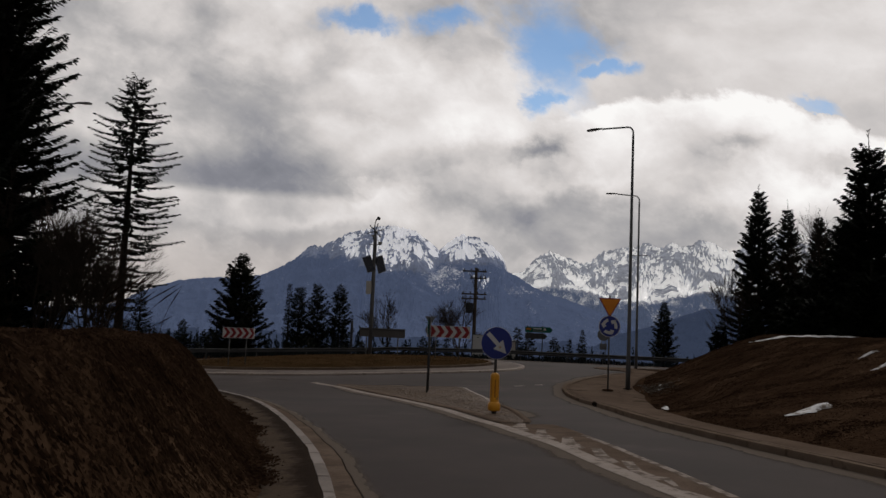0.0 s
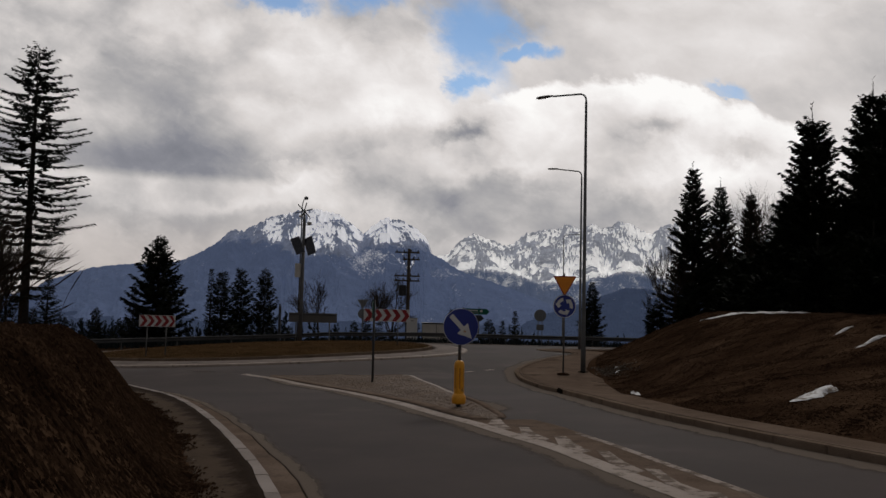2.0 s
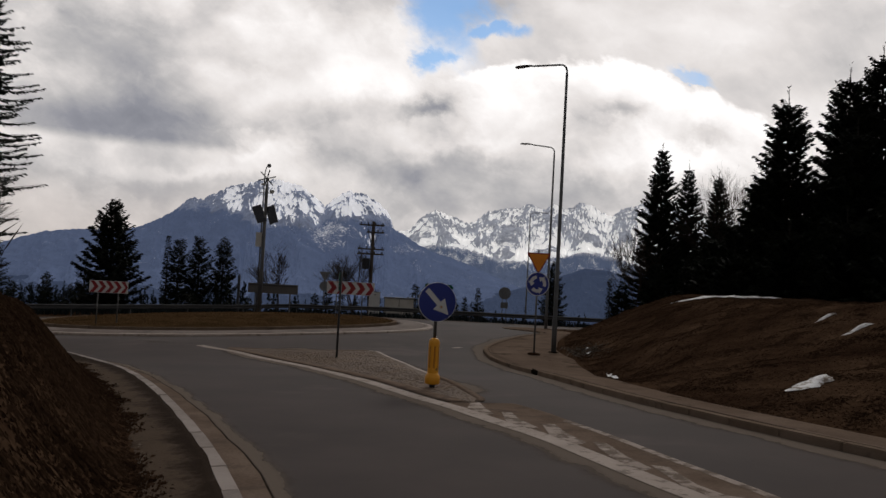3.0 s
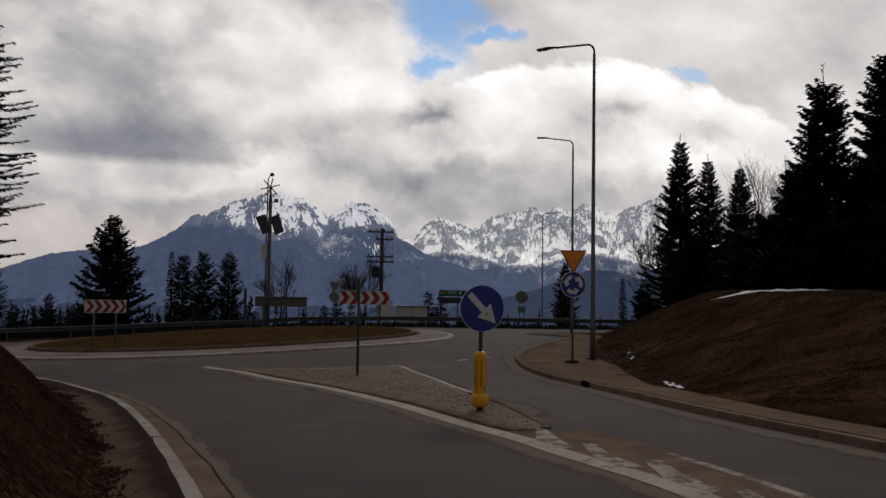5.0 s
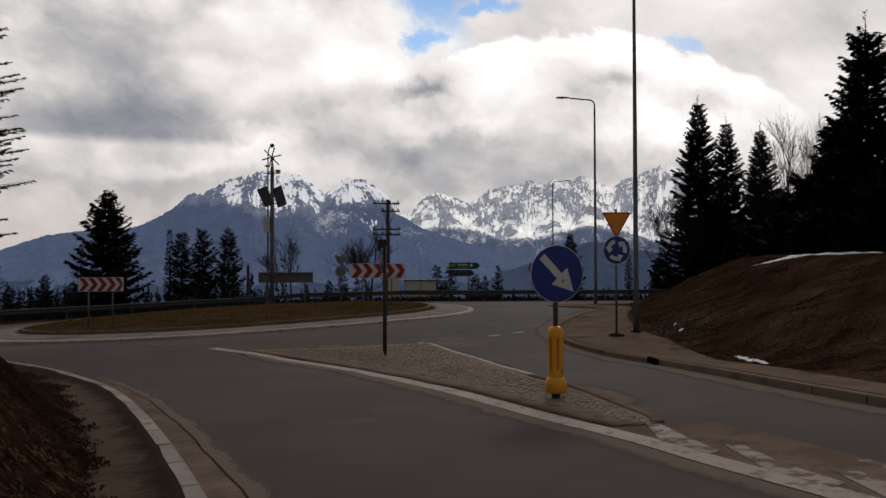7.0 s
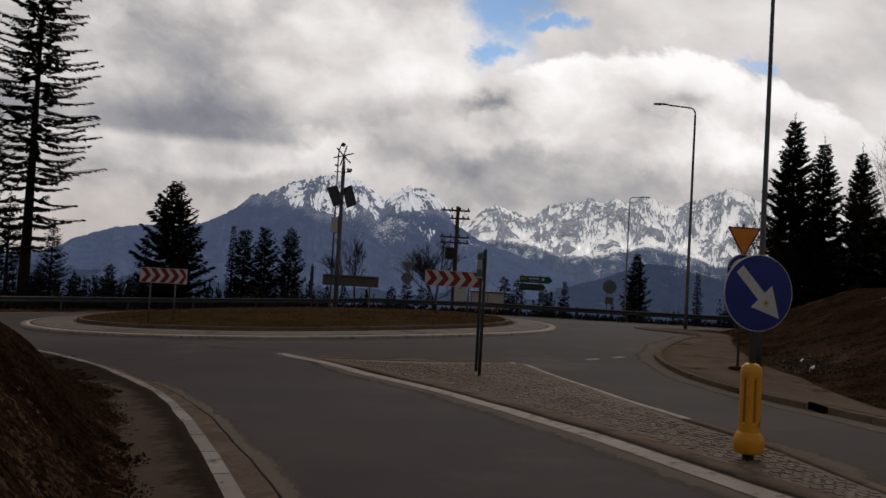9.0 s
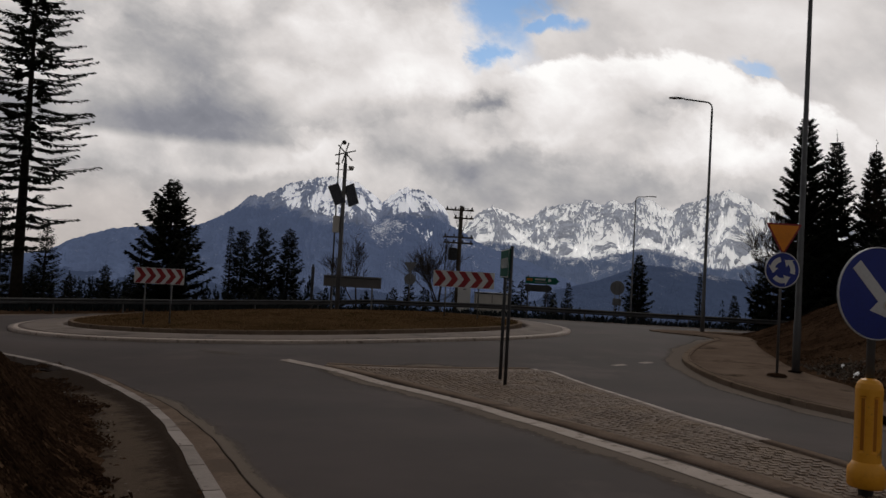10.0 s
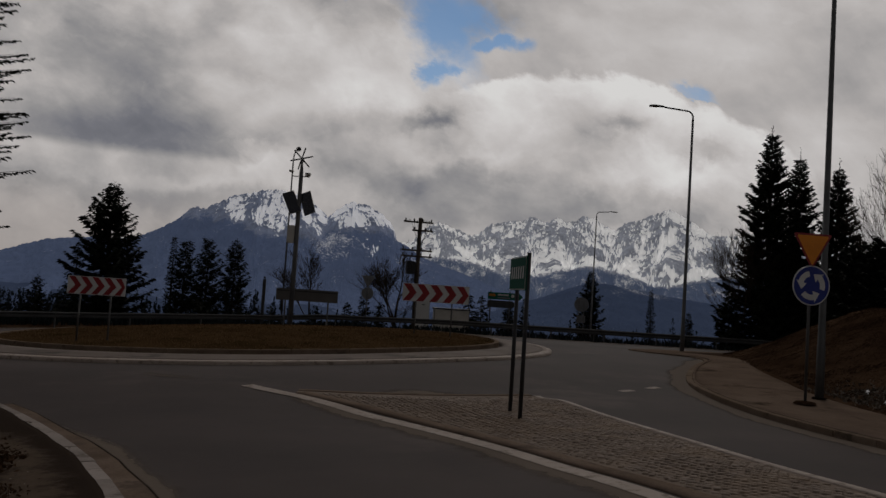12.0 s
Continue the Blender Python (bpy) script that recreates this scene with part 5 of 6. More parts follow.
def build_bollard():
    s = base("traffic_bollard", -1.05, 18.64, -0.06, 16, "yellow plastic bollard carrying a blue disc with a slanting arrow", "bollard")
    part("foot", lathe([(0.05, -0.12), (0.06, 0.0), (0.06, 0.09)], 16), DARK_STEEL, s, "dark steel foot")
    part("base", lathe([(0.135, 0.03), (0.150, 0.045), (0.154, 0.14), (0.148, 0.19), (0.125, 0.225), (0.112, 0.25)], 28), YELLOW, s, smooth=True)
    body = bmesh.new()
    # a round body with long sunk grooves
    n, rows = 48, [0.245, 0.33, 0.345, 0.80, 0.815, 0.87, 0.915, 0.945, 0.965]
    radius = [0.112, 0.110, 0.110, 0.110, 0.110, 0.110, 0.098, 0.072, 0.02]
    rings = []
    for k, (z, r) in enumerate(zip(rows, radius)):
        ring = []
        for i in range(n):
            rr = r - (0.013 if 2 <= k <= 3 and i % 8 in (2, 3, 4) else 0.0)
            ring.append(body.verts.new((rr * math.cos(2 * math.pi * i / n), rr * math.sin(2 * math.pi * i / n), z)))
        rings.append(ring)
    for a, b in zip(rings, rings[1:]):
        for i in range(n):
            body.faces.new((a[i], a[(i + 1) % n], b[(i + 1) % n], b[i]))
    body.faces.new(rings[0][::-1])
    body.faces.new(rings[-1])
    b = part("body", body, YELLOW, s, "ribbed yellow plastic body")
    for g in range(6):
        a = 2 * math.pi * (8 * g + 3) / n
        part("groove", box(0.008, 0.030, 0.44, (0.0955 * math.cos(a), 0.0955 * math.sin(a), 0.572), 0.002, Matrix.Rotation(a, 4, "Z")), YELLOW_DEEP, b)
    part("post", tube([(0, 0, 0.93), (0, 0, 1.95)], 0.034, 12), STEEL, s, smooth=True)
    R, c = 0.40, 1.69
    d = part("disc", plate(disc(R, 56, 0, c), 0.012, -0.062), WHITE, s, "blue disc with a white slanting arrow")
    part("field", plate(disc(R - 0.010, 56, 0, c), 0.003, -0.066), BLUE, d)
    part("backing", plate(disc(R - 0.008, 56, 0, c), 0.02, -0.049), RIM, d)
    ax, az = math.cos(radians(-46)), math.sin(radians(-46))

    def local(a, b):
        return (a * ax - b * az, c + a * az + b * ax)

    part("arrow", plate([local(*p) for p in [(-0.335, -0.052), (-0.335, 0.052), (0.045, 0.052), (0.045, 0.165), (0.355, 0.0), (0.045, -0.165), (0.045, -0.052)]], 0.003, -0.070), WHITE, d)
    x, z = local(0.13, -0.01)
    part("sticker", plate(disc(0.042, 20, x, z), 0.002, -0.073), BEIGE, d, "small round torn sticker")
    part("sticker", plate(disc(0.018, 14, x, z), 0.002, -0.076), YELLOW_DEEP, d, "small dark centre of the sticker")
    part("bracket", box(0.12, 0.07, 0.05, (0, -0.012, c + 0.12), 0.006), DULL_STEEL, s)
    part("bracket", box(0.12, 0.07, 0.05, (0, -0.012, c - 0.12), 0.006), DULL_STEEL, s)


def chevron_board(x0, y0, x1, y1, top, height, count, posts, legs_z, label):
    w = math.hypot(x1 - x0, y1 - y0)
    turn = math.degrees(math.atan2(y1 - y0, x1 - x0))
    cx, cy = (x0 + x1) / 2, (y0 + y1) / 2
    g = legs_z
    s = base("chevron_sign", cx, cy, g, turn, label, "road sign", "chevron boards on the roundabout")
    t = top - g
    b = part("board", plate([(-w / 2, t - height), (w / 2, t - height), (w / 2, t), (-w / 2, t)], 0.02, -0.045), WHITE, s, "white board with red chevrons")
    part("backing", box(w - 0.02, 0.015, height - 0.02, (0, -0.016, t - height / 2), 0.003), RIM, b)
    pitch = w / count
    lean, band = height * 0.36, pitch * 0.54
    for k in range(count):
        a = -w / 2 + pitch * k + 0.02
        pts = [(a, t - 0.015), (a + band, t - 0.015), (a + band + lean, t - height / 2), (a + band, t - height + 0.015), (a, t - height + 0.015), (a + lean, t - height / 2)]
        hi = w / 2 - 0.012
        part("chevron", plate([(min(px, hi), pz) for px, pz in pts], 0.003, -0.049), RED, b)
    for px in posts:
        sign_post(s, t - 0.03, 0.027, x=px, y=0.02, mat=DULL_STEEL, sink=0.3)


def build_name_sign():
    s = base("place_name_sign", -3.94, 27.10, -0.37, 96, "green place-name plate seen edge-on, on two dark steel posts", "road sign")
    for x in (-0.36, 0.40):
        sign_post(s, 2.58 if x < 0 else 2.45, 0.034, x=x, mat=DARK_STEEL)
    p = part("plate", box(1.20, 0.022, 0.56, (0.14, 0.05, 2.25), 0.006), GREEN, s, "green plate with a thin pale rim")
    part("rim", plate([(-0.455, 1.98), (0.735, 1.98), (0.735, 2.52), (-0.455, 2.52)], 0.003, 0.0635), WHITE, p)
    part("face", plate([(-0.44, 1.995), (0.72, 1.995), (0.72, 2.505), (-0.44, 2.505)], 0.003, 0.068), GREEN, p)
    for k in range(6):
        part("text_bar", box(0.075, 0.003, 0.20, (-0.30 + 0.17 * k, 0.0735, 2.26), 0.0), WHITE, p)
    part("tie", box(0.06, 0.05, 0.04, (-0.36, 0.03, 2.1), 0.005), DULL_STEEL, s)
    part("tie", box(0.06, 0.05, 0.04, (0.40, 0.03, 2.1), 0.005), DULL_STEEL, s)


def ground_at(x, y):
    return float(land(np.array([x], float), np.array([y], float))[0])


def build_mast():
    g = float(level(-13.6, 61.3)) - 0.1
    s = base("solar_mast", -13.6, 61.3, g, 0, "steel mast with solar panels, wind turbine and cameras behind the roundabout", "mast")
    H = 9.0 - g
    part("pole", tube([(0, 0, -0.3), (0, 0, 4.0), (0, 0, H - 0.8), (0, 0, H - 0.1)], [0.15, 0.14, 0.12, 0.05], 14), DULL_STEEL, s, smooth=True)
    part("collar", lathe([(0.2, 0.0), (0.2, 0.12), (0.15, 0.14)], 16), DULL_STEEL, s)
    for x, tilt, turn in ((-0.42, 14, 18), (0.52, 14, -12)):
        m = Matrix.Rotation(radians(-22), 4, "Y") @ Matrix.Rotation(radians(turn), 4, "Z") @ Matrix.Rotation(radians(-tilt), 4, "X")
        p = part("solar_panel", box(0.72, 0.05, 1.42, (x, -0.1, H - 2.65), 0.01, m), DULL_STEEL, s, "tilted dark solar panel")
        part("cell_sheet", box(0.66, 0.056, 1.36, (x, -0.104, H - 2.65), 0.0, m), PANEL, p)
        part("strut", tube([(0, 0, H - 2.5), (x, -0.06, H - 2.65)], 0.03, 8), DULL_STEEL, s)
    part("cabinet", box(0.42, 0.34, 1.05, (-0.34, -0.02, H - 4.55), 0.02), BEIGE, s, "pale control cabinet")
    tb = part("turbine_hub", tube([(0, -0.22, H), (0, 0.18, H)], [0.07, 0.10], 12), DULL_STEEL, s, "small wind turbine hub")
    for k in range(6):
        a = 2 * math.pi * k / 6 + 0.25
        m = Matrix.Rotation(-a, 4, "Y")
        part("blade", box(0.62, 0.02, 0.085, (0, 0, 0), 0.008, Matrix.Translation((0, -0.2, H)) @ m @ Matrix.Translation((0.38, 0, 0))), STEEL, tb)
    part("tail", box(0.03, 0.4, 0.2, (0, 0.36, H), 0.006), DULL_STEEL, s)
    part("bracket", tube([(-0.55, 0, H - 1.05), (0.5, 0, H - 1.05)], 0.03, 8), DULL_STEEL, s)
    for x in (0.35, 0.5):
        c = part("camera_box", box(0.16, 0.42, 0.14, (x, -0.15, H - 0.95), 0.02, Matrix.Rotation(0.2 * x, 4, "Z")), BEIGE, s, "pale weatherproof camera housing")
        part("hood", box(0.18, 0.46, 0.02, (x, -0.17, H - 0.865), 0.004), DULL_STEEL, c)
    # the lighter lamp pole beside it
    g = ground_at(-16.1, 72.0)
    L = base("lamp_mast", -16.1, 72.0, g, 0, "thin lamp pole with a small round lamp beside the mast", "street lamp")
    h = 11.51 - g
    part("pole", tube([(0, 0, -0.3), (0, 0, h - 0.9), (0.03, 0, h - 0.55), (0.13, 0, h - 0.2), (0.3, 0, h - 0.05)], [0.075, 0.05, 0.045, 0.04, 0.04], 12), DULL_STEEL, L, smooth=True)
    hd = part("lamp_head", lathe([(0.06, 0.0), (0.17, 0.05), (0.19, 0.16), (0.12, 0.26), (0.04, 0.3)], 18), DARK_STEEL, L, "small dark lamp bowl", smooth=True)
    hd.matrix_basis = pose(0.34, 0, h - 0.2)
    part("lens", lathe([(0.13, -0.015), (0.14, 0.03), (0.06, 0.05)], 18), LENS, hd)
    part("camera_box", box(0.3, 0.34, 0.14, (-0.05, -0.16, h - 1.75), 0.02), BEIGE, L)


def build_info_board():
    g = float(land(np.array([-12.8]), np.array([62.2]))[0])
    s = base("information_board", -12.85, 62.2, g, 0, "long dark board on two legs, seen from behind", "sign board")
    part("board", box(3.75, 0.05, 0.72, (0, 0, 0.85 - g), 0.01), BROWN, s)
    for x in (-1.3, 1.3):
        part("leg", tube([(x, 0.06, -0.3), (x, 0.06, 1.1 - g)], 0.05, 10), DULL_STEEL, s)
    part("batten", box(3.6, 0.03, 0.06, (0, -0.045, 1.08 - g), 0.005), DARK_STEEL, s)
    p = base("marker_post", -15.85, 64.0, float(land(np.array([-15.85]), np.array([64.0]))[0]), 0, "slim dark marker post behind the guardrail", "post")
    zz = p.matrix_basis.translation.z
    part("shaft", box(0.20, 0.12, 1.75 - zz, (0, 0, (1.75 - zz) / 2 - 0.05), 0.02), DARK_STEEL, p)
    part("cap", box(0.14, 0.08, 0.10, (0, 0, 1.78 - zz), 0.02), DARK_STEEL, p)


def build_power_pole():
    g = float(land(np.array([-6.5]), np.array([75.0]))[0])
    s = base("power_pole", -6.5, 75.0, g, 8, "timber power pole with crossarms, insulators and a transformer", "power pole")
    t = 7.25 - g
    part("pole", tube([(0, 0, -0.4), (0, 0, t)], [0.20, 0.15], 12), TIMBER, s, smooth=True)
    for z, w in ((t - 0.35, 2.3), (t - 1.0, 1.6), (t - 2.55, 2.4), (t - 3.0, 2.4)):
        a = part("crossarm", box(w, 0.12, 0.13, ((0.2 if w < 2 else -0.15), -0.1, z), 0.01), TIMBER, s)
        for k in range(4):
            part("insulator", lathe([(0.03, 0), (0.07, 0.03), (0.05, 0.1), (0.07, 0.13), (0.03, 0.2)], 10), DARK_STEEL, a).matrix_basis = pose(
                (0.2 if w < 2 else -0.15) - w / 2 + 0.15 + (w - 0.3) * k / 3, -0.1, z + 0.06)
    tr = part("transformer", box(0.7, 0.6, 1.0, (-0.55, -0.15, t - 3.9), 0.06), DARK_STEEL, s, "dark transformer tank")
    for k in range(5):
        part("fin", box(0.03, 0.08, 0.8, (-0.80 + 0.12 * k, -0.48, t - 3.9), 0.004), DARK_STEEL, tr)
    for k in range(5):
        a0 = -0.9 + 0.35 * k
        pts = [(a0 * (1 - f) + 0.45 * math.sin(math.pi * f) * (1 if a0 > 0 else -0.4), -0.1 - 0.2 * math.sin(math.pi * f), t - 0.2 + 0.75 * math.sin(math.pi * f) - 2.3 * f) for f in np.linspace(0, 1, 12)]
        part("cable", tube(pts, 0.016, 5), DARK_STEEL, s)


def build_far_signs():
    def zg(x, y):
        return float(land(np.array([x]), np.array([y]))[0])

    g = zg(-5.85, 72)
    c = base("utility_cabinet", -5.85, 72.0, g, 6, "white utility cabinet behind the guardrail", "cabinet")
    part("body", box(0.95, 0.4, 0.85 - g, (0, 0, (0.85 - g) / 2), 0.03), CREAM, c)
    part("door", box(0.86, 0.02, 1.05, (0, -0.212, 0.24 - g), 0.006), CREAM, c)
    part("roof", box(1.02, 0.48, 0.05, (0, 0, 0.86 - g), 0.012), DULL_STEEL, c)
    part("vent", box(0.22, 0.012, 0.06, (0, -0.228, 0.62 - g), 0.002), DARK_STEEL, c)
    g = zg(-3.7, 73)
    b = base("site_container", -3.7, 73.0, g, 4, "pale low container with a dark roof edge behind the guardrail", "container")
    part("body", box(2.6, 1.4, 0.36 - g, (0, 0.4, (0.36 - g) / 2), 0.02), BEIGE, b)
    part("roof", box(2.75, 1.55, 0.10, (0, 0.4, 0.40 - g), 0.02), DARK_STEEL, b)
    for x in (-1.29, 0.0, 1.29):
        part("batten", box(0.05, 0.02, 0.3 - g, (x, -0.31, (0.3 - g) / 2), 0.004), DULL_STEEL, b)
    g = zg(-0.3, 68)
    d = base("direction_sign", -0.3, 68.0, g, -4, "dark green direction sign with two arrow boards on posts", "road sign")
    for x in (-0.95, 0.35):
        sign_post(d, 1.95 - g, 0.045, x=x, y=0.05, mat=DARK_STEEL)
    for z, w in ((1.60, 2.35), (1.05, 1.9)):
        p = part("arrow_board", plate([(-1.15, z - g - 0.24), (w - 1.35, z - g - 0.24), (w - 1.12, z - g), (w - 1.35, z - g + 0.24), (-1.15, z - g + 0.24)], 0.03, -0.03), GREEN if z > 1.3 else DARK_STEEL, d)
        if z > 1.3:
            part("text_bar", box(0.42, 0.004, 0.16, (-0.85, -0.034, z - g + 0.05)), YELLOW_DEEP, p)
            part("text_bar", box(0.75, 0.004, 0.10, (-0.1, -0.034, z - g + 0.08)), WHITE, p)
            part("text_bar", box(0.85, 0.004, 0.08, (-0.05, -0.034, z - g - 0.11)), RIM, p)
            part("disc", plate(disc(0.11, 20, 0.55, z - g + 0.04), 0.004, -0.036), WHITE, p)
    g = zg(5.4, 70)
    r = base("round_sign", 5.38, 70.0, g, 0, "grey back of a round road sign on two posts", "road sign")
    for x in (-0.17, 0.17):
        sign_post(r, 1.7 - g, 0.03, x=x, y=-0.03, mat=DULL_STEEL)
    part("disc", plate(disc(0.52, 36, 0, 1.38 - g), 0.015, 0.0), RIM, r)
    part("plate", box(0.62, 0.02, 0.5, (0, 0.0, 0.35 - g), 0.006), RIM, r)
    g = zg(-9.55, 66)
    a = base("twin_sign", -9.5, 66.0, g, 0, "grey backs of a triangular and a round sign on one post", "road sign")
    sign_post(a, 2.35 - g, 0.035, y=-0.03, mat=DULL_STEEL)
    part("triangle", plate([(-0.46, 2.36 - g), (0.0, 1.55 - g), (0.46, 2.36 - g)], 0.015, 0.0), RIM, a)
    part("disc", plate(disc(0.40, 36, 0, 1.20 - g), 0.015, 0.0), RIM, a)
    for x, y in ((2.0, 61.6), (5.3, 61.9), (-1.6, 61.7)):
        m = base("reflector_post", x, y, float(level(x, y)) - 0.05, 0, "short dark reflector post by the road edge", "post", "reflector posts")
        part("shaft", box(0.10, 0.06, 0.55, (0, 0, 0.27), 0.012), DARK_STEEL, m)
        part("band", box(0.104, 0.064, 0.08, (0, 0, 0.43), 0.004), DULL_STEEL, m)


build_yield()
build_bollard()
chevron_board(-15.85, 37.0, -14.28, 37.25, 1.30, 0.52, 5, (-0.44, 0.40), lawn_z(-15.1, 37.1), "red and white chevron board on two posts in the grass")
chevron_board(-6.45, 43.6, -3.98, 43.45, 1.79, 0.66, 5, (-0.72, 0.62), lawn_z(-5.2, 43.5), "larger red and white chevron board at the island edge")
build_name_sign()
build_mast()
build_info_board()
build_power_pole()
build_far_signs()


# ---- trees, grass, snow ----
def ground_z(x, y):
    return float(land(np.array([x], float), np.array([y], float))[0])


def conifer(x, y, top, radius, seed, label, crown=0.12, dense=1.0, droop=0.3, power=0.8, trunk=None, z=None, group="", twig=1.0, cone=False, gap=1.0, hang_most=0.5, inner=0.12, tip=0.25, limbs=(4, 7), leader=0.0, outline=None):
    """A fir: a tapered trunk with whorls of limbs, each carrying many small needle sprays."""
    g = ground_z(x, y) if z is None else z
    h = top - g
    rnd = np.random.default_rng(seed)
    tree = base("fir_tree", x, y, g, float(rnd.uniform(0, 360)), label, "tree", group)
    tr = trunk or 0.014 * h + 0.04
    lean = rnd.uniform(-0.012, 0.012, 2) * h
    tb = tube([(0, 0, -0.3), (0, 0, 0.1 * h), (lean[0] * 0.5, lean[1] * 0.5, 0.55 * h), (lean[0], lean[1], h * 0.985)], [tr * 1.2, tr, tr * 0.55, 0.012], 9)
    lv, lf, nv, nf = [], [], [], []
    step = (0.30 if h < 9 else 0.36) / dense ** 0.5 * gap
    zc = crown * h
    while zc < h * 0.985 - leader:
        f = (zc - crown * h) / (h - crown * h)
        reach = radius * (1 - f) ** power
        if f < 0.18:
            reach *= 0.70 + 1.6 * f
        if cone:
            reach = radius * (0.55 + 0.45 * (1 - f)) * min(1.0, 0.25 + 6 * (1 - f)) if f > 0.0 else radius
        if outline:
            reach = radius * float(np.interp(f, *outline))
        n = int(rnd.integers(*limbs))
        a0 = rnd.uniform(0, 6.28)
        for k in range(n):
            L = max(reach * rnd.uniform(0.55, 1.12), 0.12)
            a = a0 + 6.283 * k / n + rnd.uniform(-0.35, 0.35)
            rise = 0.55 * f - droop * (1 - f) + rnd.uniform(-0.12, 0.12)
            tip_up = tip * L * (1 - f) + 0.08 * L
            base_p = np.array([lean[0] * zc / h, lean[1] * zc / h, zc + rnd.uniform(-0.15, 0.15)])
            d = np.array([math.cos(a), math.sin(a), 0.0])
            side = np.array([-d[1], d[0], 0.0])

            def at(s):
                return base_p + d * (L * s) + np.array([0, 0, L * rise * s + tip_up * s * s - 0.06 * L * math.sin(3.14 * s)])

            if outline:
                rise, tip_up = -0.10 + 0.32 * f + rnd.uniform(-0.06, 0.06), 0.05 * L
            r0 = 0.010 + 0.010 * L
            i0 = len(lv)
            for s, r in ((0.0, r0), (0.5, r0 * 0.6), (1.0, 0.004)):
                p = at(s)
                lv += [p + side * r, p - side * r, p + np.array([0, 0, r * 1.4])]
            for q in (0, 3):
                for e in range(3):
                    lf.append((i0 + q + e, i0 + q + (e + 1) % 3, i0 + q + 3 + (e + 1) % 3, i0 + q + 3 + e))
            count = max(int(L * 9 * dense), 3)
            for q in range(count):
                s = (q + rnd.uniform(0.2, 0.8)) / count
                s = inner + (1.02 - inner) * s
                p = at(min(s, 1.0))
                sw = (-1) ** q
                ln = twig * rnd.uniform(0.20, 0.42) * (0.55 + 0.6 * min(L, 2.0) * (1 - 0.65 * s))
                out = side * sw * rnd.uniform(0.45, 1.0) + d * rnd.uniform(0.45, 1.0)
                out /= np.linalg.norm(out)
                hang = np.array([0, 0, -ln * rnd.uniform(0.02, hang_most)])
                e = p + out * ln + hang
                wv = np.cross(out, [0, 0, 1.0])
                wv = wv / (np.linalg.norm(wv) + 1e-6) * ln * rnd.uniform(0.14, 0.24) + np.array([0, 0, rnd.uniform(-0.5, 0.5) * ln * 0.25])
                mid = p + (e - p) * 0.45
                i1 = len(nv)
                nv += [p, mid + wv, e, mid - wv]
                nf.append((i1, i1 + 1, i1 + 2, i1 + 3))
                if rnd.random() < 0.75:
                    up = np.array([0, 0, ln * rnd.uniform(0.10, 0.22)])
                    i1 = len(nv)
                    nv += [p, mid + up, e + up * 0.2, mid - up]
                    nf.append((i1, i1 + 1, i1 + 2, i1 + 3))
        zc += step * rnd.uniform(0.75, 1.25) * (0.6 + 0.55 * (1 - f))
    for q in range(10):
        a, zz = rnd.uniform(0, 6.28), h - (0.06 * h if not leader else leader * 1.6) * rnd.uniform(0, 1.0)
        e = np.array([math.cos(a) * 0.12, math.sin(a) * 0.12, 0.16])
        p = np.array([lean[0], lean[1], zz])
        i1 = len(nv)
        nv += [p, p + e * 0.5 + [0.03, 0, 0], p + e, p + e * 0.5 - [0.03, 0, 0]]
        nf.append((i1, i1 + 1, i1 + 2, i1 + 3))
    vs = [tb.verts.new(q) for q in lv]
    for q in lf:
        tb.faces.new([vs[e] for e in q])
    part("trunk", tb, BARK, tree, smooth=True)
    part_mesh("crown", quick_mesh("crown", np.array(nv), np.array(nf), NEEDLE), tree)
    return tree


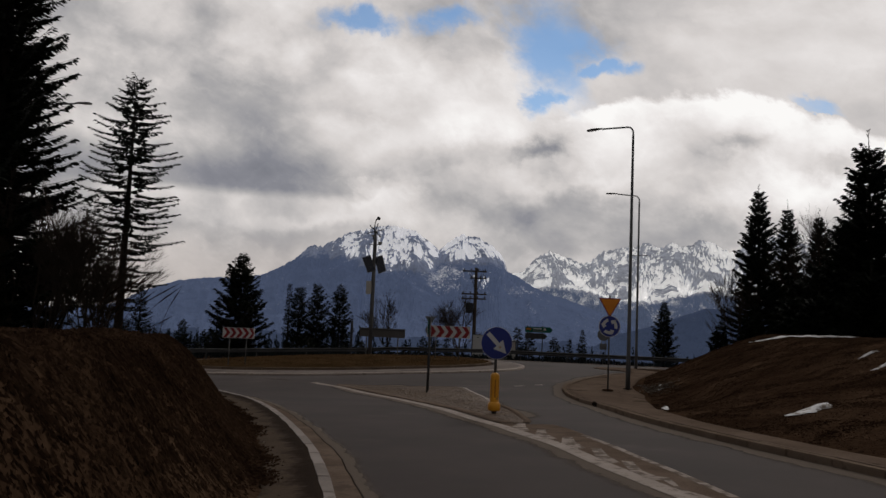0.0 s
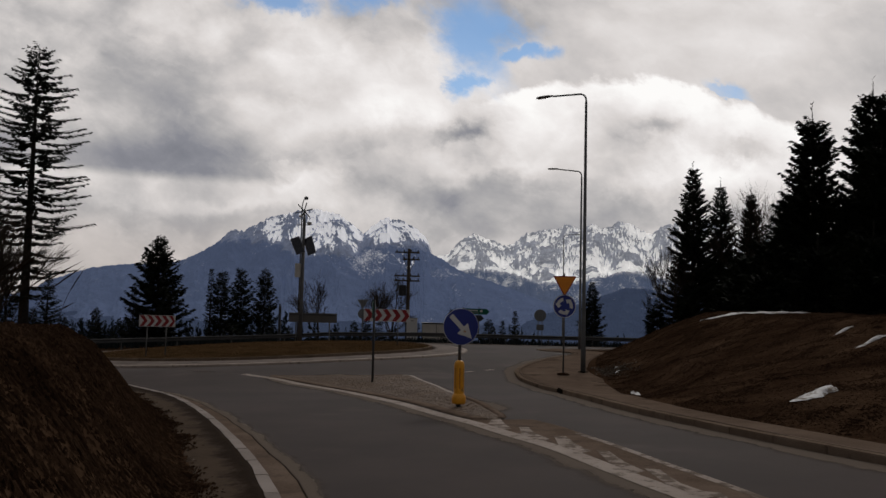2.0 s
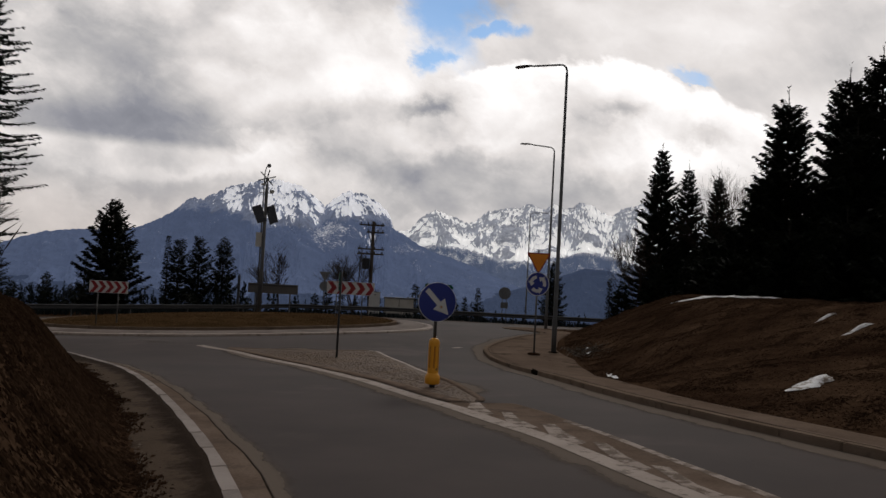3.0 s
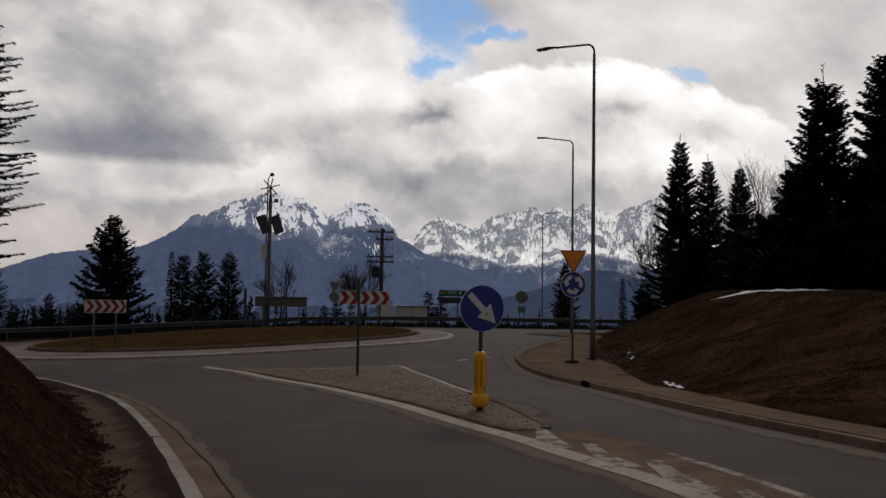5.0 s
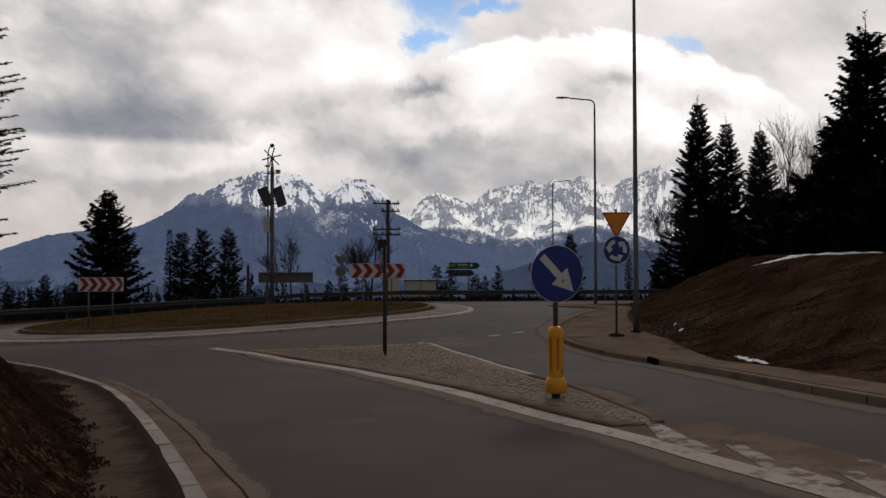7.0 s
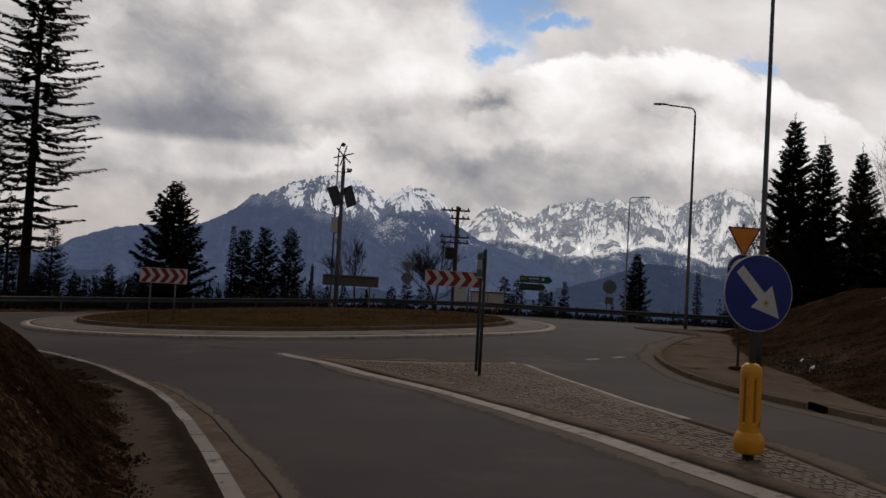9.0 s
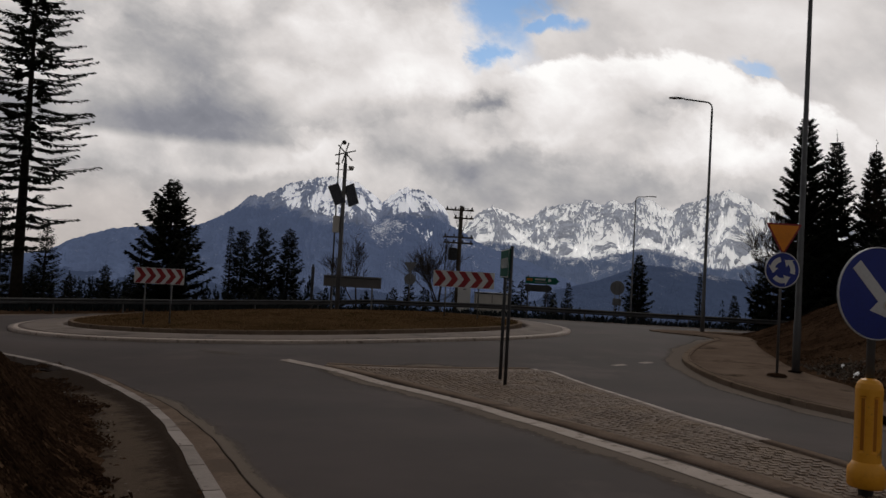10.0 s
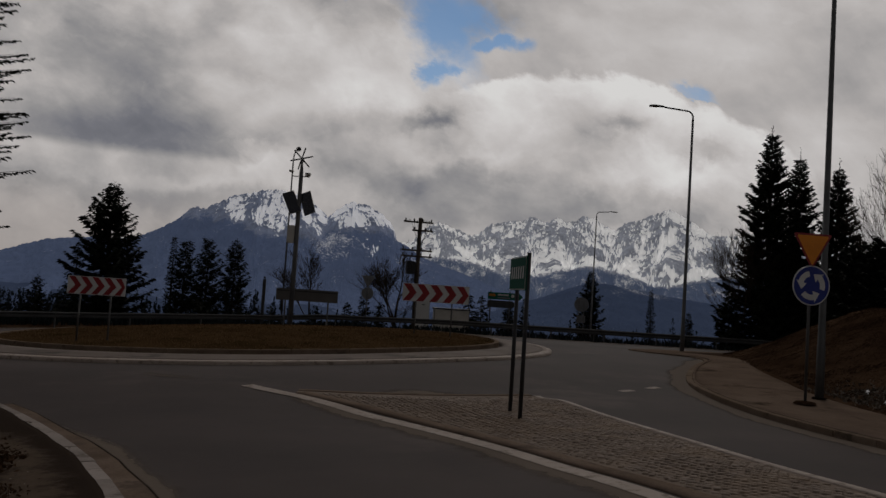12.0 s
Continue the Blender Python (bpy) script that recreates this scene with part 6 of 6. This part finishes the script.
def bare_tree(x, y, top, seed, label, spread=0.5, stems=1, levels=5, name="bare_tree", category="tree", z=None, thick=0.012, forks=3, droop=0.0, fine=0.0):
    """A leafless tree or shrub that forks again and again."""
    g = ground_z(x, y) if z is None else z
    h = top - g
    rnd = random.Random(seed)
    tree = base(name, x, y, g, rnd.uniform(0, 360), label, category)
    trunk_v, trunk_f, v, f = [], [], [], []

    def limb(p, d, L, r, depth, vs, fs):
        r = max(r, fine)
        bend = Vector((rnd.uniform(-1, 1), rnd.uniform(-1, 1), rnd.uniform(-0.3, 0.6))) * 0.16
        pts = [p, p + d * L * 0.5 + bend * L * 0.25, p + (d + bend).normalized() * L]
        s = 5 if depth < 2 else 3
        i0 = len(vs)
        a = d.orthogonal().normalized()
        b = d.cross(a)
        for q, rr in zip(pts, (r, r * 0.8, r * 0.58)):
            vs += [tuple(q + rr * (math.cos(6.283 * k / s) * a + math.sin(6.283 * k / s) * b)) for k in range(s)]
        for k in range(2):
            for e in range(s):
                fs.append((i0 + k * s + e, i0 + k * s + (e + 1) % s, i0 + (k + 1) * s + (e + 1) % s, i0 + (k + 1) * s + e))
        if depth >= levels:
            return
        n = forks + (1 if rnd.random() < 0.5 else 0)
        for k in range(n):
            along = 1.0 if k == 0 else rnd.uniform(0.35, 1.0)
            q = pts[0].lerp(pts[2], along)
            w = spread * (0.35 if k == 0 else 1.0)
            nd = (d + w * Vector((rnd.uniform(-1, 1), rnd.uniform(-1, 1), rnd.uniform(-0.2, 0.55) - droop * depth * 0.2))).normalized()
            limb(q, nd, L * rnd.uniform(0.55, 0.86), r * (0.66 if k == 0 else 0.48), depth + 1, v, f)

    for k in range(stems):
        d = Vector((rnd.uniform(-1, 1) * 0.35 * (stems > 1), rnd.uniform(-1, 1) * 0.35 * (stems > 1), 1)).normalized()
        limb(Vector((rnd.uniform(-0.4, 0.4) * (stems > 1), rnd.uniform(-0.4, 0.4) * (stems > 1), -0.15)), d, h * 0.30, thick * h, 0, trunk_v, trunk_f)
    zmax = max(q[2] for q in v)
    k = h / zmax
    for vs in (trunk_v, v):
        for i, q in enumerate(vs):
            vs[i] = (q[0] * k, q[1] * k, q[2] * k)
    part_mesh("trunk", mesh_of("trunk", trunk_v, trunk_f, BARK), tree)
    part_mesh("crown", mesh_of("crown", v, f, TWIG), tree)
    return tree


# behind the left bank
conifer(-43.1, 75.3, 26.6, 5.6, 11, "tall open fir with thin level limbs in tiers beyond the road", 0.17, 1.5, 0.16, 0.62, 0.46, -3.0, twig=1.15, gap=2.6, hang_most=0.55, inner=0.12, tip=0.03, limbs=(4, 7),
        outline=((0, 0.05, 0.12, 0.36, 0.6, 0.8, 0.93, 1.0), (0.35, 0.62, 0.78, 1.0, 0.84, 0.60, 0.38, 0.16)))
conifer(-16.4, 20.2, 14.5, 3.1, 12, "large dark spruce rising from the bank", 0.08, 4.2, 0.35, 0.62, 0.26, twig=0.66)
conifer(-17.9, 21.5, 13.0, 3.4, 13, "large dark spruce rising from the bank", 0.03, 4.0, 0.35, 0.66, 0.24, twig=0.66)
conifer(-15.6, 21.6, 3.9, 2.1, 17, "low dark spruce at the foot of the larger ones", 0.0, 3.2, 0.3, 0.6, twig=0.7)
conifer(-17.2, 18.9, 3.6, 2.2, 18, "low dark spruce at the foot of the larger ones", 0.0, 3.2, 0.3, 0.6, twig=0.7)
conifer(-50.0, 80.5, 14.6, 3.0, 16, "thin half-bare fir behind the taller one", 0.25, 1.4, -0.02, 0.5, 0.2, -4.0, twig=1.2, gap=3.4, hang_most=0.25, inner=0.2)
conifer(-41.8, 77.0, 4.6, 2.2, 14, "young spruce beside the tall fir", 0.05, 1.2, 0.2, 0.8, z=-3.5)
conifer(-47.0, 79.0, 7.0, 2.6, 15, "young spruce beside the tall fir", 0.05, 1.2, 0.2, 0.8, z=-3.5)
bare_tree(-14.0, 20.0, 6.0, 3, "leafless grey-brown shrub with upright shoots on the bank", 0.5, 9, 5, "shrub", "shrub", thick=0.008, fine=0.004)
bare_tree(-12.9, 20.4, 4.6, 4, "leafless shrub with a few dead leaves on the bank", 0.55, 9, 5, "shrub", "shrub", thick=0.008, fine=0.004)
bare_tree(-15.2, 21.2, 6.6, 5, "thin leafless sapling on the bank", 0.4, 3, 4, "sapling", "tree", thick=0.008)
# past the roundabout
conifer(-26.0, 64.5, 7.2, 3.3, 21, "dark full-skirted spruce beyond the guardrail", 0.02, 2.4, 0.18, 0.72, twig=1.1)
conifer(-28.6, 66.0, 3.2, 1.3, 22, "small dark spruce beside the larger one", 0.03, 1.2, 0.2, 0.8)
for k, (x, t, r, s) in enumerate(((-38.2, 6.6, 1.0, 31), (-37.0, 6.3, 2.7, 32), (-34.3, 6.7, 2.9, 33), (-31.2, 6.9, 2.6, 34))):
    conifer(x, 115.0 + k, t, r, s, "far dark fir with a flattened top standing below the road", 0.06, 1.15, -0.22, 0.46, None, -7.5, "firs beyond the roundabout", twig=1.6, gap=1.35)
conifer(22.4, 150.0, 7.2, 3.3, 35, "far dark fir standing below the road", 0.05, 0.9, 0.1, 0.6, None, -9.0, "firs beyond the roundabout", twig=1.9)
conifer(33.0, 150.0, 4.7, 1.5, 36, "slender far fir standing below the road", 0.05, 0.9, 0.1, 0.7, None, -9.0, "firs beyond the roundabout", twig=1.6)
bare_tree(-13.5, 68.5, 4.9, 41, "leafless round-crowned tree behind the guardrail", 0.66, 1, 6, z=-2.0, thick=0.016, forks=3, fine=0.008)
bare_tree(-8.1, 76.0, 5.6, 42, "leafless tree beside the power pole", 0.72, 1, 6, z=-2.6, thick=0.016, forks=3, fine=0.008)
# low firs and bushes just behind the guardrail
LOW = "low firs behind the guardrail"
for x, y, t, r, s in ((-10.5, 76.0, 1.2, 1.0, 91), (-9.3, 76.5, 0.4, 1.2, 92), (-12.2, 80.0, 0.2, 1.1, 93), (-2.3, 76.0, 1.7, 1.2, 94), (-1.2, 77.0, 1.5, 1.1, 95), (1.2, 80.0, 0.8, 1.4, 96),
                      (5.0, 100.0, 1.5, 1.3, 97), (3.4, 100.0, 0.3, 1.0, 98), (26.3, 110.0, 1.2, 1.7, 99), (-52.6, 110.0, 0.6, 2.6, 101), (-49.2, 95.0, -0.6, 1.8, 102),
                      (-42.7, 95.0, -0.5, 1.6, 103), (-17.7, 76.0, -0.4, 1.2, 104), (-29.6, 76.0, 0.4, 1.3, 105), (-22.6, 74.0, -0.2, 1.4, 106), (-38.6, 88.0, -0.2, 2.0, 107), (-56.0, 100.0, 0.3, 2.4, 108)):
    conifer(x, y, t, r, s, "low dark fir behind the guardrail", 0.02, 1.3, 0.1, 0.7, None, -0.16 * max(y - 69, 0) - 1.2, LOW, twig=1.3)
# the wood on the right bank
WOOD = "spruces on the far bank"
for x, y, t, r, s, z in ((18.4, 69.6, 15.1, 3.9, 51, -1.3), (21.3, 71.5, 14.0, 3.1, 52, -1.3), (23.3, 69.9, 13.0, 3.1, 53, -1.3), (25.8, 72.0, 8.6, 3.0, 54, -1.3)):
    conifer(x, y, t, r, s, "dark spruce with layered drooping limbs", 0.02, 4.2, 0.32, 0.85, None, z, WOOD, twig=0.95, gap=1.25, leader=0.7)
for x, y, t, r, s in ((17.5, 43.8, 13.4, 2.9, 61), (20.2, 43.0, 14.6, 3.1, 62), (16.3, 46.5, 7.0, 2.6, 63), (17.3, 45.6, 9.6, 2.5, 87), (19.2, 40.2, 11.2, 2.8, 64), (22.8, 44.5, 16.4, 3.4, 65), (24.0, 39.5, 15.0, 3.3, 66),
                      (21.0, 36.5, 11.8, 2.9, 67), (18.4, 48.2, 8.4, 2.5, 68), (26.5, 35.0, 15.5, 3.3, 69), (15.3, 47.5, 6.2, 2.2, 81), (14.9, 44.0, 5.0, 2.0, 82),
                      (16.4, 41.0, 6.0, 2.3, 83), (16.5, 52.0, 6.4, 2.6, 84), (17.4, 37.5, 6.5, 2.4, 85), (18.2, 34.0, 7.5, 2.6, 86), (19.6, 50.5, 7.6, 2.8, 88), (22.0, 49.0, 9.0, 3.0, 89), (18.0, 57.0, 6.2, 2.8, 90), (21.5, 56.0, 7.0, 3.0, 116), (25.0, 53.0, 10.0, 3.2, 117)):
    conifer(x, y, t, r, s, "dense dark spruce rising from the roadside bank", 0.0, 3.8, 0.30, 0.70, None, None, WOOD, twig=0.98, leader=1.0)
for x, y, t, r, s in ((14.6, 66.5, 2.6, 1.5, 111), (17.2, 66.0, 4.4, 2.0, 112), (19.8, 66.5, 5.0, 2.1, 113), (22.4, 66.0, 5.2, 2.2, 114), (25.0, 66.5, 6.0, 2.3, 115)):
    conifer(x, y, t, r, s, "low dense spruce at the edge of the wood", 0.0, 2.2, 0.3, 0.65, None, -1.3, WOOD, twig=1.4)
bare_tree(18.9, 54.0, 10.6, 71, "pale leafless tree among the spruces", 0.55, 2, 6, thick=0.008, fine=0.005)
bare_tree(16.2, 68.0, 8.0, 72, "thin leafless tree before the spruces", 0.5, 3, 5, thick=0.005, z=-1.6, fine=0.008)


def far_wood():
    """Small conifers and bushes below the far road edge."""
    rnd = np.random.default_rng(9)
    V, F = [], []
    for k in range(210):
        x = rnd.uniform(-75, 62) if k < 90 else rnd.uniform(-75, -22)
        y = rnd.uniform(78, 150)
        top = rnd.uniform(-2.4, -0.6) + (rnd.random() < 0.10) * rnd.uniform(0.6, 2.0)
        if x < -15:
            top -= 0.3
        zb = -0.16 * (y - 63) - 1.0
        h = max(top - zb, 1.0)
        r = h * rnd.uniform(0.14, 0.24)
        n = 64
        f = rnd.uniform(0.05, 1.0, n) ** 0.8
        a = rnd.uniform(0, 6.283, n)
        L = r * (1 - f) + 0.12
        p = np.stack([x + 0 * f, y + 0 * f, zb + h * f], -1)
        e = p + np.stack([np.cos(a) * L, np.sin(a) * L, -0.18 * L], -1)
        w = np.stack([-np.sin(a), np.cos(a), 0 * a], -1) * (0.22 * L + 0.06)[:, None]
        for q in range(n):
            i = len(V)
            V += [p[q] + [0, 0, 0.12 * h / 8], e[q] + w[q], e[q] - w[q], p[q] - [0, 0, 0.25 * h / 8 + 0.1]]
            F.append((i, i + 1, i + 3, i + 2))
    ob = new("far_wood", quick_mesh("far_wood", np.array(V), np.array(F), FAR_TREE))
    tagged(ob, "band of small dark conifers and bushes below the far road edge", "woodland", kind="stuff")


def blades(name, xy, height, width, mat, label, seed, zf=None, lean=0.5):
    """Many thin tapered blades standing on the ground."""
    rnd = np.random.default_rng(seed)
    n = len(xy)
    z = zf(xy[:, 0], xy[:, 1])
    h = height * rnd.uniform(0.45, 1.25, n) if np.isscalar(height) else height * rnd.uniform(0.6, 1.2, n)
    a = rnd.uniform(0, 6.283, n)
    d = np.stack([np.cos(a), np.sin(a)], -1)
    bend = (rnd.uniform(0.1, 1.0, n) * lean * h)[:, None]
    b = rnd.uniform(0, 6.283, n)
    # blades droop downhill
    e = 0.15
    gx, gy = zf(xy[:, 0] + e, xy[:, 1]) - z, zf(xy[:, 0], xy[:, 1] + e) - z
    gl = np.hypot(gx, gy) + 0.03
    out = np.stack([0.9 * np.cos(b) - 0.7 * gx / gl, 0.9 * np.sin(b) - 0.7 * gy / gl], -1) * bend
    w = (width * rnd.uniform(0.6, 1.3, n))[:, None]
    p0, p1 = xy - d * w, xy + d * w
    # the tips follow the slope
    fall = (gx * out[:, 0] + gy * out[:, 1]) / e
    rest = np.maximum(1 - 0.3 * lean, 0.12)
    V = np.stack([np.column_stack([p0, z - 0.02]), np.column_stack([p1, z - 0.02]), np.column_stack([xy + d * w * 0.6 + out * 0.4, z + h * 0.6 + 0.4 * fall]), np.column_stack([xy + out, z + h * rest + fall])], 1).reshape(-1, 3)
    o = np.arange(n) * 4
    F = np.stack([o, o + 1, o + 2, o + 3], -1)
    ob = new(name, quick_mesh(name, V, F, mat))
    return tagged(ob, label, "grass", kind="stuff")


def build_grass():
    rnd = np.random.default_rng(3)
    # left bank, thick near the lane
    x, y = rnd.uniform(-14, 0.5, 580000), rnd.uniform(1, 28, 580000)
    d = offset(KERB_LEFT[:84], x, y)
    creep = 0.66 - 0.16 * ripple(x, y, 1.7, 2.0) - 0.14 * ripple(x, y, 4.3, 1.0)
    keep = (d > creep + 0.30 * rnd.random(len(x))) & (d < 7.5) & (rnd.random(len(x)) < np.where(d < 4, 1.0, 0.5))
    tuft = ripple(x, y, 3.1) + ripple(x, y, 7.3, 1.0)
    keep &= rnd.random(len(x)) < 0.95 + 0.15 * tuft
    xy = np.stack([x[keep], y[keep]], -1)
    blades("dry_grass", xy, 0.040 + 0.035 * np.clip(tuft[keep], 0, 1), 0.0014, GRASS, "matted dry brown grass on the near bank", 1, lambda px, py: np.maximum(land(px, py), level(px, py) + np.where(offset(KERB_LEFT[:84], px, py) < 1.1, 0.07, -1.0)), 1.9)
    x, y = rnd.uniform(3.6, 14, 260000), rnd.uniform(11, 50, 260000)
    foot = bank_foot(y)
    tuft = ripple(x, y, 1.7) + ripple(x, y, 4.1, 1.0)
    keep = (x > foot + 0.1) & (x < 13.5) & (rnd.random(len(x)) < 0.75 + 0.25 * tuft)
    xy = np.stack([x[keep], y[keep]], -1)
    blades("bank_grass", xy, 0.022 + 0.02 * np.clip(tuft[keep], 0, 1), 0.0035, GRASS, "flattened dry brown grass on the far bank", 2, land, 3.5)
    a, r = rnd.uniform(0, 6.283, 34000), R_LAWN * np.sqrt(rnd.uniform(0, 0.985, 34000)) - 0.1
    x, y = CX + r * np.cos(a), CY + r * np.sin(a)
    blades("lawn_grass", np.stack([x, y], -1), 0.05, 0.012, LAWN_BLADE, "short dry yellow-brown grass of the central island", 3,
           lambda px, py: level(px, py) + 0.20 + 0.30 * (1 - (np.hypot(px - CX, py - CY) / R_LAWN) ** 2), 0.7)
    # tall dead stalks on the crest of the left bank
    for k in range(16):
        rs = random.Random(100 + k)
        x, y = rs.uniform(-9.6, -8.2), rs.uniform(13.2, 15.6)
        g = ground_z(x, y)
        L = rs.uniform(0.7, 1.5)
        s = base("dead_stalk", x, y, g, 0, "tall dead grass stalk leaning over the bank", "grass", "dead stalks on the bank")
        lean = rs.uniform(0.15, 0.8)
        pts = [(lean * L * f * f, 0.1 * f, L * (f - 0.18 * lean * f * f)) for f in np.linspace(0, 1, 7)]
        part("stem", tube(pts, [0.006, 0.0055, 0.005, 0.0045, 0.004, 0.0035, 0.002], 5), GRASS, s)
        a, b = Vector(pts[4]), Vector(pts[6])
        plume = [a.lerp(b, f) + Vector((rs.uniform(-0.004, 0.004), rs.uniform(-0.004, 0.004), 0)) for f in (0, 0.2, 0.4, 0.6, 0.8, 1.15)]
        part("plume", tube([tuple(p) for p in plume], [0.004, 0.011, 0.008, 0.012, 0.007, 0.001], 6), GRASS, s)


def snow_patch(name, x, y, lx, ly, turn, seed, label, thick=0.06):
    """A thin remnant of snow that follows the ground, with a ragged rim."""
    rnd = random.Random(seed)
    n, m = 40, 7
    V, F = [], []
    ph = [rnd.uniform(0, 6.28) for _ in range(4)]
    ca, sa = math.cos(radians(turn)), math.sin(radians(turn))
    for j in range(m):
        f = j / (m - 1)
        for i in range(n):
            a = 6.283 * i / n
            rag = 1 + 0.22 * math.sin(2 * a + ph[0]) + 0.14 * math.sin(5 * a + ph[1]) + 0.07 * math.sin(11 * a + ph[2])
            px, py = lx * f * rag * math.cos(a), ly * f * rag * math.sin(a)
            wx, wy = x + px * ca - py * sa, y + px * sa + py * ca
            V.append((wx, wy, max(ground_z(wx, wy), float(level(wx, wy))) + 0.02 + thick * (1 - f ** 3) - 0.015 * f + 0.012 * math.sin(7 * px + 5 * py)))
    for j in range(m - 1):
        for i in range(n):
            F.append((j * n + i, j * n + (i + 1) % n, (j + 1) * n + (i + 1) % n, (j + 1) * n + i))
    ob = new(name, mesh_of(name, V, F, SNOW, True))
    return tagged(ob, label, "snow")


def rail_scrub():
    """Low dark scrub crowding behind the guardrail."""
    rnd = np.random.default_rng(12)
    n = 14000
    a, r = np.radians(rnd.uniform(84, 200, n)), 20.0 + 3.2 * rnd.random(n)
    x, y = CX + r * np.cos(a), CY + r * np.sin(a)
    far = rnd.random(n) < 0.3
    x[far], y[far] = rnd.uniform(-10, 30, far.sum()), 64.2 + 3.0 * rnd.random(far.sum()) + 0.06 * np.clip(x[far], 0, 30)
    tall = 0.42 + 0.16 * ripple(x, y, 0.9) + 0.12 * ripple(x, y, 2.3, 1.0)
    ob = blades("rail_scrub", np.stack([x, y], -1), tall, 0.05, FAR_TREE, "low dark scrub and dead weeds behind the guardrail", 13, land, 0.5)
    tagged(ob, "low dark scrub and dead weeds behind the guardrail", "scrub", kind="stuff")


far_wood()
rail_scrub()
build_grass()
snow_patch("snow_patch", 5.85, 16.95, 0.56, 0.30, 32, 1, "melting patch of dirty snow on the bank")
snow_patch("snow_patch", 3.90, 24.1, 1.35, 0.10, 80, 2, "narrow strip of old snow at the foot of the bank", 0.03)
snow_patch("snow_patch", 12.2, 37.8, 1.8, 0.42, -18, 3, "long strip of snow along the crest of the bank", 0.05)
snow_patch("snow_patch", 9.86, 24.36, 0.42, 0.07, 20, 6, "thin scrap of snow among the grass near the crest", 0.03)
snow_patch("snow_patch", 9.40, 21.8, 0.45, 0.10, 25, 7, "thin scrap of snow among the grass near the crest", 0.03)
snow_patch("snow_patch", 4.75, 31.4, 0.26, 0.09, 60, 4, "small patch of snow among dead leaves beside the lamp", 0.02)
snow_patch("snow_patch", 4.95, 32.6, 0.20, 0.05, 70, 5, "scrap of snow among dead leaves", 0.02)


def leaf_litter():
    rnd = np.random.default_rng(8)
    n = 900
    xy = np.stack([rnd.normal(4.85, 0.30, n), rnd.normal(32.3, 0.9, n)], -1)
    blades("leaf_litter", xy, 0.06, 0.035, PEBBLE, "pale dead leaves and rubble beside the street lamp", 4, lambda px, py: np.maximum(land(px, py), level(px, py) + 0.09), 1.2)


leaf_litter()


def scatter(name, n, xs, ys, keep, size, mat, label, category, seed, flat=0.6, lift=0.075):
    """Many small rough lumps lying on the ground, in one object."""
    rnd = np.random.default_rng(seed)
    x, y = rnd.uniform(*xs, n), rnd.uniform(*ys, n)
    k = keep(x, y, rnd)
    x, y = x[k], y[k]
    n = len(x)
    z = np.maximum(land(x, y), level(x, y) + lift)
    shape = np.array([(1, 0, 0), (0.3, 0.9, 0), (-0.8, 0.5, 0), (-0.7, -0.6, 0), (0.4, -0.9, 0), (0.05, 0.0, 1.0)], float)
    r = size * rnd.uniform(0.35, 1.6, n) ** 1.5
    a = rnd.uniform(0, 6.283, n)
    P = shape[None] * rnd.uniform(0.6, 1.3, (n, 6, 1))
    X = x[:, None] + r[:, None] * (P[:, :, 0] * np.cos(a)[:, None] - P[:, :, 1] * np.sin(a)[:, None])
    Y = y[:, None] + r[:, None] * (P[:, :, 0] * np.sin(a)[:, None] + P[:, :, 1] * np.cos(a)[:, None])
    Z = z[:, None] + r[:, None] * (P[:, :, 2] * flat - 0.12)
    V = np.stack([X, Y, Z], -1).reshape(-1, 3)
    o = (np.arange(n) * 6)[:, None, None]
    F = (np.array([(0, 1, 5), (1, 2, 5), (2, 3, 5), (3, 4, 5), (4, 0, 5)])[None] + o).reshape(-1, 3)
    return tagged(new(name, quick_mesh(name, V, F, mat)), label, category, kind="stuff")


def on_path(x, y, rnd):
    d = offset(KERB_LEFT, x, y)
    return (d > 0.20) & (d < 1.25) & (rnd.random(len(x)) < 0.35 + 0.65 * (ripple(x, y, 2.3) > 0))


scatter("gravel", 16000, (-12, 1), (2, 26), on_path, 0.011, PEBBLE, "loose gravel and bark crumbs on the dirt path", "gravel", 21)
scatter("clods", 9000, (-12, 1), (2, 26), on_path, 0.020, EARTH, "dark crumbs of soil along the dirt path", "soil", 22, 0.45)
scatter("kerb_crumbs", 5200, (-12, 1), (2, 26), lambda x, y, rnd: (lambda d: (d > 0.02) & (d < 0.21) & (rnd.random(len(x)) < np.where(d > 0.13, 0.9, 0.06) * (0.4 + 0.6 * (ripple(x, y, 2.1) > 0.1))))(offset(KERB_LEFT, x, y)), 0.014, EARTH,
        "crumbs of dark soil spilling over the kerb", "soil", 24, 0.6, 0.124)
scatter("bank_clods", 2600, (3.6, 12), (12, 46), lambda x, y, rnd: (x > bank_foot(y)) & (x < bank_foot(y) + 0.3 + 4 * rnd.random(len(x)) ** 2), 0.045, EARTH,
        "dark clods of earth at the foot of the bank", "soil", 23, 0.6)
